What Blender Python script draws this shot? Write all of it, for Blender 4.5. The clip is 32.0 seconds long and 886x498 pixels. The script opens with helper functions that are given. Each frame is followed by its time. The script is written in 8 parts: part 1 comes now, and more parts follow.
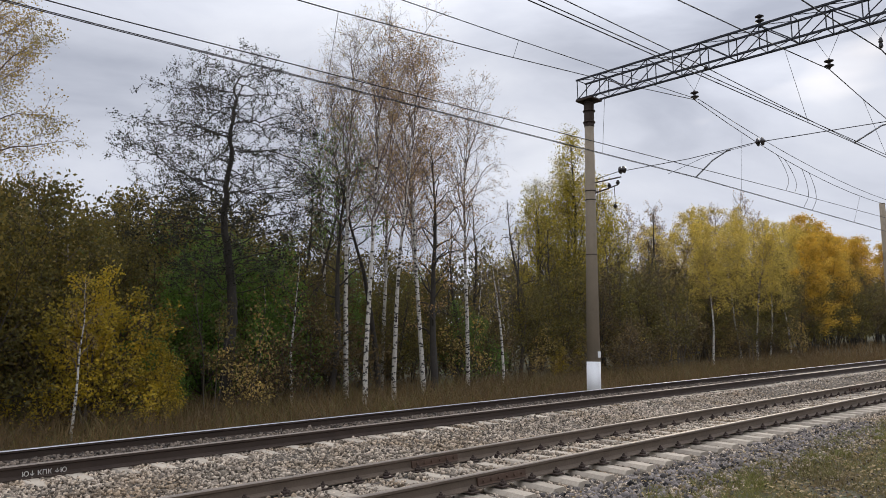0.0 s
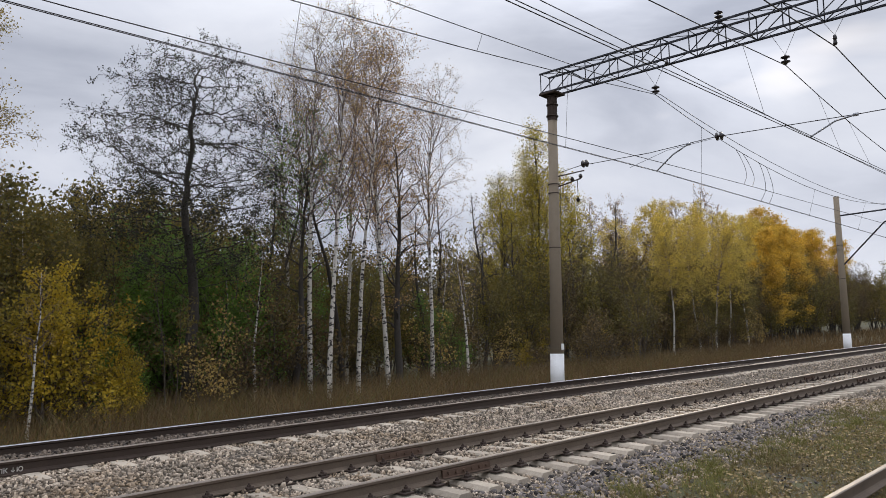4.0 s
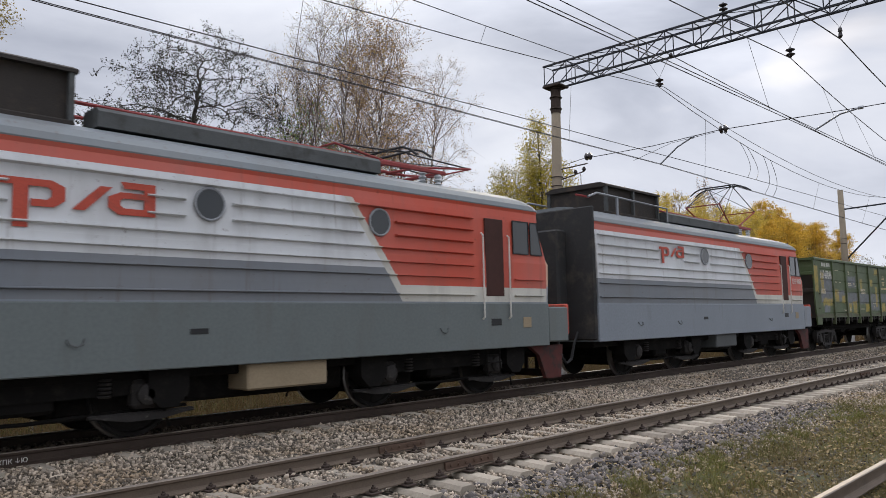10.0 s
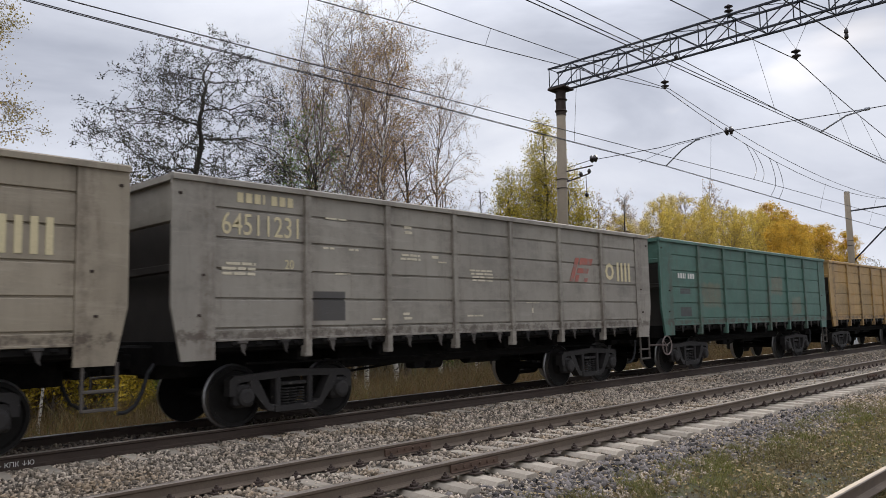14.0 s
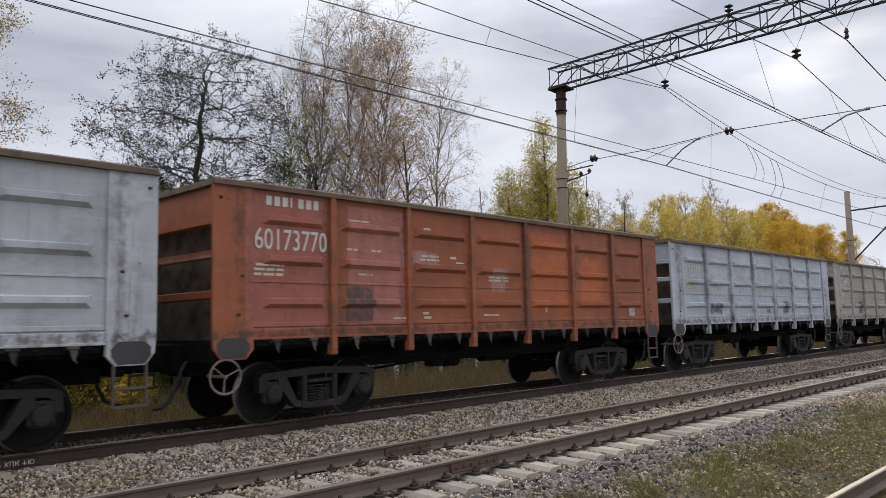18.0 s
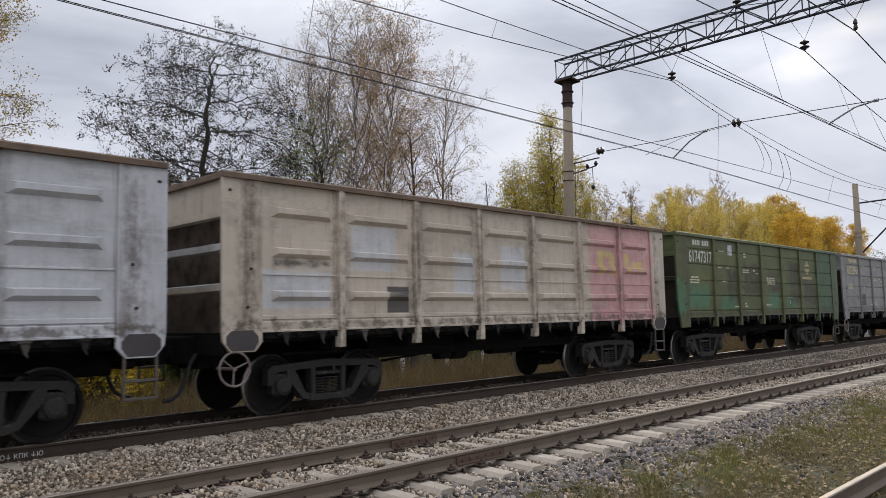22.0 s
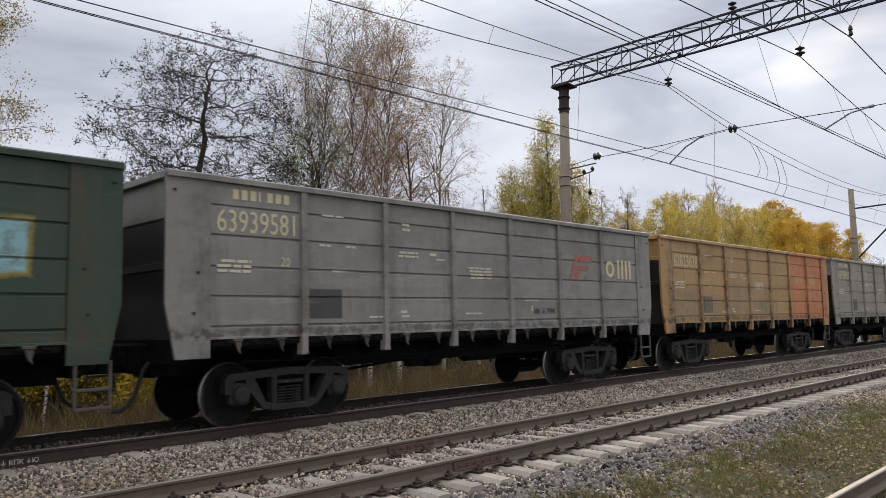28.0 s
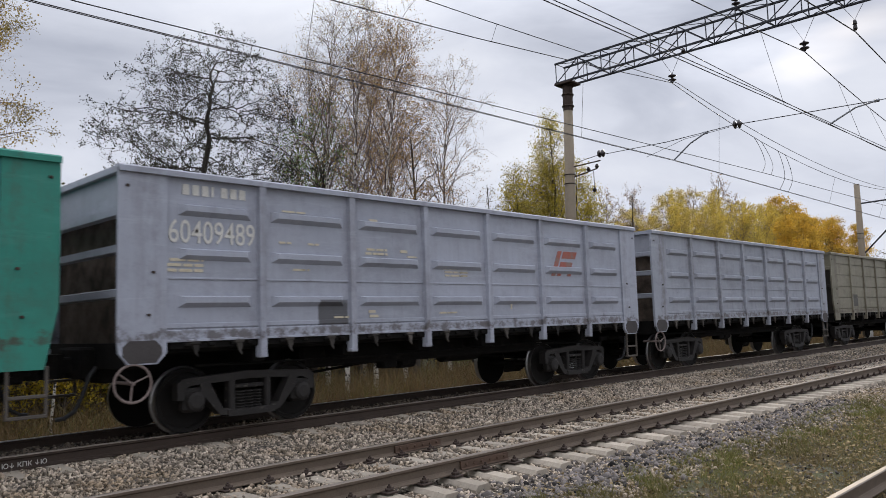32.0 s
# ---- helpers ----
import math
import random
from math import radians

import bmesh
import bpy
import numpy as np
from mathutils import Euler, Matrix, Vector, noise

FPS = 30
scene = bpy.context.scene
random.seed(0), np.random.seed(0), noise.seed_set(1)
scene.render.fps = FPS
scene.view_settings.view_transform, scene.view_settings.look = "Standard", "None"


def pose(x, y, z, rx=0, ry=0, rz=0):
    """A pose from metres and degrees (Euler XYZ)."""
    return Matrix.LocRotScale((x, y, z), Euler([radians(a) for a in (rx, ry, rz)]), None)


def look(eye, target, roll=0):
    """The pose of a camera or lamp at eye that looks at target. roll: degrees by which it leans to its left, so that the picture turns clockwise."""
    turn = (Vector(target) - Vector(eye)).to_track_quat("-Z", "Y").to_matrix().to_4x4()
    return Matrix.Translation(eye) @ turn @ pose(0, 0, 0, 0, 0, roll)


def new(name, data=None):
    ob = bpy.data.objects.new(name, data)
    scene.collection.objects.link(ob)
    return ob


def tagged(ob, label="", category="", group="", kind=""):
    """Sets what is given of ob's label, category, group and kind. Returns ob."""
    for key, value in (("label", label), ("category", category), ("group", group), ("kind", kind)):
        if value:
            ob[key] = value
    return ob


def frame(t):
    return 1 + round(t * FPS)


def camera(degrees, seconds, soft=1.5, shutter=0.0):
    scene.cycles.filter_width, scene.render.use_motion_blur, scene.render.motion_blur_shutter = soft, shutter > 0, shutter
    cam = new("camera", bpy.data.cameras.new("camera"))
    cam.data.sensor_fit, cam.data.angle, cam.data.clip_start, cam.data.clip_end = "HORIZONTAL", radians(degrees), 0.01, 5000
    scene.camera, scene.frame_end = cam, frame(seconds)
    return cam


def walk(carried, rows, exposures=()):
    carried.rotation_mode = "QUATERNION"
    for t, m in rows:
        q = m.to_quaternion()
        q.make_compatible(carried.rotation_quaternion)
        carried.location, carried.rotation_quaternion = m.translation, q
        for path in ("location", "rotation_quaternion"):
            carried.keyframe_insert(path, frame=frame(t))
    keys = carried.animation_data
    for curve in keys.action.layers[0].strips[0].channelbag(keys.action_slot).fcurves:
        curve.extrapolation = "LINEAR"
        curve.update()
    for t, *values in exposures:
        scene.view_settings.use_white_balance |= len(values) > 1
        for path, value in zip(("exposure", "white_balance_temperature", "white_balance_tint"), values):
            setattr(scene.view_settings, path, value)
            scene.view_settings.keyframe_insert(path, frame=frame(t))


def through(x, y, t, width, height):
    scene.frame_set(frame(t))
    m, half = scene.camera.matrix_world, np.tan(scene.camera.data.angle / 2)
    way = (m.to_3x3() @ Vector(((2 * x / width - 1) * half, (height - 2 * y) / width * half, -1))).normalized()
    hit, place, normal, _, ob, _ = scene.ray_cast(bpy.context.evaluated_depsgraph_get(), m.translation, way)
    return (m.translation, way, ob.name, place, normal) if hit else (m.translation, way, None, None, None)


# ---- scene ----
# ---- camera: held beside the near siding, panning slightly ----
EYE = Vector((0.0, 0.0, 1.513))


def aim(yaw, pitch, roll):
    a, b = radians(yaw), radians(pitch)
    way = Vector((math.sin(a) * math.cos(b), math.cos(a) * math.cos(b), math.sin(b)))
    return look(EYE, EYE + way, roll)


cam = camera(60.29, 32.0, 0.55, 0.08)
walk(cam, [(t, aim(yaw, pitch, roll)) for t, yaw, pitch, roll in (
    (0, 44.12, 6.55, -0.95), (0.5, 44.57, 6.49, -0.98), (1, 45.02, 6.43, -1.05), (1.5, 45.42, 6.36, -1.13), (2, 45.79, 6.25, -1.20),
    (2.5, 46.09, 6.16, -1.26), (3, 46.33, 6.07, -1.34), (3.5, 46.59, 6.06, -1.39), (5.5, 47.11, 5.84, -1.47), (6, 47.02, 5.69, -1.47),
    (6.5, 46.97, 5.51, -1.43), (7, 46.94, 5.39, -1.38), (7.5, 46.89, 5.34, -1.34), (8, 46.84, 5.32, -1.32), (8.5, 46.76, 5.34, -1.29),
    (9, 46.70, 5.36, -1.27), (9.5, 46.64, 5.41, -1.25), (10, 46.56, 5.47, -1.28), (10.5, 46.49, 5.53, -1.28), (11, 46.41, 5.59, -1.31),
    (11.5, 46.35, 5.64, -1.30), (12, 46.28, 5.67, -1.32), (12.5, 46.21, 5.68, -1.34), (13, 46.16, 5.66, -1.35), (13.5, 46.16, 5.65, -1.33),
    (14, 46.17, 5.66, -1.32), (14.5, 46.21, 5.68, -1.32), (16.5, 46.15, 5.69, -1.31), (17, 46.14, 5.68, -1.34), (17.5, 46.14, 5.65, -1.31),
    (18, 46.16, 5.63, -1.30), (18.5, 46.18, 5.59, -1.33), (19, 46.18, 5.55, -1.32), (19.5, 46.16, 5.49, -1.35), (20, 46.14, 5.43, -1.38),
    (20.5, 46.04, 5.34, -1.40), (21, 45.82, 5.23, -1.39), (21.5, 45.67, 5.12, -1.34), (22, 45.69, 5.10, -1.27), (22.5, 45.74, 5.15, -1.24),
    (23, 45.77, 5.22, -1.22), (23.5, 45.79, 5.26, -1.22), (24, 45.82, 5.31, -1.22), (24.5, 45.85, 5.37, -1.22), (25, 45.87, 5.40, -1.18),
    (25.5, 45.87, 5.43, -1.17), (27.5, 45.91, 5.49, -1.26), (28, 45.93, 5.50, -1.31), (28.5, 45.95, 5.52, -1.37), (29, 45.95, 5.53, -1.45),
    (29.5, 46.02, 5.53, -1.44), (30, 46.16, 5.52, -1.46), (30.5, 46.10, 5.48, -1.51), (31, 45.86, 5.43, -1.62), (31.5, 45.68, 5.42, -1.71),
    (32, 45.56, 5.42, -1.79)
)], exposures=[(0, 0.0), (6.5, 0.0), (9.5, 0.05), (32, 0.05)])

# ---- sky: bright broken overcast, sun behind the clouds ----
SUN_UP, SUN_TURN = radians(23), radians(66)
world = bpy.data.worlds.new("overcast_sky")
scene.world = world
world.use_nodes = True
wt = world.node_tree
wt.nodes.clear()


def wn(kind, **values):
    n = wt.nodes.new(kind)
    for k, v in values.items():
        n.inputs[k].default_value = v
    return n


w_out, w_bg = wn("ShaderNodeOutputWorld"), wn("ShaderNodeBackground", Strength=1.0)
w_sky = wn("ShaderNodeTexSky")
w_sky.sky_type, w_sky.sun_disc, w_sky.sun_elevation, w_sky.sun_rotation = "NISHITA", False, SUN_UP, SUN_TURN
w_tc, w_map = wn("ShaderNodeTexCoord"), wn("ShaderNodeMapping", Scale=(1.0, 1.0, 3.2), Location=(3.1, 0.4, 0.2))
w_n1, w_n2 = wn("ShaderNodeTexNoise", Scale=2.1, Detail=7.0, Roughness=0.52, Distortion=0.35), wn("ShaderNodeTexNoise", Scale=1.3, Detail=4.0)
w_r1, w_r2 = wn("ShaderNodeValToRGB"), wn("ShaderNodeValToRGB")
e = w_r1.color_ramp.elements
e[0].position, e[0].color = 0.30, (0.43, 0.46, 0.55, 1)
e[1].position, e[1].color = 0.72, (0.90, 0.92, 0.985, 1)
m1 = w_r1.color_ramp.elements.new(0.5)
m1.color = (0.675, 0.705, 0.80, 1)
e = w_r2.color_ramp.elements
e[0].position, e[0].color = 0.62, (0, 0, 0, 1)
e[1].position, e[1].color = 0.80, (0.6, 0.6, 0.6, 1)
w_gain = wn("ShaderNodeMix", Factor=1.0)
w_gain.data_type, w_gain.blend_type = "RGBA", "MULTIPLY"
w_gain.inputs[7].default_value = (0.10, 0.10, 0.10, 1)
w_mix = wn("ShaderNodeMix")
# an overcast sky is two to three times as bright overhead as at the horizon
w_sep, w_up, w_high = wn("ShaderNodeSeparateXYZ"), wn("ShaderNodeMapRange"), wn("ShaderNodeVectorMath")
w_up.inputs["From Min"].default_value, w_up.inputs["From Max"].default_value = 0.35, 1.0
w_up.inputs["To Min"].default_value, w_up.inputs["To Max"].default_value = 1.0, 2.6
w_high.operation = "SCALE"
# the sun behind thin cloud
w_dot, w_near, w_lit, w_sum = wn("ShaderNodeVectorMath"), wn("ShaderNodeMapRange"), wn("ShaderNodeMath"), wn("ShaderNodeMath")
w_dot.operation, w_lit.operation, w_sum.operation = "DOT_PRODUCT", "MULTIPLY", "ADD"
w_dot.inputs[1].default_value = (math.sin(SUN_TURN) * math.cos(SUN_UP), math.cos(SUN_TURN) * math.cos(SUN_UP), math.sin(SUN_UP))
w_near.interpolation_type = "SMOOTHERSTEP"
w_near.inputs["From Min"].default_value, w_near.inputs["From Max"].default_value, w_near.inputs["To Max"].default_value = 0.975, 1.0, 0.28
w_mix.data_type = "RGBA"
for a, b in ((w_tc.outputs["Generated"], w_map.inputs["Vector"]), (w_map.outputs[0], w_n1.inputs["Vector"]), (w_map.outputs[0], w_n2.inputs["Vector"]),
             (w_n1.outputs["Fac"], w_r1.inputs[0]), (w_n2.outputs["Fac"], w_r2.inputs[0]), (w_sky.outputs[0], w_gain.inputs[6]),
             (w_r2.outputs[0], w_mix.inputs[0]), (w_r1.outputs[0], w_mix.inputs[6]), (w_gain.outputs[2], w_mix.inputs[7]),
             (w_tc.outputs["Generated"], w_sep.inputs[0]), (w_sep.outputs[2], w_up.inputs[0]), (w_mix.outputs[2], w_high.inputs[0]), (w_tc.outputs["Generated"], w_dot.inputs[0]), (w_dot.outputs["Value"], w_near.inputs[0]), (w_near.outputs[0], w_lit.inputs[0]), (w_n1.outputs["Fac"], w_lit.inputs[1]), (w_lit.outputs[0], w_sum.inputs[0]), (w_up.outputs[0], w_sum.inputs[1]), (w_sum.outputs[0], w_high.inputs["Scale"]),
             (w_high.outputs[0], w_bg.inputs[0]), (w_bg.outputs[0], w_out.inputs[0])):
    wt.links.new(a, b)
sun = new("sun", bpy.data.lights.new("sun", "SUN"))
sun.data.energy, sun.data.angle, sun.data.color = 1.15, radians(25), (1.0, 0.87, 0.68)
sun.matrix_world = look((0, 0, 60), Vector((0, 0, 60)) - Vector((math.sin(SUN_TURN) * math.cos(SUN_UP), math.cos(SUN_TURN) * math.cos(SUN_UP), math.sin(SUN_UP))))
scene.view_settings.exposure = 0.0

# ---- materials ----
def tree_of(name):
    m = bpy.data.materials.new(name)
    m.use_nodes = True
    nt = m.node_tree
    return m, nt, nt.nodes["Principled BSDF"]


def add(nt, kind, **values):
    n = nt.nodes.new(kind)
    for k, v in values.items():
        n.inputs[k].default_value = v
    return n


def mixed(nt, fac, a, b, how="MIX"):
    """A colour mix; fac, a and b are sockets, colours or numbers."""
    n = nt.nodes.new("ShaderNodeMix")
    n.data_type, n.blend_type = "RGBA", how
    for i, v in ((0, fac), (6, a), (7, b)):
        if hasattr(v, "is_output"):
            nt.links.new(v, n.inputs[i])
        elif i == 0:
            n.inputs[i].default_value = v
        else:
            n.inputs[i].default_value = (*v, 1)
    return n.outputs[2]


def calc(nt, op, a, b=0.0, c=0.0):
    n = nt.nodes.new("ShaderNodeMath")
    n.operation = op
    for i, v in enumerate((a, b, c)):
        if hasattr(v, "is_output"):
            nt.links.new(v, n.inputs[i])
        else:
            n.inputs[i].default_value = v
    return n.outputs[0]


def ramp(nt, fac, lo, hi):
    n = add(nt, "ShaderNodeMapRange")
    n.inputs["From Min"].default_value, n.inputs["From Max"].default_value = lo, hi
    nt.links.new(fac, n.inputs[0])
    return n.outputs[0]


def noisy(nt, scale, detail=4.0, stretch=None, rough=0.55, at=(0, 0, 0), shift=0.0):
    """Noise in the object's space; shift moves it by chance from piece to piece."""
    tc = add(nt, "ShaderNodeTexCoord")
    mp = add(nt, "ShaderNodeMapping", Scale=stretch or (1, 1, 1), Location=at)
    n = add(nt, "ShaderNodeTexNoise", Scale=scale, Detail=detail, Roughness=rough)
    nt.links.new(tc.outputs["Object"], mp.inputs[0])
    if shift:
        mv = add(nt, "ShaderNodeVectorMath")
        mv.operation = "ADD"
        nt.links.new(mp.outputs[0], mv.inputs[0])
        nt.links.new(calc(nt, "MULTIPLY", add(nt, "ShaderNodeObjectInfo").outputs["Random"], shift), mv.inputs[1])
        nt.links.new(mv.outputs[0], n.inputs["Vector"])
    else:
        nt.links.new(mp.outputs[0], n.inputs["Vector"])
    return n.outputs["Fac"]


def finish(nt, bsdf, colour, rough, metal, bump_fac=None, bump=0.1, spec=0.4, deep=0.02):
    nt.links.new(colour, bsdf.inputs["Base Color"]) if hasattr(colour, "is_output") else None
    if hasattr(rough, "is_output"):
        nt.links.new(rough, bsdf.inputs["Roughness"])
    else:
        bsdf.inputs["Roughness"].default_value = rough
    bsdf.inputs["Metallic"].default_value = metal
    bsdf.inputs["Specular IOR Level"].default_value = spec
    if bump_fac is not None:
        b = add(nt, "ShaderNodeBump", Strength=bump, Distance=deep)
        nt.links.new(bump_fac, b.inputs["Height"])
        nt.links.new(b.outputs[0], bsdf.inputs["Normal"])


def surface(name, base, rough=0.8, metal=0.0, vary=0.3, scale=2.0, fine=35.0, bump=0.25, dirt=None, dirt_at=(0.5, 0.7), island=0.0, spec=0.35, deep=0.01, each=0.0, stretch=None):
    """Base colour with broad and fine variation, dirt in patches, and jitter by piece."""
    m, nt, bsdf = tree_of(name)
    broad, small = noisy(nt, scale, 5.0, stretch), noisy(nt, fine, 3.0)
    c = mixed(nt, broad, tuple(v * (1 - vary) for v in base), tuple(min(1, v * (1 + vary)) for v in base))
    c = mixed(nt, calc(nt, "MULTIPLY", ramp(nt, small, 0.35, 0.7), 0.35), c, tuple(v * 0.6 for v in base))
    if dirt:
        c = mixed(nt, ramp(nt, noisy(nt, scale * 1.7, 6.0, stretch, 0.65, (4, 2, 9)), *dirt_at), c, dirt)
    if island or each:
        src = add(nt, "ShaderNodeNewGeometry").outputs["Random Per Island"] if island else add(nt, "ShaderNodeObjectInfo").outputs["Random"]
        k = island or each
        hsv = add(nt, "ShaderNodeHueSaturation")
        nt.links.new(c, hsv.inputs["Color"])
        nt.links.new(calc(nt, "MULTIPLY_ADD", src, 2 * k, 1 - k), hsv.inputs["Value"])
        c = hsv.outputs[0]
    finish(nt, bsdf, c, rough, metal, small, bump, spec, deep)
    return m


def foliage(name, one, two, through=0.3, dark=None):
    """Leaves: every leaf between two colours, some light passing through."""
    m, nt, bsdf = tree_of(name)
    r = add(nt, "ShaderNodeNewGeometry").outputs["Random Per Island"]
    c = mixed(nt, r, one, two)
    c = mixed(nt, ramp(nt, noisy(nt, 0.6, 3.0), 0.4, 0.7), c, dark or tuple(v * 0.5 for v in one))
    finish(nt, bsdf, c, 0.65, 0.0, spec=0.2)
    tr, mx = add(nt, "ShaderNodeBsdfTranslucent"), add(nt, "ShaderNodeMixShader", Fac=through)
    nt.links.new(c, tr.inputs[0])
    out = nt.nodes["Material Output"]
    nt.links.new(bsdf.outputs[0], mx.inputs[1])
    nt.links.new(tr.outputs[0], mx.inputs[2])
    nt.links.new(mx.outputs[0], out.inputs[0])
    return m


def paint(name, base, fade=None, rust=0.35, marks=(), rough=0.55, seed=0.0, grime=1.0):
    """Weathered wagon paint in the wagon's own space: over-painted areas, running dirt, rust along the posts and the fold.
    marks: centre x and z, width, height, colour, raggedness, cover, and whether the posts are spared."""
    m, nt, bsdf = tree_of(name)
    fade = fade or tuple(min(1, v * 1.25 + 0.02) for v in base)
    tc, sep = add(nt, "ShaderNodeTexCoord"), add(nt, "ShaderNodeSeparateXYZ")
    nt.links.new(tc.outputs["Object"], sep.inputs[0])
    x, z = sep.outputs[0], sep.outputs[2]
    o = seed * 7.3
    post = calc(nt, "ABSOLUTE", calc(nt, "MULTIPLY", calc(nt, "SUBTRACT", calc(nt, "FRACT", calc(nt, "MULTIPLY_ADD", x, 1 / 1.74, 3.0)), 0.5), 1.74))
    broad = noisy(nt, 0.55, 5.0, at=(o, 0, 0), rough=0.65)
    blot = noisy(nt, 1.5, 7.0, (1.0, 1.0, 1.5), 0.7, (o, 9, 2))
    small = noisy(nt, 6.0, 6.0, None, 0.72, (o, 1, 3))
    run = noisy(nt, 2.6, 6.0, (1.6, 1.6, 0.16), 0.66, (o, 5, 0))
    drip = noisy(nt, 9.0, 4.0, (1.5, 1.5, 0.10), 0.6, (o, 2, 8))
    c = mixed(nt, ramp(nt, broad, 0.36, 0.66), base, fade)
    rag = calc(nt, "SUBTRACT", noisy(nt, 3.2, 6.0, None, 0.68, (o, 4, 6)), 0.5)
    for cx, cz, w, h, tone, ragged, cover, spare in marks:
        dx = calc(nt, "SUBTRACT", calc(nt, "ABSOLUTE", calc(nt, "SUBTRACT", x, cx)), w / 2)
        dz = calc(nt, "SUBTRACT", calc(nt, "ABSOLUTE", calc(nt, "SUBTRACT", z, cz)), h / 2)
        d = calc(nt, "MULTIPLY_ADD", rag, ragged, calc(nt, "MAXIMUM", dx, dz))
        k = calc(nt, "MULTIPLY", ramp(nt, d, 0.012 + ragged * 0.08, -0.012 - ragged * 0.08), cover)
        if spare:
            k = calc(nt, "MULTIPLY", k, calc(nt, "GREATER_THAN", post, 0.082))
        if ragged:
            k = calc(nt, "MULTIPLY", k, calc(nt, "MULTIPLY_ADD", ramp(nt, small, 0.62, 0.48), 0.55, 0.45))
        c = mixed(nt, k, c, tone)
    dirt = (0.085, 0.072, 0.056)
    c = mixed(nt, calc(nt, "MULTIPLY", ramp(nt, run, 0.47, 0.75), 0.24 * grime), c, dirt)
    c = mixed(nt, calc(nt, "MULTIPLY", ramp(nt, blot, 0.50, 0.74), 0.40 * grime), c, (0.070, 0.060, 0.048))
    pale = noisy(nt, 1.1, 7.0, (0.6, 1.0, 5.0), 0.7, (o, 3, 7))
    c = mixed(nt, calc(nt, "MULTIPLY", ramp(nt, pale, 0.55, 0.72), 0.26), c, tuple(min(1, v * 1.35 + 0.07) for v in fade))
    near = calc(nt, "MULTIPLY", ramp(nt, post, 0.30, 0.07), ramp(nt, calc(nt, "MULTIPLY_ADD", small, 0.5, calc(nt, "MULTIPLY", run, 0.5)), 0.45, 0.60))
    c = mixed(nt, calc(nt, "MULTIPLY", near, min(1.0, rust * 1.3)), c, (0.075, 0.048, 0.032))
    c = mixed(nt, calc(nt, "MULTIPLY", ramp(nt, drip, 0.63, 0.74), min(1.0, rust * 0.9)), c, (0.085, 0.050, 0.030))
    fold = ramp(nt, calc(nt, "MULTIPLY_ADD", small, 0.9, calc(nt, "MULTIPLY", ramp(nt, calc(nt, "ABSOLUTE", calc(nt, "SUBTRACT", z, 1.43)), 0.17, 0.03), 0.24)), 0.60, 0.74)
    c = mixed(nt, calc(nt, "MULTIPLY", fold, 0.72), c, (0.062, 0.043, 0.030))
    pits = noisy(nt, 13.0, 5.0, None, 0.7, (o, 8, 5))
    c = mixed(nt, calc(nt, "MULTIPLY", ramp(nt, pits, 0.65, 0.72), min(1.0, rust * 1.3)), c, (0.085, 0.042, 0.024))
    each = add(nt, "ShaderNodeHueSaturation")
    nt.links.new(c, each.inputs["Color"])
    nt.links.new(calc(nt, "MULTIPLY_ADD", add(nt, "ShaderNodeObjectInfo").outputs["Random"], 0.12, 0.95), each.inputs["Value"])
    dents = calc(nt, "MULTIPLY_ADD", noisy(nt, 1.7, 3.0, (1, 1, 1), 0.5, (o, 6, 1)), 1.0, calc(nt, "MULTIPLY", small, 0.12))
    finish(nt, bsdf, each.outputs[0], calc(nt, "MULTIPLY_ADD", blot, 0.35, rough - 0.15), 0.0, dents, 0.35, 0.35, 0.05)
    return m


STONE = surface("ballast_stone", (0.350, 0.290, 0.226), 0.9, vary=0.3, scale=0.7, fine=60, island=0.75, bump=0.3, dirt=(0.25, 0.188, 0.125), dirt_at=(0.46, 0.64))
STONE_COARSE = surface("coarse_stone", (0.140, 0.122, 0.112), 0.9, vary=0.3, scale=1.5, fine=60, island=0.95, bump=0.3)
# dark stone, lowered further to hold the passing train's shadow
STONE_SHADED = surface("shaded_dark_stone", (0.110, 0.086, 0.066), 0.85, vary=0.3, scale=0.8, fine=60, island=0.8, bump=0.3)
GROUND = surface("soil_and_gravel", (0.080, 0.064, 0.042), 0.95, vary=0.35, scale=1.2, fine=26, bump=0.9, deep=0.03, dirt=(0.065, 0.070, 0.028), dirt_at=(0.38, 0.6))
RAIL_SIDE = surface("rail_rust", (0.135, 0.102, 0.075), 0.75, 0.2, vary=0.35, scale=3, fine=50, bump=0.2)
# rail rust of the far track, darkened for the train's shadow
RAIL_SHADED = surface("shaded_rail_rust", (0.050, 0.034, 0.025), 0.75, 0.1, vary=0.4, scale=3, fine=50, bump=0.2)
RAIL_TOP = surface("rail_running_face", (0.42, 0.42, 0.43), 0.28, 0.9, vary=0.15, scale=2, fine=30, bump=0.05)
RAIL_TOP_DULL = surface("rail_dull_face", (0.24, 0.20, 0.165), 0.5, 0.5, vary=0.25, scale=2, fine=30, bump=0.05)
CONCRETE = surface("sleeper_concrete", (0.40, 0.345, 0.275), 0.9, vary=0.25, scale=3, fine=40, bump=0.25, dirt=(0.18, 0.13, 0.09), dirt_at=(0.54, 0.78), each=0.25)
CLIP = surface("fastening_iron", (0.06, 0.042, 0.034), 0.8, 0.3, scale=8)
POLE_C = surface("mast_concrete", (0.245, 0.200, 0.145), 0.9, vary=0.18, scale=1.5, fine=45, bump=0.3, dirt=(0.14, 0.11, 0.085), dirt_at=(0.55, 0.8))
LIME = surface("whitewash", (0.78, 0.78, 0.78), 0.85, vary=0.06, scale=2, fine=40, dirt=(0.5, 0.48, 0.45), dirt_at=(0.62, 0.85))
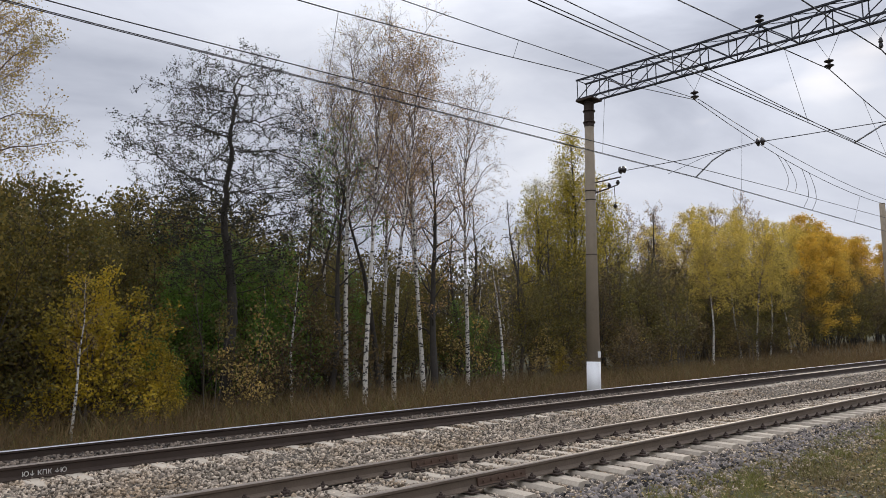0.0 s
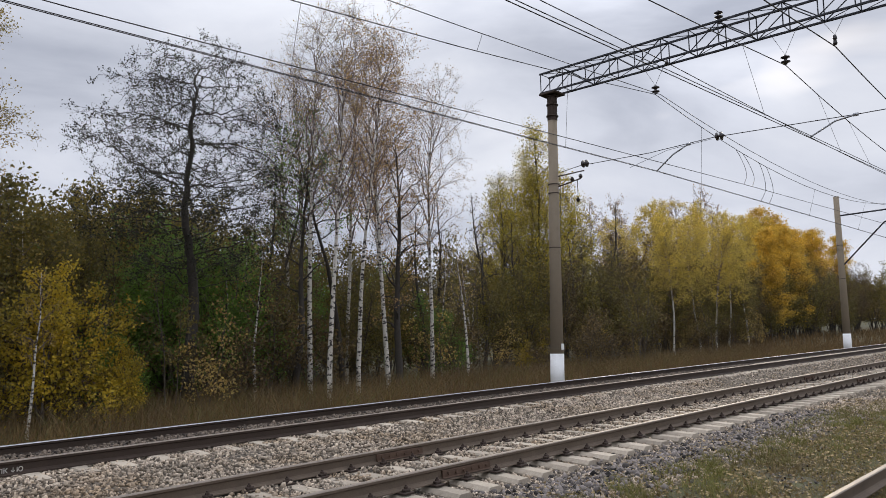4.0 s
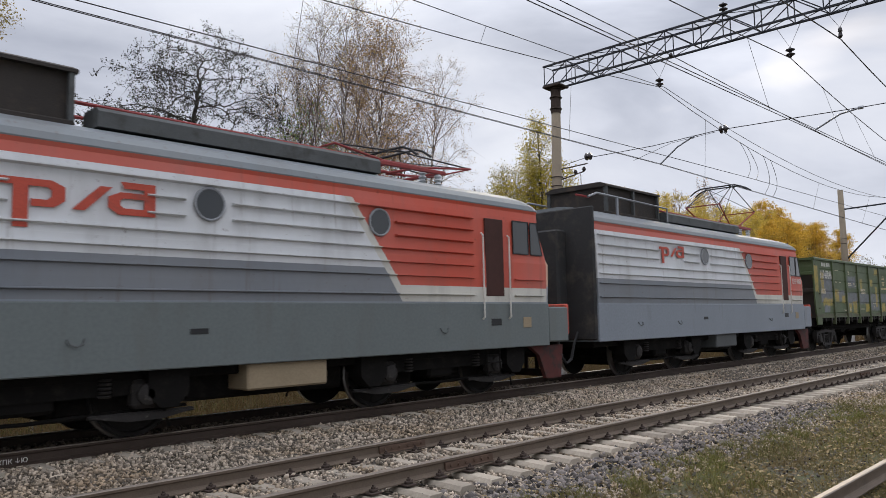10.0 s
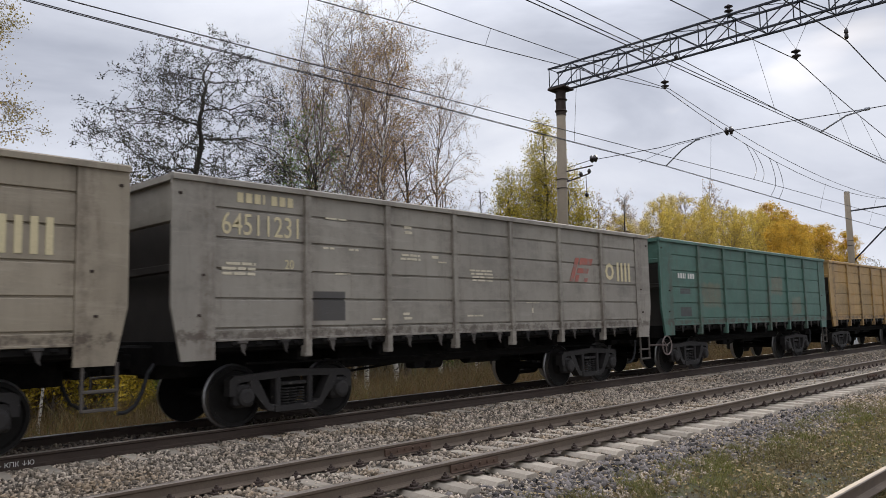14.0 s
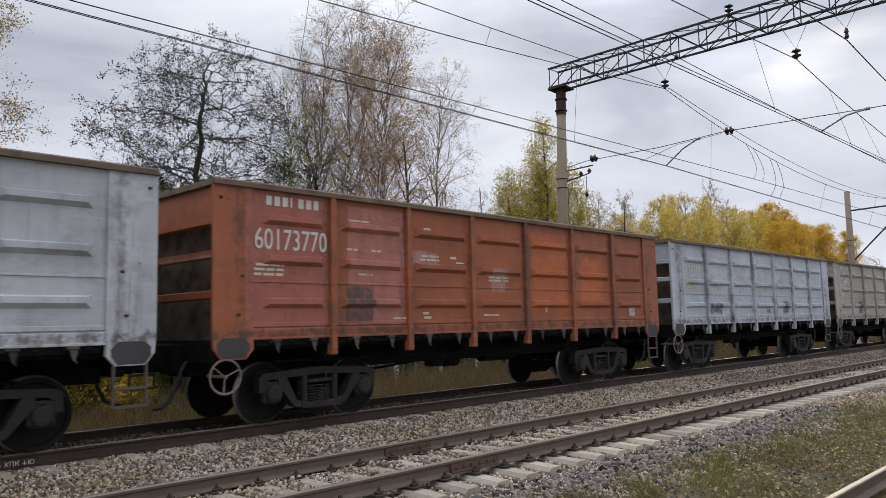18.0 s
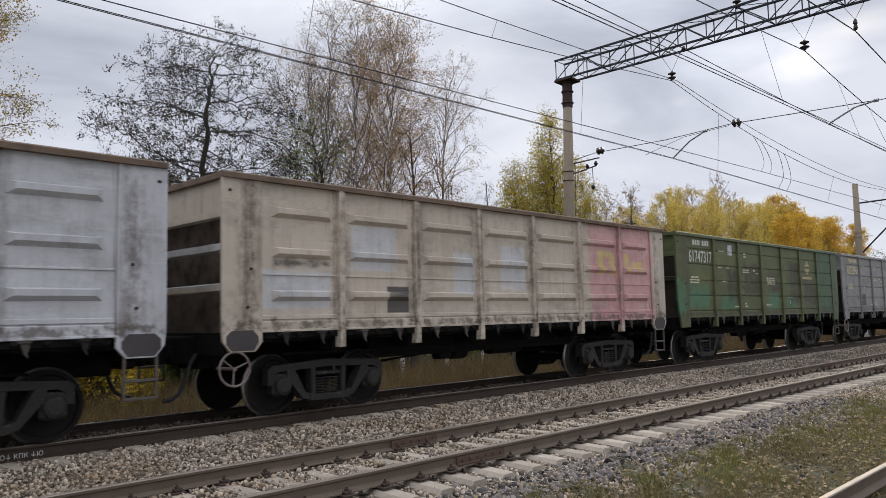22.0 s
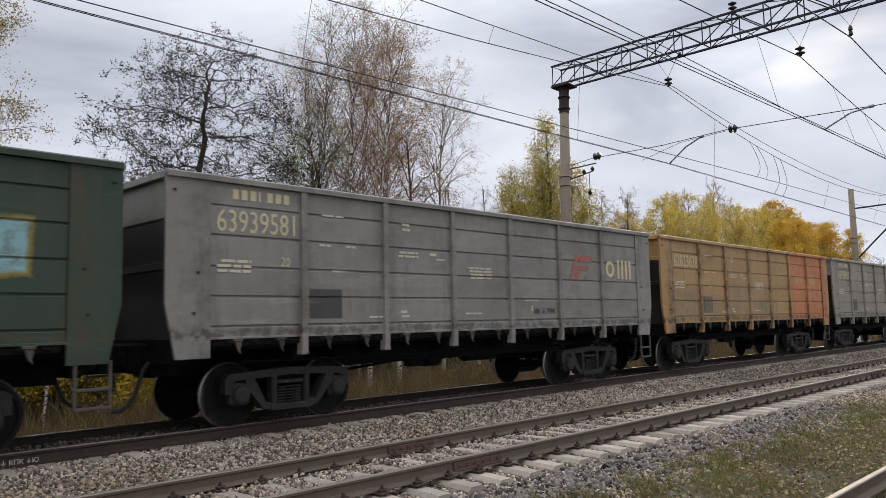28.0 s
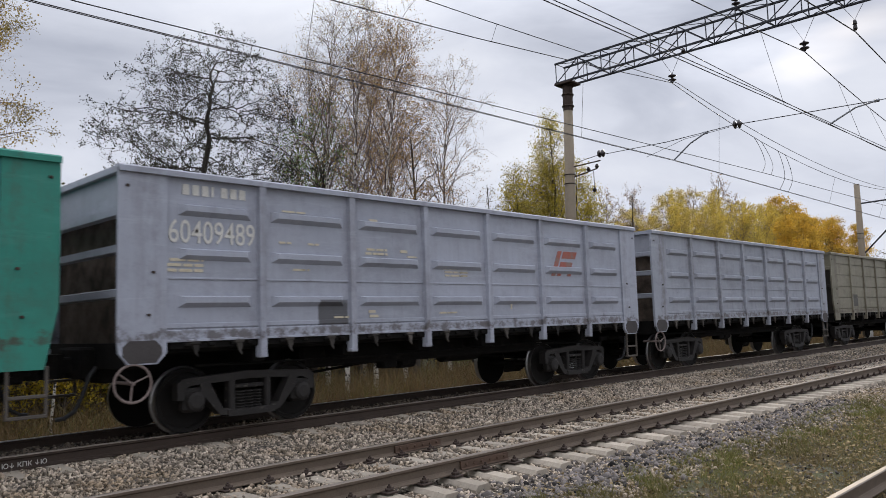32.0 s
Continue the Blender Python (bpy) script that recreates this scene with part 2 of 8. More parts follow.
STEEL = surface("gantry_steel", (0.035, 0.037, 0.045), 0.6, 0.4, vary=0.3, scale=4)
GALV = surface("galvanised_steel", (0.30, 0.31, 0.33), 0.5, 0.6, vary=0.2, scale=4)
WIRE = surface("wire_copper", (0.035, 0.03, 0.03), 0.5, 0.5, vary=0.1)
GLAZE = surface("insulator_glaze", (0.025, 0.018, 0.018), 0.25, 0.0, vary=0.1, spec=0.6)
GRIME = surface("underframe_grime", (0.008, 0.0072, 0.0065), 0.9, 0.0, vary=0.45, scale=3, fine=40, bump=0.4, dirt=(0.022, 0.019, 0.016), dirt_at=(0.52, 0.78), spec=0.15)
BOGIE_M = surface("bogie_casting", (0.027, 0.024, 0.022), 0.75, 0.0, spec=0.3, vary=0.5, scale=4, fine=50, bump=0.4, dirt=(0.13, 0.115, 0.10), dirt_at=(0.60, 0.72))
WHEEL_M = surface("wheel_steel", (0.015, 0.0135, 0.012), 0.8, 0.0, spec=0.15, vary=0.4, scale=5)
TREAD = surface("wheel_tread", (0.30, 0.29, 0.28), 0.4, 0.9, vary=0.1)
STENCIL = surface("faded_stencil", (0.60, 0.53, 0.39), 0.8, vary=0.2, dirt=(0.25, 0.22, 0.17), dirt_at=(0.5, 0.75))
BLACK = surface("black_paint", (0.018, 0.018, 0.019), 0.6, vary=0.3)
WHITE = surface("stencil_white", (0.62, 0.60, 0.55), 0.8, vary=0.1, dirt=(0.3, 0.28, 0.25), dirt_at=(0.55, 0.8))
CREAM = surface("stencil_cream", (0.60, 0.51, 0.31), 0.8, vary=0.1, dirt=(0.36, 0.31, 0.22), dirt_at=(0.6, 0.85))
BARK = surface("grey_bark", (0.050, 0.043, 0.036), 0.95, vary=0.4, scale=5, fine=40, bump=0.8, deep=0.02)
BARK_PALE = surface("thin_stem_bark", (0.110, 0.092, 0.074), 0.95, vary=0.45, scale=1.5, fine=40, bump=0.5, deep=0.01)
TWIG = surface("twig_bark", (0.062, 0.047, 0.037), 0.9, vary=0.3, scale=5, bump=0.1)
TWIG_DARK = surface("alder_twig", (0.040, 0.032, 0.030), 0.9, vary=0.3, scale=5, bump=0.1)
TWIG_GREY = surface("birch_twig", (0.150, 0.112, 0.098), 0.9, vary=0.35, scale=5, bump=0.1)
L_ALDER = foliage("alder_leaf", (0.028, 0.030, 0.018), (0.060, 0.062, 0.028), 0.1)
L_BIRCH = foliage("birch_leaf_yellow", (0.50, 0.36, 0.09), (0.38, 0.24, 0.09), 0.4, (0.30, 0.26, 0.10))
L_BROWN = foliage("birch_leaf_brown", (0.50, 0.27, 0.10), (0.46, 0.33, 0.12), 0.4, (0.34, 0.21, 0.10))
L_GOLD = foliage("gold_leaf", (0.62, 0.42, 0.035), (0.40, 0.31, 0.040), 0.45, (0.20, 0.165, 0.030))
L_OLIVE = foliage("olive_leaf", (0.66, 0.48, 0.045), (0.37, 0.32, 0.045), 0.45, (0.25, 0.22, 0.040))
L_ORANGE = foliage("orange_leaf", (0.80, 0.49, 0.055), (0.64, 0.43, 0.07), 0.45, (0.40, 0.28, 0.06))
L_GREEN = foliage("green_leaf", (0.180, 0.300, 0.056), (0.130, 0.215, 0.043), 0.45, (0.115, 0.172, 0.039))
L_MIX = foliage("thicket_leaf", (0.245, 0.190, 0.050), (0.110, 0.104, 0.036), 0.4, (0.085, 0.071, 0.029))
L_DRAB = foliage("withered_leaf", (0.235, 0.155, 0.062), (0.112, 0.086, 0.041), 0.35, (0.078, 0.060, 0.034))
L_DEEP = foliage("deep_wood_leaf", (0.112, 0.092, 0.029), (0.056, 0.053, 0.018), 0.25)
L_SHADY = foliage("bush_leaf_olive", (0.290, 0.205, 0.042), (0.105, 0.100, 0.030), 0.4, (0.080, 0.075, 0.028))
L_YELLOW = foliage("pale_yellow_leaf", (0.82, 0.60, 0.11), (0.60, 0.47, 0.10), 0.5, (0.38, 0.31, 0.09))
STRAW = foliage("withered_grass", (0.215, 0.138, 0.056), (0.100, 0.068, 0.032), 0.25, (0.10, 0.064, 0.034))
WEED = foliage("green_weed", (0.140, 0.125, 0.035), (0.085, 0.080, 0.028), 0.3, (0.12, 0.080, 0.04))
SWARD = foliage("short_grass", (0.165, 0.155, 0.048), (0.235, 0.185, 0.080), 0.35, (0.18, 0.135, 0.070))
TUFT = foliage("tuft_grass", (0.150, 0.165, 0.045), (0.210, 0.190, 0.065), 0.35, (0.14, 0.125, 0.045))
LITTER = foliage("fallen_leaf", (0.48, 0.37, 0.19), (0.16, 0.10, 0.05), 0.1)


def birch_bark():
    m, nt, bsdf = tree_of("birch_bark")
    c = mixed(nt, noisy(nt, 3.0), (0.40, 0.365, 0.31), (0.58, 0.54, 0.48))
    c = mixed(nt, ramp(nt, noisy(nt, 6.5, 3.0, (0.8, 0.8, 1.5), 0.6), 0.53, 0.57), c, (0.035, 0.03, 0.028))
    finish(nt, bsdf, c, 0.85, 0, noisy(nt, 30), 0.4)
    return m


BIRCH = birch_bark()


def gravel_base():
    """The bed under the loose stones: pebbly cells at stone size, shade painted in the gaps."""
    m, nt, bsdf = tree_of("ballast_bed")
    tc = add(nt, "ShaderNodeTexCoord")
    v = add(nt, "ShaderNodeTexVoronoi", Scale=16.0)
    nt.links.new(tc.outputs["Object"], v.inputs["Vector"])
    sep = add(nt, "ShaderNodeSeparateColor")
    nt.links.new(v.outputs["Color"], sep.inputs[0])
    c = mixed(nt, sep.outputs[0], (0.12, 0.098, 0.075), (0.27, 0.225, 0.175))
    # darkening towards cell edges paints the shade between pebbles
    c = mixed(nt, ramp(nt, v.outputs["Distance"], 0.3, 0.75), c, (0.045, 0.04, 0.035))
    c = mixed(nt, calc(nt, "MULTIPLY", ramp(nt, noisy(nt, 0.35, 4.0), 0.45, 0.7), 0.6), c, (0.15, 0.125, 0.10))
    finish(nt, bsdf, c, 0.95, 0, calc(nt, "SUBTRACT", 1.0, v.outputs["Distance"]), 1.0, 0.2, 0.05)
    return m


BED = gravel_base()


# ---- mesh building ----
class G:
    """Collects vertices and faces of one mesh."""

    def __init__(self):
        self.v, self.f, self.k = [], [], []

    def put(self, verts, faces, k=0):
        o = len(self.v)
        self.v += [tuple(p) for p in verts]
        self.f += [tuple(i + o for i in q) for q in faces]
        self.k += [k] * len(faces)
        return self

    def box(self, a, b, bev=0.0, k=0):
        lo, hi = [min(p, q) for p, q in zip(a, b)], [max(p, q) for p, q in zip(a, b)]
        c = [(p + q) / 2 for p, q in zip(lo, hi)]
        h = [(q - p) / 2 for p, q in zip(lo, hi)]
        e = min([bev] + [x * 0.49 for x in h])
        if e <= 0:
            vs = [(c[0] + x * h[0], c[1] + y * h[1], c[2] + z * h[2]) for x in (-1, 1) for y in (-1, 1) for z in (-1, 1)]
            return self.put(vs, [(0, 1, 3, 2), (4, 6, 7, 5), (0, 4, 5, 1), (2, 3, 7, 6), (0, 2, 6, 4), (1, 5, 7, 3)], k)
        vs, at = [], {}
        for s in ((x, y, z) for x in (-1, 1) for y in (-1, 1) for z in (-1, 1)):
            for ax in range(3):
                at[s, ax] = len(vs)
                vs.append(tuple(c[i] + s[i] * (h[i] - (0 if i == ax else e)) for i in range(3)))
        fs = []
        for ax in range(3):
            u, w = [i for i in range(3) if i != ax]
            for d in (-1, 1):
                q = []
                for su, sw in ((-1, -1), (1, -1), (1, 1), (-1, 1)):
                    s = [0, 0, 0]
                    s[ax], s[u], s[w] = d, su, sw
                    q.append(at[tuple(s), ax])
                flip = (d > 0) == (ax == 1)
                fs.append(q[::-1] if flip else q)
            for su in (-1, 1):
                for sw in (-1, 1):
                    s1, s2 = [0, 0, 0], [0, 0, 0]
                    s1[ax], s2[ax] = -1, 1
                    for s in (s1, s2):
                        s[u], s[w] = su, sw
                    fs.append([at[tuple(s1), u], at[tuple(s2), u], at[tuple(s2), w], at[tuple(s1), w]])
        for s in ((x, y, z) for x in (-1, 1) for y in (-1, 1) for z in (-1, 1)):
            fs.append([at[s, 0], at[s, 1], at[s, 2]])
        return self.put(vs, fs, k)

    def tube(self, p, q, r, r2=None, n=8, k=0, caps=True):
        p, q = Vector(p), Vector(q)
        r2 = r if r2 is None else r2
        d = (q - p).normalized()
        a = d.cross(Vector((0, 0, 1)) if abs(d.z) < 0.9 else Vector((1, 0, 0))).normalized()
        b = d.cross(a)
        ring = [(math.cos(2 * math.pi * i / n), math.sin(2 * math.pi * i / n)) for i in range(n)]
        vs = [p + (a * x + b * y) * r for x, y in ring] + [q + (a * x + b * y) * r2 for x, y in ring]
        fs = [(i, (i + 1) % n, n + (i + 1) % n, n + i) for i in range(n)]
        if caps:
            fs += [tuple(range(n))[::-1], tuple(range(n, 2 * n))]
        return self.put(vs, fs, k)

    def line(self, pts, r, n=6, k=0):
        """One bent pipe through the points."""
        pts = [Vector(p) for p in pts]
        ways = [(q - p).normalized() for p, q in zip(pts, pts[1:])]
        at = [ways[0]] + [(a + b).normalized() for a, b in zip(ways, ways[1:])] + [ways[-1]]
        a = at[0].cross(Vector((0, 0, 1)) if abs(at[0].z) < 0.9 else Vector((1, 0, 0))).normalized()
        vs = []
        for p, d in zip(pts, at):
            a = (a - d * a.dot(d)).normalized()
            b = d.cross(a)
            vs += [p + (a * math.cos(2 * math.pi * i / n) + b * math.sin(2 * math.pi * i / n)) * r for i in range(n)]
        fs = [(j * n + i, j * n + (i + 1) % n, (j + 1) * n + (i + 1) % n, (j + 1) * n + i) for j in range(len(pts) - 1) for i in range(n)]
        return self.put(vs, fs + [tuple(range(n))[::-1], tuple(range((len(pts) - 1) * n, len(pts) * n))], k)

    def prism(self, poly, axis, lo, hi, k=0):
        """A polygon of 2D points pushed along an axis: x takes (y, z), y takes (x, z), z takes (x, y)."""
        put = {"x": lambda p, t: (t, p[0], p[1]), "y": lambda p, t: (p[0], t, p[1]), "z": lambda p, t: (p[0], p[1], t)}[axis]
        n = len(poly)
        return self.put([put(p, lo) for p in poly] + [put(p, hi) for p in poly],
                        [(i, (i + 1) % n, n + (i + 1) % n, n + i) for i in range(n)] + [tuple(range(n))[::-1], tuple(range(n, 2 * n))], k)

    def lathe(self, rings, centre, axis, n=20, k=0, caps=True):
        """Rings of (along, radius) turned round an axis."""
        put = {"x": lambda t, a, b: (t, a, b), "y": lambda t, a, b: (a, t, b), "z": lambda t, a, b: (a, b, t)}[axis]
        vs = []
        for t, r in rings:
            for i in range(n):
                w = 2 * math.pi * i / n
                vs.append(Vector(centre) + Vector(put(t, r * math.cos(w), r * math.sin(w))))
        fs = [(j * n + i, j * n + (i + 1) % n, (j + 1) * n + (i + 1) % n, (j + 1) * n + i) for j in range(len(rings) - 1) for i in range(n)]
        if caps:
            fs += [tuple(range(n))[::-1], tuple(range((len(rings) - 1) * n, len(rings) * n))]
        return self.put(vs, fs, k)

    def ring(self, centre, radius, thick, axis="y", n=20, m=6, k=0):
        put = {"x": lambda t, a, b: (t, a, b), "y": lambda t, a, b: (a, t, b), "z": lambda t, a, b: (a, b, t)}[axis]
        vs = []
        for i in range(n):
            w = 2 * math.pi * i / n
            for j in range(m):
                u = 2 * math.pi * j / m
                r = radius + thick * math.cos(u)
                vs.append(Vector(centre) + Vector(put(thick * math.sin(u), r * math.cos(w), r * math.sin(w))))
        fs = [(i * m + j, i * m + (j + 1) % m, ((i + 1) % n) * m + (j + 1) % m, ((i + 1) % n) * m + j) for i in range(n) for j in range(m)]
        return self.put(vs, fs, k)

    def mesh(self, name, *mats, smooth=False):
        me = bpy.data.meshes.new(name)
        me.from_pydata(self.v, [], self.f)
        for m in mats or (None,):
            me.materials.append(m)
        if any(self.k):
            me.polygons.foreach_set("material_index", self.k)
        bm = bmesh.new()
        bm.from_mesh(me)
        bmesh.ops.recalc_face_normals(bm, faces=bm.faces)
        bm.to_mesh(me)
        bm.free()
        if smooth:
            me.shade_smooth()
        return me


MESHES = {}


def once(key, make):
    """A mesh that is built once and shared."""
    if key not in MESHES:
        MESHES[key] = make()
    return MESHES[key]


def part(name, me, parent, mat=None, at=(0, 0, 0), label="", turn=0.0):
    ob = new(name, me)
    ob.parent = parent
    ob.location = at
    ob.rotation_euler[2] = radians(turn)
    if mat:
        ob.material_slots[0].link = "OBJECT"
        ob.material_slots[0].material = mat
    if label:
        ob["label"] = label
    return ob


def raw_mesh(name, verts, faces, mat, slots=None, mats=None):
    """A mesh from number arrays: verts (n, 3), faces (m, k)."""
    me = bpy.data.meshes.new(name)
    n, (m, k) = len(verts), faces.shape
    me.vertices.add(n)
    me.vertices.foreach_set("co", np.ascontiguousarray(verts, dtype=np.float32).ravel())
    me.loops.add(m * k)
    me.loops.foreach_set("vertex_index", np.ascontiguousarray(faces, dtype=np.int32).ravel())
    me.polygons.add(m)
    me.polygons.foreach_set("loop_start", np.arange(0, m * k, k, dtype=np.int32))
    for q in mats or (mat,):
        me.materials.append(q)
    if slots is not None:
        me.polygons.foreach_set("material_index", np.ascontiguousarray(slots, dtype=np.int32))
    me.update(calc_edges=True)
    return me


def writing(text, size, narrow=1.0, thick=0.002, bold=0.0):
    """Letters as a flat mesh, standing in the xz plane and read from -y; x from 0."""
    cu = bpy.data.curves.new("lettering", "FONT")
    cu.body, cu.size, cu.extrude, cu.resolution_u, cu.offset = text, size, thick, 3, bold
    ob = bpy.data.objects.new("lettering", cu)
    me = bpy.data.meshes.new_from_object(ob)
    bpy.data.objects.remove(ob)
    me.transform(Matrix.Rotation(radians(90), 4, "X") @ Matrix.Diagonal((narrow, 1, 1, 1)))
    me.materials.clear()
    me.materials.append(None)
    return me

# ---- ground: one sheet, banked up under the tracks ----
Y_FAR, Y_MID, Z_MID, Y_NEAR, Z_NEAR, GAUGE = 11.57, 7.47, -0.164, 1.90, -0.30, 1.584
PROFILE = [(-900, -0.6), (-40, -0.6), (-6, -0.55), (4.3, -0.57), (4.9, -0.54), (5.5, -0.48), (5.9, -0.495), (6.2, -0.48), (6.65, -0.45), (6.95, -0.39), (8.8, -0.365), (9.3, -0.33), (10.15, -0.215),
           (13.0, -0.215), (13.6, -0.34), (14.6, -0.80), (16.5, -0.95), (60, -0.9), (1500, 0.5)]


def ground_z(y):
    for (a, p), (b, q) in zip(PROFILE, PROFILE[1:]):
        if y <= b:
            return p + (q - p) * max(0.0, (y - a) / (b - a))
    return PROFILE[-1][1]


def make_ground():
    ysn = np.concatenate([np.array([-900, -300, -100, -40, -15, -6, -2]), np.arange(0, 15.01, 0.3), np.array([15.6, 16.5, 18, 20, 23, 27, 32, 40, 60, 120, 400, 1500.0])])
    xsn = np.concatenate([np.array([-2500, -900, -400, -150, -60, -25]), np.arange(-10, 60.01, 0.7), np.array([66, 75, 90, 120, 170, 250, 400, 700, 1300, 2500.0])])
    rng = np.random.default_rng(4)
    v = np.array([(x, y, ground_z(y) + (rng.normal() * 0.012 if 4 < y < 14 else rng.normal() * 0.05 if y > 14.6 else 0.02 * rng.normal())) for y in ysn for x in xsn])
    nx, ny = len(xsn), len(ysn)
    f = np.array([(j * nx + i, j * nx + i + 1, (j + 1) * nx + i + 1, (j + 1) * nx + i) for j in range(ny - 1) for i in range(nx - 1)])
    mid = np.array([(ysn[j] + ysn[j + 1]) / 2 for j in range(ny - 1) for i in range(nx - 1)])
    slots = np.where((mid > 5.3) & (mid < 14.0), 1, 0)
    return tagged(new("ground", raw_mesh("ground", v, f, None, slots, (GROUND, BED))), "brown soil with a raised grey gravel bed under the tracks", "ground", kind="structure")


make_ground()


def stones(name, n, seed, size, region, label, mat=None, lift=0.0):
    """Loose crushed stones lying on the bed; region gives x and y arrays."""
    rng = np.random.default_rng(seed)
    t = (1 + 5 ** 0.5) / 2
    ico = np.array([(-1, t, 0), (1, t, 0), (-1, -t, 0), (1, -t, 0), (0, -1, t), (0, 1, t), (0, -1, -t), (0, 1, -t), (t, 0, -1), (t, 0, 1), (-t, 0, -1), (-t, 0, 1)]) / 1.9
    tri = np.array([(0, 11, 5), (0, 5, 1), (0, 1, 7), (0, 7, 10), (0, 10, 11), (1, 5, 9), (5, 11, 4), (11, 10, 2), (10, 7, 6), (7, 1, 8), (3, 9, 4), (3, 4, 2), (3, 2, 6), (3, 6, 8), (3, 8, 9),
                    (4, 9, 5), (2, 4, 11), (6, 2, 10), (8, 6, 7), (9, 8, 1)])
    x, y = region(rng, n)
    z = np.interp(y, [p for p, _ in PROFILE], [q for _, q in PROFILE])
    s = rng.uniform(0.55, 1.25, (n, 1, 1)) * size
    shape = ico[None] * rng.uniform(0.5, 1.35, (n, 12, 1)) * rng.uniform(0.45, 1.3, (n, 1, 3)) * s / 2
    a, b = rng.uniform(0, 2 * np.pi, n), rng.uniform(-0.9, 0.9, n)
    ca, sa, cb, sb = np.cos(a), np.sin(a), np.cos(b), np.sin(b)
    rot = np.zeros((n, 3, 3))
    rot[:, 0, 0], rot[:, 0, 1], rot[:, 1, 0], rot[:, 1, 1] = ca, -sa * cb, sa, ca * cb
    rot[:, 0, 2], rot[:, 1, 2], rot[:, 2, 1], rot[:, 2, 2] = sa * sb, -ca * sb, sb, cb
    v = np.einsum("nij,nkj->nki", rot, shape) + np.stack([x, y, z + lift + rng.uniform(-0.015, 0.028, n)], 1)[:, None]
    f = (tri[None] + 12 * np.arange(n)[:, None, None]).reshape(-1, 3)
    return tagged(new(name, raw_mesh(name, v.reshape(-1, 3), f, mat or STONE)), label, "gravel", kind="stuff")


def near_bed(rng, n):
    x = 1.5 + 20 * rng.random(n * 3) ** 1.5
    y = rng.uniform(4.7, 10.9, n * 3)
    on_sleeper = (np.abs((x + 3) % 0.545 - 0.2725) > 0.13) & (np.abs(y - Y_MID) < 1.38) & (rng.random(n * 3) < np.where(y < Y_MID - 0.8, 0.86, np.where(y > Y_MID + 0.8, 0.35, 0.78)))
    on_far = (np.abs((x + 13.81 + 0.2725) % 0.545 - 0.2725) < 0.11) & (y > 10.15) & (rng.random(n * 3) < 0.72)
    keep = ~on_far & (np.abs(y - Y_MID + GAUGE / 2) > 0.07) & (np.abs(y - Y_MID - GAUGE / 2) > 0.07) & ~on_sleeper
    return x[keep][:n], y[keep][:n]


def far_bed(rng, n):
    x = rng.uniform(14, 48, n * 2)
    y = rng.uniform(4.9, 13.4, n * 2)
    keep = ~((np.abs((x + 3) % 0.545 - 0.2725) > 0.13) & (np.abs(y - Y_MID) < 1.38) & (rng.random(n * 2) < 0.93))
    return x[keep][:n], y[keep][:n]


def between_far_rails(rng, n):
    return 30 * rng.random(n) ** 1.3, rng.uniform(10.9, 12.3, n)


def shoulder(rng, n):
    x = 2 + 16 * rng.random(n) ** 1.3
    return x, rng.normal(5.5, 0.33, n).clip(4.6, 6.25)


stones("ballast", 60000, 1, 0.054, near_bed, "grey-brown crushed stone ballast between and beside the tracks")
def behind_bed(rng, n):
    x, y = rng.uniform(-14, 2, n * 2), rng.uniform(4.9, 13.2, n * 2)
    keep = ~((np.abs((x + 3) % 0.545 - 0.2725) > 0.13) & (np.abs(y - Y_MID) < 1.38) & (rng.random(n * 2) < 0.93))
    return x[keep][:n], y[keep][:n]


stones("ballast", 12000, 8, 0.07, behind_bed, "grey-brown crushed stone ballast beside the viewpoint")
stones("ballast", 20000, 2, 0.062, far_bed, "grey-brown crushed stone ballast farther along the line")
stones("ballast", 17000, 3, 0.068, between_far_rails, "dark ballast between the rails of the far track, train shade in its colour", STONE_SHADED, 0.045)
stones("ballast", 9500, 5, 0.088, shoulder, "coarse grey stones on the ballast shoulder", STONE_COARSE)


def verge(rng, n):
    return 2.6 + 16 * rng.random(n) ** 1.4, 2.4 + 2.9 * rng.random(n)


stones("grit", 9000, 6, 0.032, verge, "small brown stones and grit in the grass", STONE_COARSE)


# ---- tracks: rails on concrete sleepers ----
def rail_mesh(top, web):
    g = G()
    half = [(0.075, -0.18), (0.075, -0.168), (0.022, -0.150), (0.009, -0.135), (0.009, -0.055), (0.034, -0.040), (0.037, -0.012), (0.028, -0.001)]
    poly = half + [(-a, b) for a, b in half[::-1]]
    n = len(poly)
    cuts = [-700, -30, 0, 30, 80, 700]
    for a, b in zip(cuts, cuts[1:]):
        vs = [(a, *p) for p in poly] + [(b, *p) for p in poly]
        for i in range(n):
            j = (i + 1) % n
            g.put([vs[i], vs[j], vs[n + j], vs[n + i]], [(0, 1, 2, 3)], 1 if i in (6, 7, 8) else 0)
    return g.mesh("rail", web, top)


def sleeper_mesh():
    """Concrete sleeper, thick under the rails, with bevelled top edges."""
    g = G()
    for (a, za), (b, zb) in zip([(-1.35, -0.035), (-0.52, 0.0), (0.52, 0.0)], [(-0.52, 0.0), (0.52, -0.0), (1.35, -0.035)]):
        w, c = 0.14, 0.095
        vs = [(-w, a, -0.19), (w, a, -0.19), (w, a, za - 0.05), (c, a, za), (-c, a, za), (-w, a, za - 0.05)]
        vs += [(p, b, q - za + zb if q > -0.18 else q) for p, _, q in vs]
        g.put(vs, [(i, (i + 1) % 6, 6 + (i + 1) % 6, 6 + i) for i in range(6)] + [tuple(range(6)), tuple(range(6, 12))])
    return g.mesh("sleeper", CONCRETE)


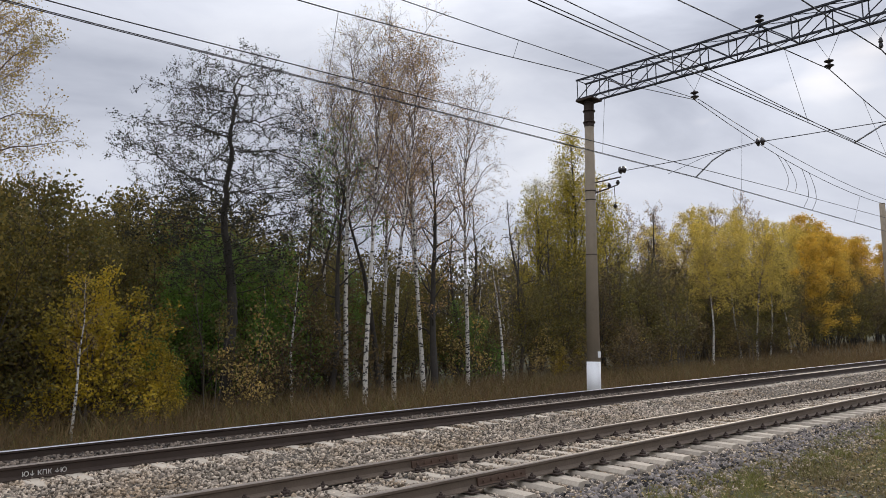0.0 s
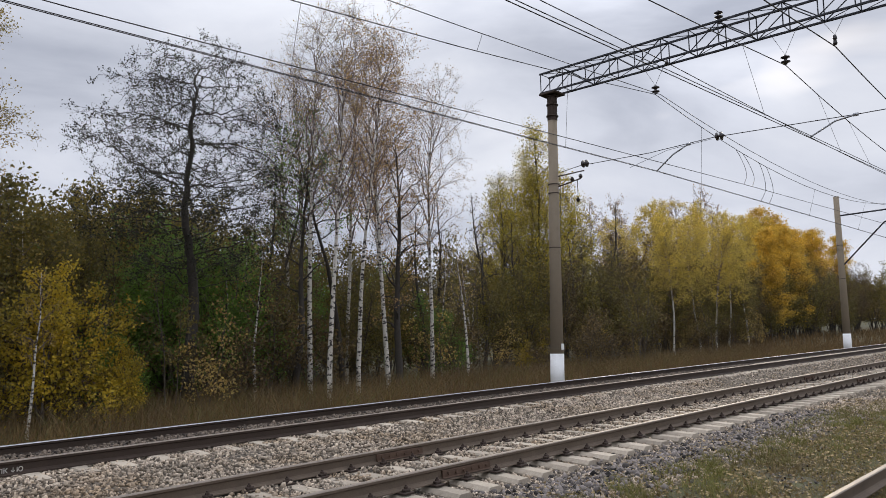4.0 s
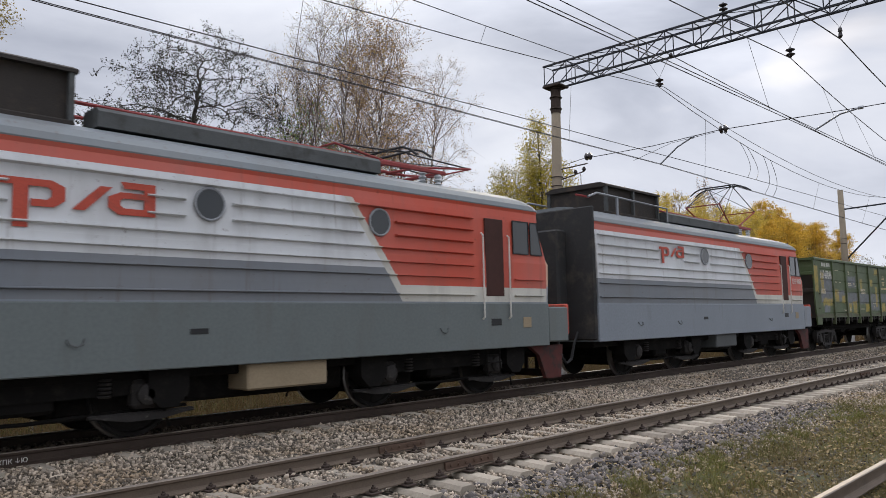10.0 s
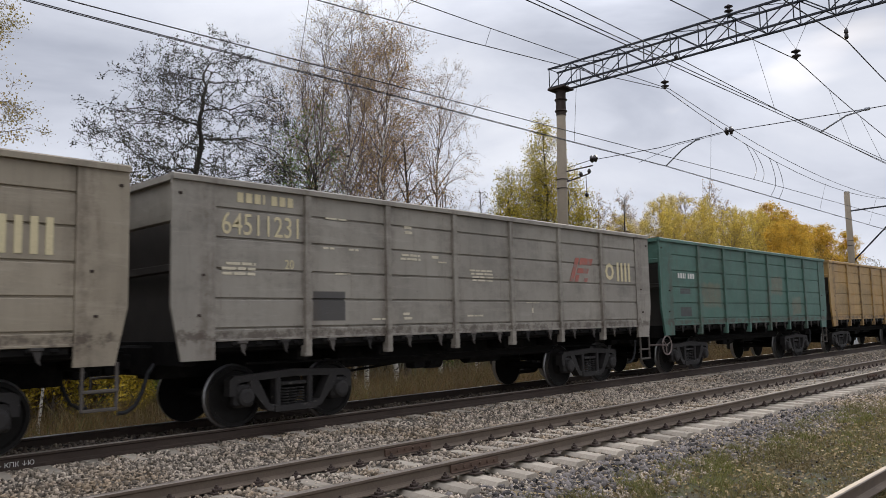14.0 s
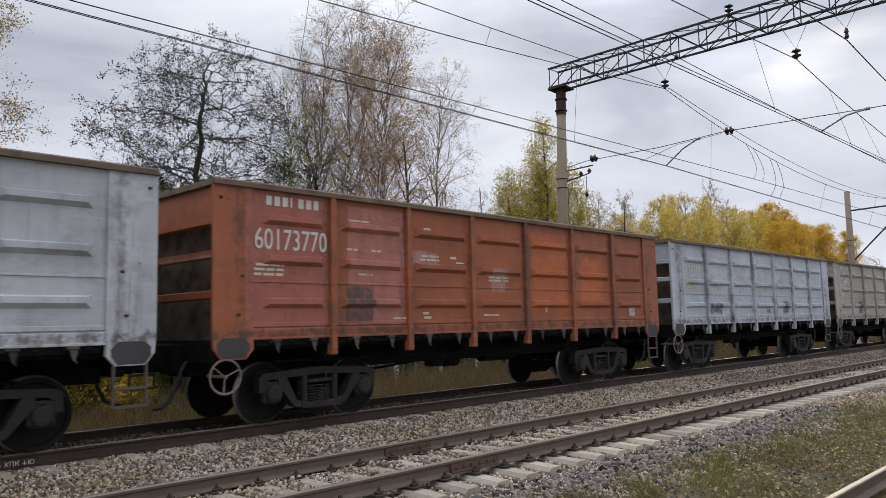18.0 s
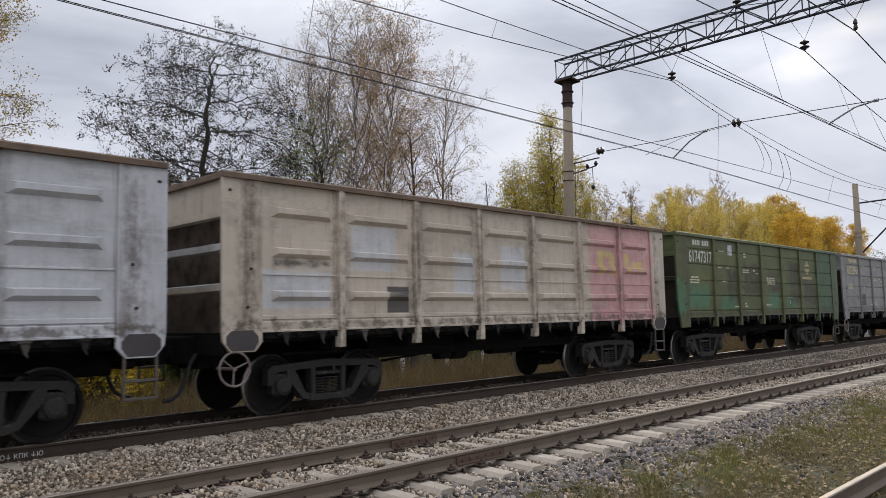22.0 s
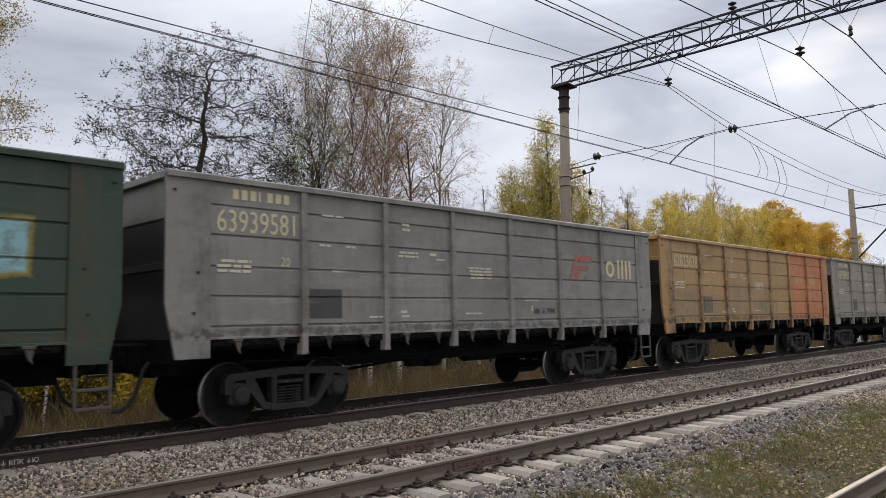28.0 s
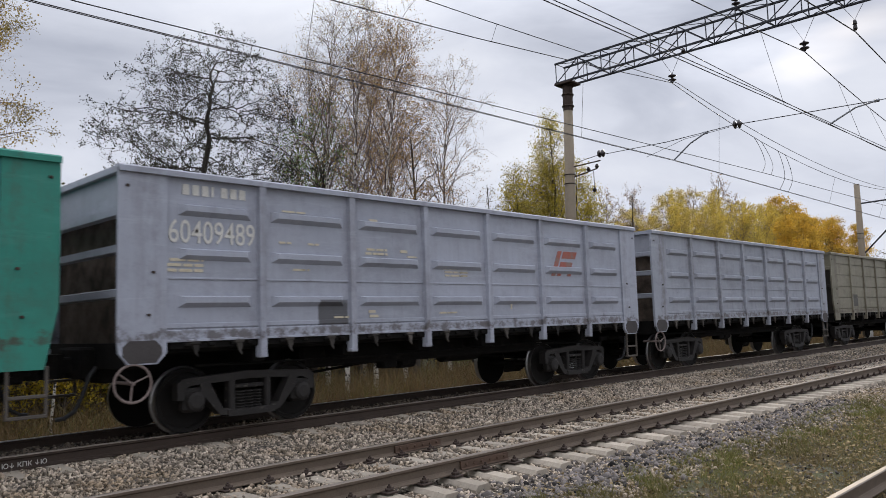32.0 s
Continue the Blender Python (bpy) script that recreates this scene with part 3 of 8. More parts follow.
def fastening_mesh():
    """Base plate, clamp blocks and bolts on both sides of a rail."""
    g = G().box((-0.08, -0.17, 0.0), (0.08, 0.17, 0.022), 0.006)
    for s in (-1, 1):
        g.box((-0.045, s * 0.072, 0.02), (0.045, s * 0.135, 0.055), 0.012)
        g.tube((0, s * 0.105, 0.02), (0, s * 0.105, 0.10), 0.014, n=6)
        g.tube((0, s * 0.105, 0.055), (0, s * 0.105, 0.08), 0.026, n=6)
        g.line([(-0.06, s * 0.11, 0.05), (0.06, s * 0.11, 0.05)], 0.012, 5)
    return g.mesh("fastening", CLIP)


def track(name, y, z, top, label, first, count, pitch, clips, sink=0.0):
    t = tagged(new(name), label, "railway track", kind="structure")
    t.location = (0, y, z)
    for s in (-1, 1):
        face = top if s > 0 else RAIL_TOP_DULL
        # the far track's web colour includes the train's shade
        web = RAIL_SHADED if y == Y_FAR else RAIL_SIDE
        part("rail", once(("rail", face.name, web.name), lambda: rail_mesh(face, web)), t, at=(0, s * GAUGE / 2, 0))
    rng = random.Random(int(y * 10))
    for i in range(count):
        x = first + i * pitch + rng.uniform(-0.03, 0.03)
        s = part("sleeper", once("sleeper", sleeper_mesh), t, at=(x, rng.uniform(-0.02, 0.02), -0.2 - sink), turn=rng.uniform(-0.8, 0.8))
        if i < clips:
            for q in (-1, 1):
                part("fastening", once("fastening", fastening_mesh), s, at=(0, q * GAUGE / 2, 0.0))
    return t


def fishplate_mesh():
    g = G()
    for s in (-1, 1):
        g.prism([(s * 0.012, -0.05), (s * 0.042, -0.06), (s * 0.045, -0.135), (s * 0.065, -0.15), (s * 0.02, -0.15)], "x", -0.45, 0.45)
        for x in (-0.36, -0.22, -0.08, 0.08, 0.22, 0.36):
            g.tube((x, s * 0.03, -0.097), (x, s * 0.068, -0.097), 0.019, n=6)
    return g.mesh("fishplate", surface("fishplate_rust", (0.105, 0.066, 0.046), 0.85, 0.2, vary=0.3, scale=5))


far_track = track("track_far", Y_FAR, 0.0, RAIL_TOP, "rusty rails with bright worn tops on half-buried sleepers", -13.81, 138, 0.545, 0, -0.035)
mid_track = track("track_middle", Y_MID, Z_MID, RAIL_TOP_DULL, "rusty rails on pale concrete sleepers in grey ballast", -13.9, 190, 0.545, 95)
for q, x in ((1, 7.75), (-1, 7.42), (-1, 24.9), (1, 25.3)):
    part("fishplate", once("fishplate", fishplate_mesh), mid_track, at=(x, q * GAUGE / 2, 0), label="rusty bolted rail joint bar")
near_track = track("track_near", Y_NEAR, Z_NEAR, RAIL_TOP_DULL, "siding rail sunk in grass and gravel", -13.8, 88, 0.545, 0, 0.10)


def far_sleepers(y, z, first, count):
    g = G()
    for i in range(count):
        x = first + i * 0.545
        g.box((x - 0.12, y - 1.35, z - 0.35), (x + 0.12, y + 1.35, z - 0.215), 0.03)
    return g


tagged(part("sleepers", far_sleepers(Y_MID, Z_MID, 90, 160).mesh("sleepers", CONCRETE), mid_track, at=(0, -Y_MID, -Z_MID + 0.012)), kind="stuff")

# lettering on the web of the far track's rail
for body, x in (("\u042e\u2193 \u041a\u041f\u041a \u2193\u042e", 3.0),):
    part("rail_marking", writing(body, 0.085), far_track, WHITE, (x, -GAUGE / 2 - 0.046, -0.145), "white painted marking on the rail web")


# ---- grass, weeds and litter ----
def blades(name, xs, ys, hs, width, mat, seed, label, lean=0.35, category="grass"):
    """Thin bent blades standing on the ground, two faces each."""
    rng = np.random.default_rng(seed)
    n = len(xs)
    z = np.interp(ys, [p for p, _ in PROFILE], [q for _, q in PROFILE]) - 0.02
    base = np.stack([xs, ys, z], 1)
    a = rng.uniform(0, 2 * np.pi, n)
    side = np.stack([np.cos(a), np.sin(a), np.zeros(n)], 1) * (width * rng.uniform(0.6, 1.4, n))[:, None]
    tilt = np.stack([rng.normal(0, lean, n), rng.normal(0, lean, n), np.ones(n)], 1)
    mid = base + tilt * (hs * 0.55)[:, None] * np.array([0.6, 0.6, 1])
    tip = base + tilt * hs[:, None] * np.array([1.2, 1.2, 1])
    v = np.stack([base - side, base + side, mid + side * 0.7, mid - side * 0.7, tip + side * 0.15, tip - side * 0.15], 1).reshape(-1, 3)
    q = np.array([(0, 1, 2, 3), (3, 2, 4, 5)])
    f = (q[None] + 6 * np.arange(n)[:, None, None]).reshape(-1, 4)
    return tagged(new(name, raw_mesh(name, v, f, mat)), label, category, kind="stuff")


def scatter_grass():
    rng = np.random.default_rng(11)
    n = 80000
    x = -12 + 82 * rng.random(n) ** 1.25
    y = 13.9 + 12 * rng.random(n) ** 1.3
    tall = np.clip((y - 13.6) / 2.2, 0.25, 1.0)
    blades("dry_grass", x, y, rng.uniform(0.25, 1.05, n) * tall, 0.0055, STRAW, 1, "tall withered brown grass and weeds along the wood's edge")
    n = 12000
    x = -4 + 60 * rng.random(n) ** 1.3
    y = 16.5 + 7.5 * rng.random(n)
    keep = np.array([noise.noise(Vector((a * 0.5, b * 0.5, 8))) for a, b in zip(x, y)]) > -0.05
    blades("green_weeds", x[keep], y[keep], rng.uniform(0.3, 1.0, keep.sum()), 0.012, WEED, 4, "green and brown weeds at the foot of the trees", 0.6, "weeds")
    n = 9000
    x, y = rng.uniform(60, 240, n), 14.2 + 25 * rng.random(n)
    blades("dry_grass", x, y, rng.uniform(0.4, 1.3, n), 0.03, STRAW, 2, "withered brown grass far along the line")
    n = 75000
    x, y = 3.0 + 20 * rng.random(n) ** 1.4, 2.0 + 3.3 * rng.random(n)
    keep = np.array([noise.noise(Vector((a * 0.9, b * 1.3, 3))) for a, b in zip(x, y)]) > -0.45
    blades("short_grass", x[keep], y[keep], rng.uniform(0.03, 0.11, keep.sum()), 0.005, SWARD, 3, "short green and straw-coloured grass beside the siding", 0.5)
    n = 30000
    x, y = rng.uniform(-14, 20, n), rng.uniform(-6, 4.6, n)
    keep = (x < 3.0) | (y < 2.0)
    blades("short_grass", x[keep], y[keep], rng.uniform(0.04, 0.13, keep.sum()), 0.008, SWARD, 12, "short green and straw-coloured grass round the siding", 0.5)
    clumps = np.stack([2.8 + 16 * rng.random(170) ** 1.3, rng.normal(4.75, 0.42, 170).clip(3.2, 5.3)], 1)
    pick = rng.integers(0, 170, 9000)
    x, y = clumps[pick, 0] + rng.normal(0, 0.09, 9000), clumps[pick, 1] + rng.normal(0, 0.07, 9000)
    blades("grass_tufts", x, y, rng.uniform(0.06, 0.19, 9000), 0.005, TUFT, 9, "fresh green grass tufts along the foot of the ballast", 0.55)
    n = 13000
    x, y = 3 + 18 * rng.random(n) ** 1.3, rng.uniform(2.0, 5.9, n)
    z = np.interp(y, [p for p, _ in PROFILE], [q for _, q in PROFILE]) + rng.uniform(0.01, 0.05, n)
    c = np.stack([x, y, z], 1)
    u = rng.normal(0, 1, (n, 3)) * np.array([1, 1, 0.35])
    w = rng.normal(0, 1, (n, 3)) * np.array([1, 1, 0.35])
    u, w = u / np.linalg.norm(u, axis=1)[:, None] * 0.032, w / np.linalg.norm(w, axis=1)[:, None] * 0.023
    v = np.stack([c - u, c - w, c + u, c + w], 1).reshape(-1, 3)
    tagged(new("fallen_leaves", raw_mesh("fallen_leaves", v, np.arange(4 * n).reshape(-1, 4), LITTER)), "yellow and brown fallen leaves scattered on grass and gravel", "leaves", kind="stuff")


scatter_grass()

# ---- overhead line: masts, portal beam, insulators, wires ----
GX = 21.4


def mast(x, y, foot, head, r0, r1, name, label):
    """Tapered round concrete mast with a whitewashed foot and an iron head."""
    t = tagged(new(name), label, "catenary mast", "masts along the line")
    t.location = (x, y, foot)
    h = head - foot
    part("shaft", G().tube((0, 0, 0), (0, 0, h), r0, r1, 20).mesh("shaft", POLE_C, smooth=True), t)
    part("white_foot", G().tube((0, 0, 0), (0, 0, -foot + 0.62), r0 + 0.006, r0 + 0.001, 20).mesh("white_foot", LIME, smooth=True), t, label="whitewashed lower end")
    for z in (h * 0.48, h * 0.66, h * 0.69):
        part("clamp", G().ring((0, 0, z), r0 * 0.82, 0.016, "z", 20, 6).mesh("clamp", CLIP), t)
    return t


mast_a = mast(21.0, 14.72, -0.8, 9.5, 0.226, 0.146, "concrete_mast", "round concrete mast with a whitewashed foot and iron head")
mast_a.rotation_euler = (0, radians(2.0), 0)
part("head_cage", G().tube((0, 0, 9.35), (0, 0, 10.28), 0.172, n=16).box((-0.30, -0.34, 10.24), (0.30, 0.34, 10.31), 0.01).ring((0, 0, 9.5), 0.19, 0.025, "z").ring((0, 0, 9.9), 0.19, 0.025, "z").ring((0, 0, 10.2), 0.19, 0.025, "z")
     .mesh("head_cage", CLIP), mast_a, label="rusty iron head clamp")
part("plate", G().box((-0.10, -0.262, 1.55), (0.04, -0.235, 1.75), 0.004).mesh("plate", LIME), mast_a, label="small pale plate")
mast_b = mast(52.6, 14.70, -0.8, 9.35, 0.235, 0.165, "concrete_mast", "round concrete mast with a whitewashed foot and steel bracket")
part("bracket", G().line([(0, -0.1, 8.9), (0, -4.6, 9.05)], 0.05, 8).line([(0, -0.1, 5.7), (0, -2.6, 8.2), (0, -4.4, 9.0)], 0.05, 8).line([(0, -3.2, 8.95), (0, -3.2, 8.2)], 0.02).mesh("bracket", STEEL), mast_b)
mast_c = mast(GX - 0.1, -8.2, -0.8, 9.5, 0.235, 0.155, "concrete_mast", "round concrete mast carrying the portal beam")


def portal_beam():
    t = tagged(new("portal_beam"), "black lattice steel beam spanning the tracks between masts", "gantry beam")
    t.location = (GX, 0, 9.53)
    y0, y1, w, h, bay = -8.5, 15.05, 0.27, 0.68, 0.92
    for sx in (-1, 1):
        for z in (0, h):
            part("chord", G().box((sx * w - 0.03, y0, z - 0.03), (sx * w + 0.03, y1, z + 0.03), 0.006).mesh("chord", STEEL), t)
    n = round((y1 - y0) / bay)
    for i in range(n + 1):
        y = y0 + 0.04 + i * (y1 - y0 - 0.08) / n
        nxt = y0 + 0.04 + (i + 1) * (y1 - y0 - 0.08) / n
        g = G()
        for sx in (-1, 1):
            g.line([(sx * w, y, 0), (sx * w, y, h)], 0.018, 5)
            if i < n:
                g.line([(sx * w, y, h if i % 2 else 0), (sx * w, nxt, 0 if i % 2 else h)], 0.018, 5)
        g.line([(-w, y, 0), (w, y, 0)], 0.014, 5).line([(-w, y, h), (w, y, h)], 0.014, 5)
        if i < n:
            g.line([(-w, y, 0), (w, nxt, 0)], 0.012, 5).line([(w, y, h), (-w, nxt, h)], 0.012, 5)
        part("lattice_bay", g.mesh("lattice_bay", STEEL), t)
    return t


portal_beam()


def disc_insulator(p, axis, n, name="insulator", r=0.125):
    """A short chain of ribbed discs with end caps."""
    rings, step = [(0, 0.03)], 0.13
    for i in range(n):
        a = 0.03 + i * step
        rings += [(a, 0.045), (a + 0.015, 0.06), (a + 0.045, r), (a + 0.065, r * 0.96), (a + 0.07, 0.05), (a + 0.12, 0.035)]
    me = G().lathe(rings, (0, 0, 0), axis, 18).mesh("insulator", GLAZE, smooth=True)
    ob = tagged(new(name, me), "dark glazed ribbed insulator hung in the overhead line", "insulator", "line insulators")
    ob.location = p
    return ob


def wire(name, pts, r, label, group="", wave=0.0):
    return tagged(new(name, G().line(pts, r, 5).mesh(name, WIRE)), label, "wire", group or "overhead wires")


def sag_z(ends, x):
    """Height at x of a wire hung from supports (x, z, dip of the span that follows)."""
    for (xa, za, dip), (xb, zb, _) in zip(ends, ends[1:]):
        if x <= xb:
            u = (x - xa) / (xb - xa)
            return za + (zb - za) * u - dip * 4 * u * (1 - u)
    return ends[-1][1]


def sagging(ends, y, r, name, label):
    xs = [a[0] + (b[0] - a[0]) * i / 14 for a, b in zip(ends, ends[1:]) for i in range(14)] + [ends[-1][0]]
    return wire(name, [(x, y, sag_z(ends, x)) for x in xs], r, label)


hang = "thin dark overhead wire sagging between masts"
stretch = "taut dark contact wire running above the rails"
M_A = [(-160, 8.6, 1.5), (-100, 8.6, 1.5), (-42, 8.6, 1.7), (GX, 8.6, 1.27), (52.6, 8.55, 1.5), (112, 8.6, 1.5), (172, 8.6, 1.5), (232, 8.6, 0)]
M_B = [(-160, 8.6, 0.9), (-100, 8.6, 0.9), (-42, 8.6, 0.83), (GX, 8.55, 0.9), (52.6, 8.2, 0.9), (112, 8.4, 0.9), (172, 8.4, 0)]
M_C = [(-160, 8.5, 1.1), (-100, 8.5, 1.1), (-42, 8.5, 1.2), (GX, 8.5, 1.1), (60, 8.5, 1.1), (112, 8.5, 1.1), (172, 8.5, 0)]
sagging(M_A, 10.9, 0.011, "messenger_wire", hang)
sagging(M_B, 10.72, 0.010, "messenger_wire", hang)
sagging(M_C, 6.98, 0.013, "messenger_wire", hang)
sagging([(-100, 8.7, 0.9), (-42, 8.7, 0.9), (GX, 8.68, 0.9), (60, 8.6, 0.9), (112, 8.6, 0)], 5.7, 0.016, "feeder_wire", hang)
sagging([(-160, 9.52, 0.1), (-100, 9.52, 0.1), (-42, 9.52, 0.05), (GX, 9.5, 0.15), (60, 9.5, 0.1), (112, 9.5, 0.1), (172, 9.5, 0)], 10.46, 0.014, "feeder_wire", hang)


def bent(x, knots):
    for (a, p), (b, q) in zip(knots, knots[1:]):
        if x <= b:
            return p + (q - p) * (x - a) / (b - a)
    return knots[-1][1]


KNOTS_A, KNOTS_B = [(-220, 11.4), (-42, 11.5), (4, 11.32), (GX, 10.98), (60, 11.6), (240, 11.5)], [(-220, 11.1), (-42, 11.2), (4, 10.95), (26, 10.1), (60, 9.4), (240, 9.2)]
KNOTS_C = [(-220, 7.2), (-42, 7.2), (8, 6.74), (GX, 6.50), (30, 6.40), (60, 6.40), (240, 7.0)]
for knots, z, r, dy in ((KNOTS_A, 6.2, 0.0085, 0), (KNOTS_A, 6.2, 0.0085, 0.05), (KNOTS_B, 6.2, 0.010, 0), (KNOTS_C, 6.37, 0.010, 0), (KNOTS_C, 6.37, 0.009, -0.10)):
    xs = [k[0] for k in knots]
    wire("contact_wire", [(x, bent(x, knots) + dy, z) for x in xs], r, stretch)

# cross-span rope with its insulators, registration arms and hangers
wire("cross_rope", [(GX, 14.55, 6.72), (GX, 13.75, 6.82), (GX, 11.2, 6.80), (GX, 9.1, 6.90), (GX, 5.3, 6.77), (GX, -8.0, 6.6)], 0.012, "steel rope stretched across the tracks from the mast")
wire("cross_rope", [(GX, 11.9, 6.45), (GX, 10.6, 6.78), (GX, 9.2, 6.86)], 0.007, "thin stay rope across the tracks")
disc_insulator((GX, 13.40, 6.86), "y", 2)
disc_insulator((GX, 8.82, 6.90), "y", 2)
for y, z in ((10.88, 8.60), (6.98, 8.52)):
    disc_insulator((GX, y, z), "z", 2)
    wire("hanger", [(GX, y - 0.36, 9.5), (GX, y, z + 0.28), (GX, y + 0.36, 9.5)], 0.008, "v-shaped wire hanger below the beam")
disc_insulator((GX, 5.7, 8.72), "z", 2, r=0.05)
wire("hanger", [(GX, 5.4, 9.5), (GX, 5.7, 9.0), (GX, 6.0, 9.5)], 0.008, "v-shaped wire hanger below the beam")
disc_insulator((GX, 8.76, 10.22), "z", 3)
disc_insulator((GX, 10.46, 9.42), "z", 1, r=0.06)


def registration_arm(pts):
    ob = tagged(new("registration_arm", G().line(pts, 0.024, 8).tube((pts[-1][0], pts[-1][1] - 0.06, pts[-1][2]), (pts[-1][0], pts[-1][1] + 0.06, pts[-1][2]), 0.045, n=8).mesh("registration_arm", GALV)),
                "bent grey steel arm holding the contact wire", "steady arm", "registration arms")
    return ob


registration_arm([(GX, 10.98, 6.2), (GX, 10.42, 6.62), (GX, 9.92, 6.84)])
registration_arm([(GX, 6.52, 6.38), (GX, 5.85, 6.70), (GX, 5.35, 6.77)])

# droppers between messenger and contact wires
for x, top, y, zb, yb in ((16.6, M_A, 10.9, 6.2, bent(16.6, KNOTS_A)), (24.6, M_A, 10.9, 6.2, bent(24.6, KNOTS_A)), (36, M_A, 10.9, 6.2, bent(36, KNOTS_A)), (8.0, M_A, 10.9, 6.2, bent(8.0, KNOTS_A)), (44, M_A, 10.9, 6.2, bent(44, KNOTS_A)),
                          (12.9, M_B, 10.72, sag_z(M_A, 12.9), 10.9), (18.4, M_C, 6.98, 6.37, bent(18.4, KNOTS_C)), (24.0, M_C, 6.98, 6.37, bent(24.0, KNOTS_C)), (27.0, M_C, 6.98, 6.37, bent(27.0, KNOTS_C)), (34, M_C, 6.98, 6.37, bent(34, KNOTS_C))):
    wire("dropper", [(x, y, sag_z(top, x)), (x, yb, zb)], 0.005, "thin vertical dropper wire", "droppers")
# hanging jumper loops
for x0, x1, yb in ((27.4, 25.9, bent(25.9, KNOTS_B)), (28.0, 26.6, bent(26.6, KNOTS_B)), (29.6, 30.1, bent(30.1, KNOTS_A)), (30.3, 31.0, bent(31.0, KNOTS_A))):
    pts, za = [], sag_z(M_A, x0)
    for i in range(13):
        u = i / 12
        pts.append((x0 + (x1 - x0) * u + 0.55 * math.sin(math.pi * u), 10.9 + (yb - 10.9) * u, za + (6.2 - za) * u - 0.10 * math.sin(math.pi * u) ** 2))
    wire("jumper_cable", pts, 0.009, "slack jumper cable between two overhead wires", "jumpers")

# small insulators and brackets on the mast
b = tagged(new("signal_bracket", G().line([(21.2, 14.5, 6.55), (21.25, 13.5, 6.60)], 0.022).line([(21.2, 14.5, 6.2), (21.22, 13.62, 6.35)], 0.022).line([(21.22, 13.75, 6.3), (21.22, 13.75, 5.7)], 0.012).mesh("signal_bracket", CLIP)), "rusty iron bracket on the concrete mast", "bracket")
disc_insulator((21.22, 13.62, 6.35), "z", 1, r=0.07)
disc_insulator((21.22, 13.95, 6.30), "z", 1, r=0.07)
disc_insulator((21.22, 13.75, 5.58), "z", 1, r=0.085)

# ---- freight wagons: open-topped gondolas, two body types ----
HALF, PITCH_W, TOP, WALL_Y = 6.54, 13.92, 3.74, 1.46
POSTS = (-4.35, -2.61, -0.87, 0.87, 2.61, 4.35)


BOARDS = tuple(zip((3.66, 3.30, 2.86, 2.40, 1.96), (3.31, 2.87, 2.41, 1.97, 1.53)))


def backing(x, w):
    return G().box((x - w / 2, -0.004, 1.5), (x + w / 2, 0.03, 3.7)).mesh("panel", None)


def board_mesh(x, w, a, b):
    """One pressed board of a side panel."""
    return G().box((x - w / 2, -0.032, b + 0.012), (x + w / 2, -0.004, a - 0.012), 0.010).mesh("board", None)


def ribbed_panel(x, w):
    """Side panel of sheet steel with a weld seam and a bottom fold."""
    g = G().box((x - w / 2, -0.012, 1.50), (x + w / 2, 0.03, 3.7))
    g.box((x - w / 2, -0.028, 2.215), (x + w / 2, 0.0, 2.245), 0.004)
    g.box((x - w / 2, -0.03, 1.53), (x + w / 2, 0.0, 1.60), 0.01)
    return g.mesh("panel", None)


RIBS = (3.20, 2.57, 1.90)


def rib_mesh(x, w, z):
    """Swaged stiffening rib with sloped ends."""
    l, e, out, h = w / 2 - 0.17, 0.10, -0.084, 0.085
    vs = [(-l, -0.010, -h), (l, -0.010, -h), (l, -0.010, h), (-l, -0.010, h), (-l + e, out, -h * 0.20), (l - e, out, -h * 0.20), (l - e, out, h * 0.72), (-l + e, out, h * 0.72)]
    return G().put([(p + x, q, r + z) for p, q, r in vs], [(0, 1, 5, 4), (1, 2, 6, 5), (2, 3, 7, 6), (3, 0, 4, 7), (4, 5, 6, 7)]).mesh("rib", None)


def post_mesh(x):
    """Pressed channel post reaching below the sill."""
    g = G().prism([(x - 0.075, 0.03), (x - 0.055, -0.085), (x + 0.055, -0.085), (x + 0.075, 0.03)], "z", 1.08, 3.66).box((x - 0.07, -0.08, 1.06), (x + 0.07, 0.05, 1.12), 0.01)
    return g.mesh("post", None)


def corner_mesh(at, side, ribbed):
    """Flat corner plate, cut in at the foot; side is the end it belongs to."""
    w = 0.68
    poly = [(0, 3.70), (w, 3.70), (w, 1.20), (w - 0.13, 1.06), (0.15, 1.06), (0.02, 1.22), (0.0, 1.4)] if ribbed else [(0, 3.70), (w, 3.70), (w, 1.08), (0.16, 1.08), (0.0, 1.85)]
    if side > 0:
        poly = [(-x, z) for x, z in poly]
    g = G().prism([(at + x, z) for x, z in poly], "y", -0.055, 0.0)
    return g.mesh("corner_plate", None)


def tie_lug_mesh():
    """Small iron lug on the corner plate."""
    return G().box((-0.024, -0.080, -0.015), (0.024, -0.05, 0.02), 0.006).mesh("lashing_lug", CLIP)


def rim_mesh(length):
    return G().prism([(-0.10, 3.65), (-0.10, 3.725), (-0.06, 3.75), (0.06, 3.75), (0.06, 3.65)], "x", -length / 2, length / 2).mesh("top_rail", None)


def end_rim_mesh():
    return G().prism([(-0.05, 3.65), (-0.05, 3.74), (0.05, 3.74), (0.05, 3.65)], "y", -1.50, 1.50).mesh("end_rail", None)


def end_wall_mesh(ribbed):
    g = G().box((0.0, -1.44, 1.35), (0.05, 1.44, 3.68))
    return g.mesh("end_wall", None)


def end_bar_mesh(z):
    return G().prism([(0.0, z - 0.07), (-0.085, z - 0.05), (-0.085, z + 0.05), (0.0, z + 0.07)], "y", -1.46, 1.46).mesh("end_bar", None)


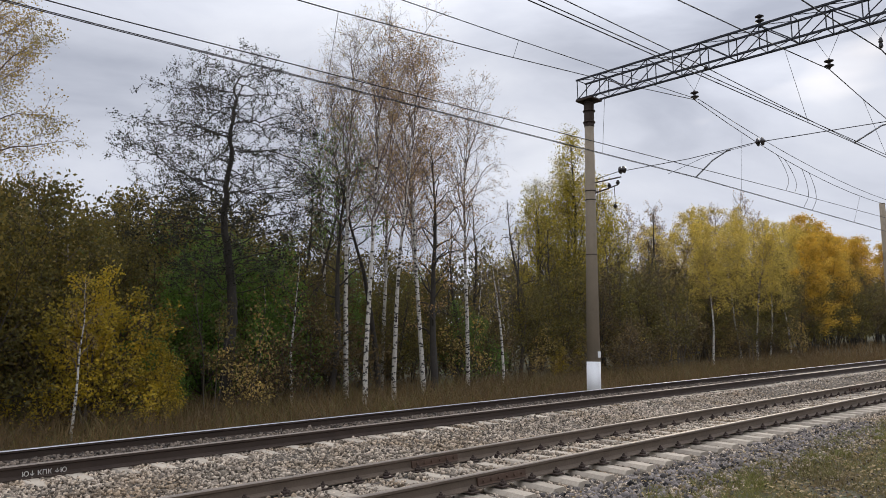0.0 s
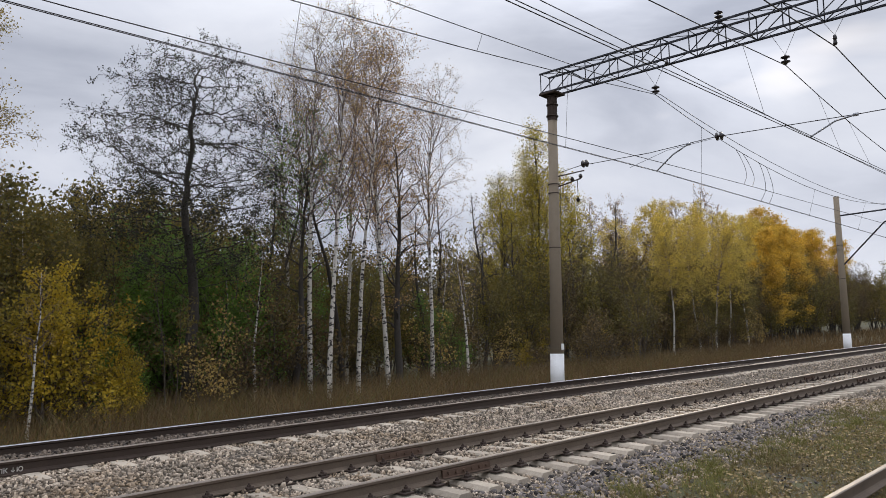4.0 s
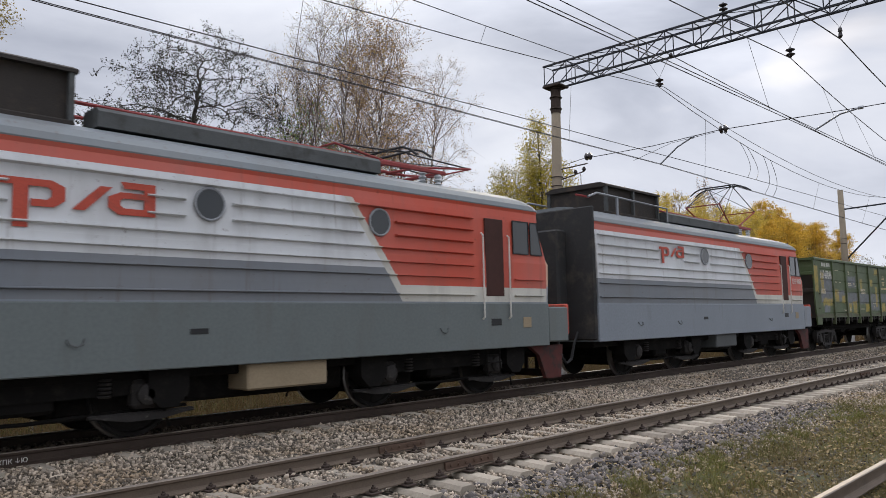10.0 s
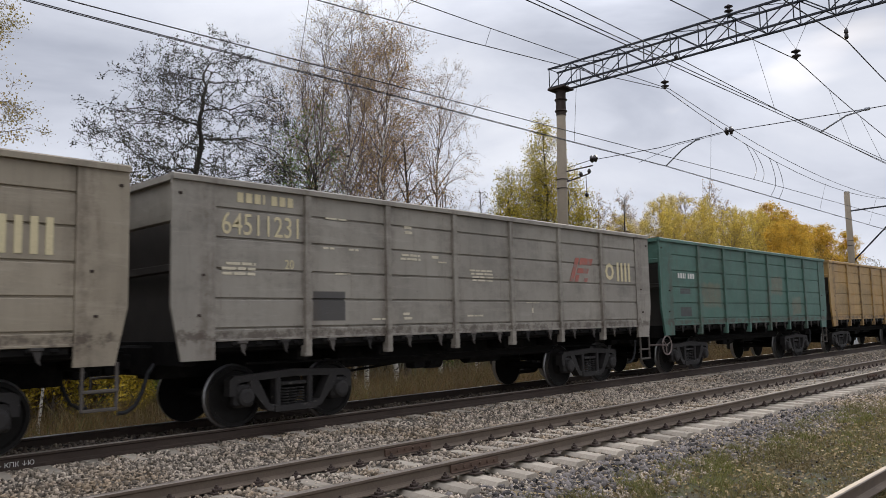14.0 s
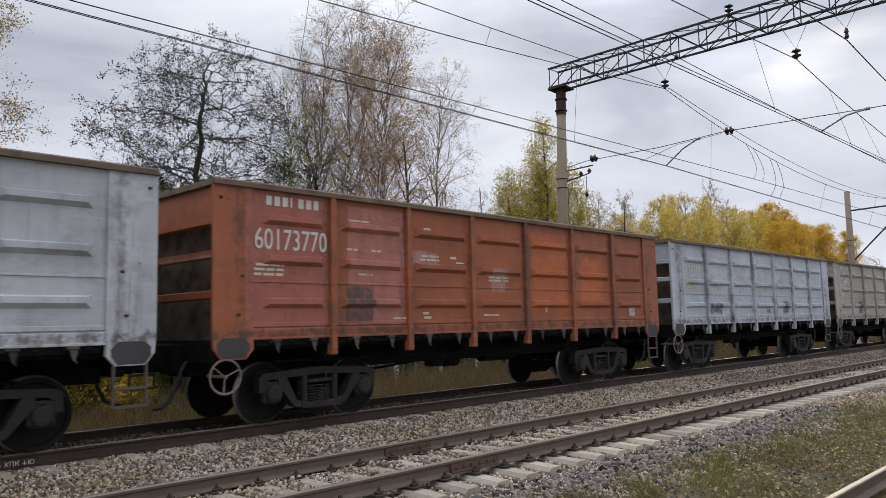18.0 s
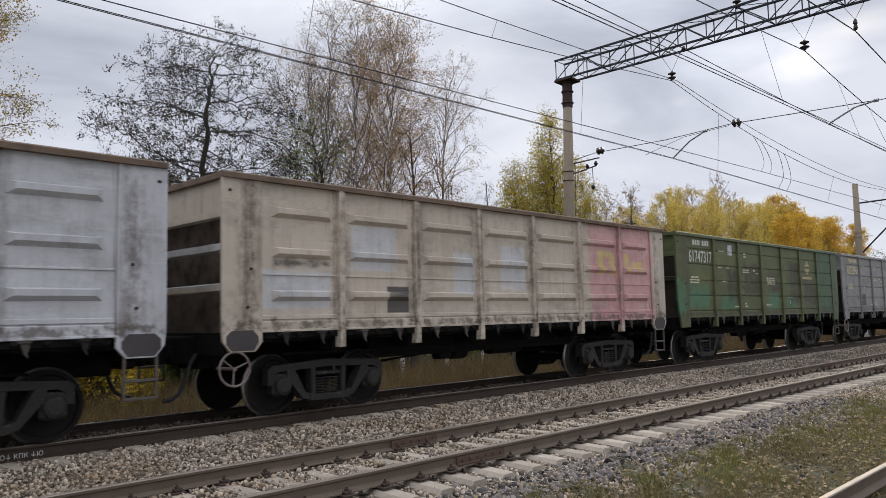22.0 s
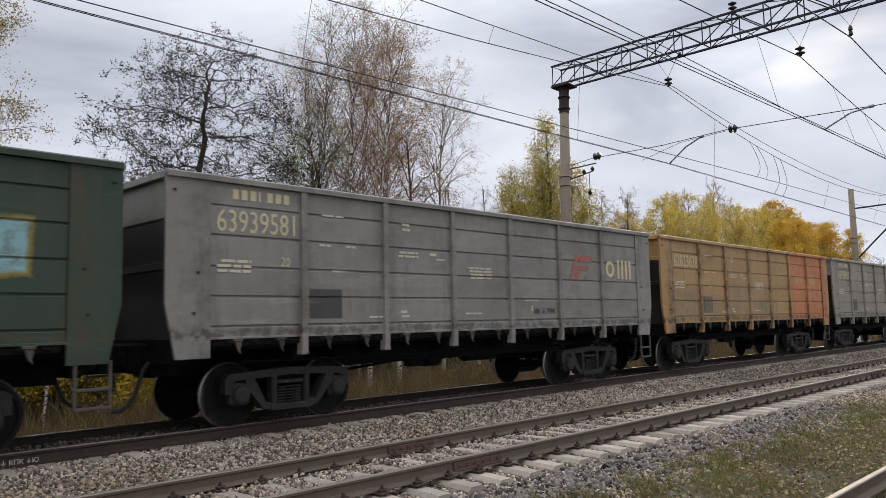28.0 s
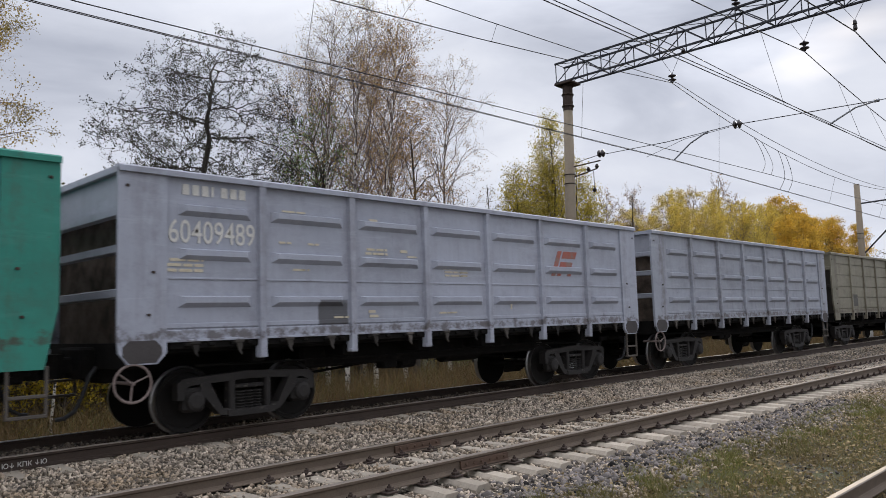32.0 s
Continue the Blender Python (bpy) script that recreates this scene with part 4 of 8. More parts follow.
def sill_mesh(length):
    g = G().box((-length / 2, -0.035, 1.36), (length / 2, 0.05, 1.51), 0.008).box((-length / 2, -0.06, 1.34), (length / 2, 0.02, 1.375), 0.006)
    return g.mesh("side_sill", None)


def hatch_mesh(w):
    """Discharge hatch edge with hinge lugs below the side."""
    g = G().box((-w / 2 + 0.05, -0.02, 1.24), (w / 2 - 0.05, 0.05, 1.345), 0.01)
    for x in (-w * 0.30, -w * 0.05, w * 0.18, w * 0.36):
        g.box((x - 0.05, -0.06, 1.27), (x + 0.05, 0.0, 1.33), 0.015)
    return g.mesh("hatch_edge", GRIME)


def hook_mesh():
    """Hatch locking hook: a bent pointed plate."""
    return G().prism([(-0.07, 1.33), (0.04, 1.34), (0.05, 1.25), (0.025, 1.19), (0.045, 1.12), (-0.01, 1.17), (-0.03, 1.23)], "y", -0.06, -0.03).box((-0.09, -0.075, 1.30), (0.07, -0.03, 1.345), 0.008).mesh("hook", None)


def frame_mesh():
    """Centre sill, cross bearers and hatch floor under the body."""
    g = G().box((-6.3, -0.32, 0.78), (6.3, 0.32, 1.25), 0.02).box((-3.2, -0.85, 0.80), (3.2, 0.85, 1.2), 0.05)
    for x in (-6.3, -4.325, -2.61, -0.87, 0.87, 2.61, 4.325, 6.3):
        g.box((x - 0.10, -1.36, 1.0), (x + 0.10, 1.36, 1.30), 0.02)
    g.box((-6.4, -1.40, 1.27), (6.4, 1.40, 1.35))
    for s in (-1, 1):
        for a, b in zip((-6.2, -4.2, -2.5, -0.75, 0.97, 2.7, 4.45), (-4.45, -2.7, -0.97, 0.75, 2.5, 4.2, 6.2)):
            g.prism([(s * 0.35, 1.26), (s * 1.38, 1.24), (s * 1.38, 1.20), (s * 0.35, 1.12)], "x", a, b)
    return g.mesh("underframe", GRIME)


def brake_mesh():
    g = G().lathe([(-0.55, 0.05), (-0.5, 0.19), (0.5, 0.19), (0.55, 0.05)], (0.9, -0.55, 0.88), "x", 14)
    g.lathe([(-0.2, 0.08), (-0.15, 0.17), (0.2, 0.17), (0.26, 0.1)], (-0.7, -0.62, 0.82), "x", 12)
    g.box((-1.35, -0.8, 0.68), (-1.0, -0.55, 0.98), 0.03)
    g.line([(-5.2, -1.05, 0.98), (-1.2, -0.9, 0.92), (2.6, -0.95, 0.97), (5.0, -0.9, 0.9)], 0.022)
    g.line([(-1.0, -0.35, 0.82), (-3.4, -0.25, 0.62)], 0.025).line([(1.0, -0.35, 0.82), (3.4, -0.25, 0.62)], 0.025)
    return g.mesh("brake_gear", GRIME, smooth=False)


def coupler_mesh():
    """Automatic knuckle coupler with its draw-gear box."""
    g = G().box((-6.96, -0.14, 0.93), (-6.55, 0.14, 1.17), 0.03)
    g.prism([(-7.02, -0.22), (-6.82, -0.20), (-6.70, -0.10), (-6.70, 0.12), (-6.80, 0.24), (-6.90, 0.12), (-6.99, 0.10), (-6.93, -0.05)], "z", 0.88, 1.22)
    g.box((-6.60, -0.45, 0.86), (-6.38, 0.45, 1.30), 0.03)
    return g.mesh("coupler", GRIME)


def hose_mesh():
    pts = [(-6.42, -0.52, 1.02), (-6.55, -0.60, 0.90), (-6.64, -0.62, 0.64), (-6.74, -0.62, 0.45), (-6.86, -0.60, 0.37), (-6.97, -0.56, 0.36)]
    return G().line(pts, 0.03, 8).mesh("brake_hose", BLACK)


def step_mesh():
    """Shunter's step: two stiles and rungs below the corner plate."""
    g = G()
    for x in (-0.22, 0.22):
        g.box((x - 0.02, -0.02, 0.50), (x + 0.02, 0.02, 1.12), 0.006)
    for z in (0.52, 0.76):
        g.box((-0.22, -0.03, z - 0.02), (0.22, 0.06, z + 0.02), 0.006)
    return g.mesh("step", None)


def handwheel_mesh():
    g = G().ring((0, 0, 0), 0.25, 0.018, "y", 22, 6)
    for i in range(3):
        a = 2 * math.pi * i / 3 + 0.4
        g.line([(0, 0.02, 0), (0.25 * math.cos(a), 0, 0.25 * math.sin(a))], 0.013, 5)
    g.tube((0, -0.02, 0), (0, 0.5, 0), 0.025)
    return g.mesh("handwheel", surface("handwheel_paint", (0.20, 0.155, 0.14), 0.7, vary=0.2))


# ---- bogie ----
def side_frame_mesh():
    """Cast three-piece side frame: axle-box arches, window openings, spring nest."""
    g = G()
    y0, y1 = -0.09, 0.09
    for s in (-1, 1):
        g.prism([(s * 0.0, 0.86), (s * 1.10, 0.80), (s * 1.18, 0.74), (s * 1.18, 0.50), (s * 1.08, 0.50), (s * 1.06, 0.66), (s * 0.98, 0.70), (s * 0.0, 0.74)], "y", y0, y1)
        g.prism([(s * 0.70, 0.74), (s * 0.84, 0.72), (s * 0.82, 0.58), (s * 0.52, 0.24), (s * 0.30, 0.20), (s * 0.30, 0.30), (s * 0.48, 0.34)], "y", y0 - 0.02, y1)
        g.box((s * 0.26, y0 - 0.01, 0.28), (s * 0.36, y1, 0.76), 0.02)
    g.prism([(-0.40, 0.20), (0.40, 0.20), (0.40, 0.30), (-0.40, 0.30)], "y", y0 - 0.05, y1 + 0.03)
    return g.mesh("side_frame", BOGIE_M)


def spring_mesh():
    g = G()
    for x in (-0.15, 0.0, 0.15):
        for i in range(6):
            g.ring((x, 0, 0.32 + i * 0.045), 0.062, 0.014, "z", 12, 5)
    g.box((-0.25, -0.06, 0.60), (0.25, 0.06, 0.66), 0.02)
    return g.mesh("spring_nest", BOGIE_M)


def axle_box_mesh():
    g = G().box((-0.17, -0.10, -0.16), (0.17, 0.10, 0.19), 0.05)
    g.lathe([(-0.17, 0.09), (-0.15, 0.135), (-0.09, 0.15)], (0, 0, 0.0), "y", 14)
    return g.mesh("axle_box", BOGIE_M)


def wheelset_mesh(radius=0.475):
    g = G()
    for s in (-1, 1):
        y = s * 0.792
        o = s
        g.lathe([(y - o * 0.075, radius + 0.028), (y - o * 0.045, radius + 0.026), (y - o * 0.03, radius), (y + o * 0.06, radius - 0.006)], (0, 0, 0), "y", 32, 1, False)
        g.lathe([(y + o * 0.062, radius - 0.012), (y + o * 0.062, radius - 0.065), (y + o * 0.02, radius - 0.085), (y + o * 0.005, 0.2), (y + o * 0.06, 0.13), (y + o * 0.085, 0.11)], (0, 0, 0), "y", 32, 0, False)
        g.lathe([(y - o * 0.074, radius + 0.02), (y - o * 0.06, 0.07)], (0, 0, 0), "y", 32, 0, False)
    g.tube((0, -1.05, 0), (0, 1.05, 0), 0.075, n=12)
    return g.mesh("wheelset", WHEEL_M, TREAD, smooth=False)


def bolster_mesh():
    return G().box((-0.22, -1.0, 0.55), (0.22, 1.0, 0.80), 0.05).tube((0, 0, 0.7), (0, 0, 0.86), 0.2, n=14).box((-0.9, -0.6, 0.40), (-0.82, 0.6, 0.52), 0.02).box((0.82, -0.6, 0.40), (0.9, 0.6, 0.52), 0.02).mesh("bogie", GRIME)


ROLLING = []


def add_bogie(wagon, x):
    b = part("bogie", once("bolster", bolster_mesh), wagon, at=(x, 0, 0), label="black cast steel two-axle bogie")
    for s in (-1, 1):
        part("side_frame", once("side_frame", side_frame_mesh), b, at=(0, s * 1.02, 0))
        part("spring_nest", once("spring", spring_mesh), b, at=(0, s * 1.04, 0))
        for q in (-0.925, 0.925):
            part("axle_box", once("axle_box", axle_box_mesh), b, at=(q, s * 1.03, 0.475))
    for q in (-0.925, 0.925):
        ROLLING.append((part("wheelset", once("wheelset", wheelset_mesh), b, at=(q, 0, 0.475)), 0.475, (q, 0, 0.475)))
    return b


TRAIN = []
GRIME_PAINT = surface("worn_step_paint", (0.085, 0.072, 0.060), 0.8, vary=0.4, scale=3)
HOOK_DIRT = surface("hook_steel", (0.060, 0.052, 0.045), 0.8, vary=0.5, scale=4, each=0.8)
RUST_RAIL = surface("rusty_top_rail", (0.165, 0.115, 0.080), 0.85, vary=0.45, scale=1.2, dirt=(0.07, 0.05, 0.04), dirt_at=(0.5, 0.7))
END_RUST = surface("rusty_end_sheet", (0.150, 0.115, 0.090), 0.9, vary=0.5, scale=1.6, dirt=(0.05, 0.038, 0.03), dirt_at=(0.42, 0.65))
FOOT_PAINT = surface("dark_foot_paint", (0.062, 0.055, 0.053), 0.75, vary=0.35, scale=4)
# dark tone that paints the shade of the recessed plank wagon ends
END_SHADE = surface("end_wall_shade", (0.060, 0.052, 0.045), 0.9, vary=0.4, scale=1.5)


def gondola(kind, paint_mat, label, number="", tone=None, trim=None, owner=False, emblem=None, order=0, hand=False):
    """One wagon. kind: "plank" or "ribbed"."""
    ribbed = kind == "ribbed"
    half = 6.54 if ribbed else 6.66
    t = tagged(new("gondola_wagon"), label, "freight wagon", "gondola wagons of the train")
    trim = trim or paint_mat
    rail_mat = RUST_RAIL if ribbed and order < 20 else trim
    edges = (-half + 0.68, *POSTS, half - 0.68)
    for s in (-1, 1):
        flip, side = (0 if s < 0 else 180), (0, s * WALL_Y, 0)
        for i, (a, b) in enumerate(zip(edges, edges[1:])):
            w, x = round(b - a, 3), (a + b) / 2
            p = part("panel", once(("panel", kind, i), lambda: (ribbed_panel if ribbed else backing)(x, w)), t, paint_mat, side, turn=flip)
            for hi, lo in (() if ribbed else BOARDS):
                part("board", once(("board", i, hi), lambda: board_mesh(x, w, hi, lo)), p, paint_mat)
            for z in (RIBS if ribbed else ()):
                part("rib", once(("rib", i, z), lambda: rib_mesh(x, w, z)), p, paint_mat)
            part("hatch_edge", once(("hatch", w), lambda: hatch_mesh(w)), t, at=(x, s * WALL_Y, 0), turn=flip)
            for q in (-0.22, 0.24):
                part("hook", once("hook", hook_mesh), t, HOOK_DIRT, (x + q * w, s * WALL_Y, 0), turn=flip)
        for x in POSTS:
            part("post", once(("post", x), lambda: post_mesh(x)), t, trim, side, turn=flip)
        for e in (-1, 1):
            c = part("corner_plate", once(("corner", e, kind), lambda: corner_mesh(e * half, e, ribbed)), t, trim, side, turn=flip)
            for q, z in ((0.12, 3.46), (0.48, 2.30), (0.42, 1.72)):
                part("lashing_lug", once("lug", tie_lug_mesh), c, at=(e * (half - q), 0, z))
            if ribbed:
                part("foot_plate", once(("foot", e), lambda: G().prism([(e * (half - p), z) for p, z in ((0.07, 1.30), (0.16, 1.38), (0.52, 1.38), (0.61, 1.28), (0.61, 1.19), (0.53, 1.08), (0.16, 1.08), (0.07, 1.18))], "y", -0.059, -0.05).mesh("foot_plate", FOOT_PAINT)), c, label="dark painted foot of the corner plate")
        part("top_rail", once(("rim", kind), lambda: rim_mesh(2 * half)), t, rail_mat, side, turn=flip)
        part("side_sill", once(("sill", kind), lambda: sill_mesh(2 * half - 1.36)), t, paint_mat, side, turn=flip)
    for e in (-1, 1):
        flip = 0 if e < 0 else 180
        deep = 0.30 if ribbed else 0.55
        # plank ends take the dark colour in place of the recess shade
        part("end_wall", once("end_wall", lambda: end_wall_mesh(ribbed)), t, END_SHADE if not ribbed else END_RUST, (e * (half - deep), 0, 0), turn=flip)
        part("end_sheet", once("end_sheet", lambda: G().box((0.0, -1.44, 3.14), (0.03, 1.44, 3.68)).mesh("end_sheet", None)), t, trim, (e * (half - 0.10), 0, 0), turn=flip)
        part("end_rail", once("end_rim", end_rim_mesh), t, rail_mat, (e * (half - 0.06), 0, 0), turn=flip)
        for z in ((3.12, 2.62, 2.02) if ribbed else (3.12, 2.45)):
            part("end_bar", once(("end_bar", z), lambda: end_bar_mesh(z)), t, trim if ribbed or z > 3 else END_SHADE, (e * (half - (0.12 if ribbed or z > 3 else 0.42)), 0, 0), turn=flip)
        part("coupler", once("coupler", coupler_mesh), t, at=(0, 0, 0), turn=flip)
        part("brake_hose", once("hose", hose_mesh), t, at=(0, 0, 0), turn=flip)
    for x, s in ((half - 0.34, -1), (-half + 0.34, 1)):
        part("step", once("step", step_mesh), t, GRIME_PAINT, (x, s * (WALL_Y + 0.02), 0), turn=0 if s < 0 else 180)
    if ribbed or hand:
        part("handwheel", once("handwheel", handwheel_mesh), t, at=(-half + 0.22, -1.50, 0.82), label="pale spoked brake handwheel")
    part("underframe", once("underframe", frame_mesh), t)
    part("brake_gear", once("brake", brake_mesh), t)
    for x in (-4.325, 4.325):
        add_bogie(t, x)
    face = -WALL_Y - (0.018 if ribbed else 0.036)
    tone = tone or WHITE
    px = edges[0]
    if number:
        part("number", once(("text", number), lambda: writing(number, 0.47, 0.74 if ribbed else 0.77, bold=0.001)), t, tone, (px + (0.02 if ribbed else 0.09), face - 0.004, 2.93 if not ribbed else 2.735), "painted wagon number")
        tagged(part("stencil", once(("smalltext", ribbed), lambda: small_text(ribbed)), t, STENCIL, (0, face - 0.002, 0), "small illegible stencilled lines"), kind="stuff")
    if owner == "big":
        part("class_mark", once("class_mark", lambda: writing("20", 0.21, 0.85)), t, tone, (-4.78, face - 0.004, 2.44), "painted figure")
    if owner:
        tagged(part("owner_mark", once(("owner", owner), lambda: owner_bars(owner)), t, tone, (0, face - 0.002, 0), "painted owner's mark as plain bars"), kind="stuff")
    for kind_of, mark_tone in emblem or ():
        part("emblem", once(("emblem", kind_of), lambda: emblem_mesh(kind_of)), t, mark_tone, (0, face - 0.002, 0), "faded red slanted emblem as plain shapes" if kind_of == "flag" else "round painted emblem as plain shapes")
    TRAIN.append((t, order))
    return t


def small_text(ribbed):
    g, rg = G(), random.Random(3)
    for x, z, w, h, lines in ((-5.88, 2.32, 0.62, 0.075, 3), (-3.98, 3.30, 0.50, 0.05, 1), (-4.05, 2.80, 0.28, 0.06, 1), (-3.5, 2.80, 0.24, 0.06, 1), (-3.8, 2.38, 0.38, 0.06, 1), (-2.2, 3.18, 0.22, 0.09, 2),
                              (-2.3, 2.70, 0.52, 0.07, 2), (-1.5, 2.76, 0.2, 0.09, 1), (-1.35, 2.68, 0.35, 0.05, 1), (-0.45, 2.36, 0.80, 0.065, 4), (-2.25, 1.62, 0.22, 0.08, 2), (-0.6, 1.66, 0.65, 0.06, 1), (-3.0, 1.62, 0.4, 0.06, 1),
                              (1.35, 1.93, 0.5, 0.03, 1), (1.55, 1.72, 0.05, 0.2, 1)):
        for i in range(lines):
            a, end = x + rg.uniform(0, 0.12) * w, x + w * (1 - rg.uniform(0, 0.15))
            low = z + i * h
            while a < end - 0.02:
                b = min(end, a + rg.uniform(0.10, 0.26))
                g.box((a, -0.002, low), (b, 0.002, low + h * 0.55))
                a = b + 0.03
    return g.mesh("stencil", None)


def owner_bars(size):
    """Owner's letters and code line, reduced to upright strokes."""
    g = G()
    if size == "big":
        ring = [(4.74 + 0.20 * math.cos(a * math.pi / 4), 2.72 + 0.21 * math.sin(a * math.pi / 4)) for a in range(8)]
        core = [(4.74 + (p - 4.74) * 0.55, 2.72 + (q - 2.72) * 0.6) for p, q in ring]
        for a in range(8):
            g.prism([ring[a], ring[(a + 1) % 8], core[(a + 1) % 8], core[a]], "y", -0.003, 0.003)
        for x, wide in ((5.08, 0.09), (5.26, 0.09), (5.44, 0.09), (5.62, 0.09)):
            g.box((x, -0.003, 2.49), (x + wide, 0.003, 2.96))
    low = 2.66 if size == "mid" else 3.42
    for i in range(7):
        a = -5.62 + i * 0.15
        g.box((a, -0.003, low), (a + (0.03 if i == 3 else 0.10), 0.003, low + 0.15))
    return g.mesh("owner_mark", None)


def emblem_mesh(kind):
    g = G()
    if kind == "flag":
        for a, b, c, d in (((3.00, 2.44), (3.15, 2.44), (3.43, 3.00), (3.28, 3.00)), ((3.41, 2.84), (3.93, 2.84), (4.01, 3.00), (3.49, 3.00)), ((3.31, 2.64), (3.77, 2.64), (3.83, 2.76), (3.37, 2.76)), ((3.20, 2.44), (3.34, 2.44), (3.42, 2.60), (3.28, 2.60)),
                           ((3.58, 2.44), (3.72, 2.44), (3.76, 2.53), (3.63, 2.53))):
            g.prism([a, b, c, d], "y", -0.003, 0.003)
        return g.mesh("emblem", None)
    for z, w in ((3.22, 0.22), (3.15, 0.36), (3.08, 0.44), (2.93, 0.44), (2.86, 0.34), (2.79, 0.2)):
        g.box((3.38 - w / 2, -0.003, z), (3.38 + w / 2, 0.003, z + 0.045))
    for i in range(8):
        g.box((2.92 + i * 0.115, -0.003, 2.60), (3.00 + i * 0.115, 0.003, 2.69))
    return g.mesh("emblem", None)


ORANGE, PINK, BLUE, BLUEGREY = (0.50, 0.155, 0.05), (0.56, 0.27, 0.28), (0.22, 0.42, 0.46), (0.150, 0.155, 0.180)
MUSTARD, SOOT, SLATE, CHALK, BRIGHT, MUD = (0.36, 0.265, 0.045), (0.022, 0.022, 0.024), (0.045, 0.042, 0.040), (0.60, 0.61, 0.65), (0.055, 0.170, 0.085), (0.036, 0.030, 0.018)
SLOT = (-3.9, 1.86, 0.66, 0.48, SLATE, 0.0, 0.9, True)


def rag(tone, *areas, edge=0.30, cover=0.9, spare=True):
    """Ragged over-painted areas of one colour: centre x and z, width, height."""
    return tuple((x, z, w, h, tone, edge, cover, spare) for x, z, w, h in areas)


RED_FADED = surface("faded_red_emblem", (0.36, 0.115, 0.085), 0.7, vary=0.35, scale=1.6, dirt=(0.20, 0.175, 0.15), dirt_at=(0.48, 0.66))
PINK_FADED = surface("faded_pink_emblem", (0.40, 0.30, 0.29), 0.7, vary=0.2, scale=1.2, dirt=(0.30, 0.29, 0.27), dirt_at=(0.5, 0.7))
PALE_CREAM = surface("worn_cream_emblem", (0.55, 0.44, 0.26), 0.8, vary=0.2, scale=2, dirt=(0.12, 0.12, 0.07), dirt_at=(0.52, 0.7))
FLAG = (("flag", RED_FADED),)
ROUND = (("round", PALE_CREAM),)
CAMO = paint("patched_green_paint", (0.057, 0.084, 0.032), (0.074, 0.104, 0.043), 0.35, rag(BLUEGREY, (-5.1, 2.55, 1.5, 1.2), (-3.3, 2.25, 1.0, 0.45), (-1.75, 2.15, 1.5, 0.5), (-1.7, 2.85, 1.1, 0.5), (0.1, 2.15, 1.6, 0.45), (1.7, 2.0, 1.5, 0.75), (3.5, 2.2, 1.5, 0.4), (5.0, 2.0, 1.3, 0.5), (-5.2, 1.72, 0.7, 0.3))
             + rag(MUSTARD, (-4.9, 1.98, 1.5, 0.28), (-5.6, 2.75, 0.35, 0.8), (-3.9, 2.25, 0.6, 0.5), (-3.0, 2.1, 0.5, 0.3), (-1.4, 1.75, 0.5, 0.5), (-2.1, 1.72, 0.3, 0.4), (-0.3, 2.75, 0.35, 0.5), (0.5, 1.75, 0.6, 0.35), (2.1, 2.25, 0.3, 0.9), (1.3, 2.9, 0.5, 0.3), (3.2, 1.75, 0.6, 0.4), (5.4, 1.8, 0.5, 0.4), (4.9, 2.75, 0.4, 0.4), (6.3, 2.3, 0.5, 2.0), (-6.4, 2.9, 0.4, 1.0), (2.2, 3.4, 0.5, 0.3)), seed=9, grime=0.7)
GREY_A = paint("grey_wagon_paint", (0.262, 0.218, 0.156), (0.310, 0.262, 0.192), 0.35, (SLOT,), seed=1)
GREY_A2 = paint("dusty_grey_wagon_paint", (0.232, 0.208, 0.172), (0.285, 0.256, 0.210), 0.35, (SLOT,), seed=18)
GREEN = paint("green_wagon_paint", (0.048, 0.112, 0.082), (0.065, 0.140, 0.108), 0.4, rag((0.16, 0.125, 0.075), (-3.5, 2.2, 1.2, 0.7), (1.7, 2.6, 1.0, 0.6), (3.5, 1.9, 0.9, 0.6), cover=0.6) + ((-5.2, 2.30, 0.62, 0.16, SLATE, 0.0, 0.95, True), (-5.2, 1.72, 0.66, 0.26, SLATE, 0.0, 0.95, True)), seed=10)
OCHRE = paint("ochre_wagon_paint", (0.34, 0.195, 0.055), (0.36, 0.23, 0.090), 0.6, rag(ORANGE, (3.9, 2.6, 3.7, 2.6), spare=False, edge=0.8) + rag((0.16, 0.115, 0.05), (-5.1, 2.2, 1.4, 1.2), (-1.7, 2.1, 1.4, 1.1), edge=0.9, cover=0.5), seed=11)
PALE_2 = paint("patched_pale_paint", (0.407, 0.418, 0.435), (0.495, 0.506, 0.522), 0.5, rag(CHALK, (-5.5, 2.35, 0.7, 0.5), (-1.25, 2.85, 0.5, 0.6), (-3.5, 2.3, 1.3, 0.5), edge=0.5, cover=0.7) + rag((0.24, 0.245, 0.26), (0.1, 2.3, 1.2, 0.9), (3.5, 2.3, 1.3, 0.9), edge=0.9, cover=0.6)
               + rag(SOOT, (-1.75, 2.20, 0.34, 1.5), (-1.75, 3.15, 0.22, 0.34), (-1.75, 2.62, 0.95, 0.20), (-2.05, 2.85, 0.16, 0.45), (-1.42, 2.86, 0.16, 0.42), (-1.30, 2.0, 0.22, 0.65), (-2.2, 2.0, 0.2, 0.7), (-3.45, 1.98, 1.25, 0.20), (-3.5, 2.18, 0.22, 0.3), (-3.0, 1.72, 0.8, 0.2), edge=0.42, cover=0.95, spare=False), seed=6)
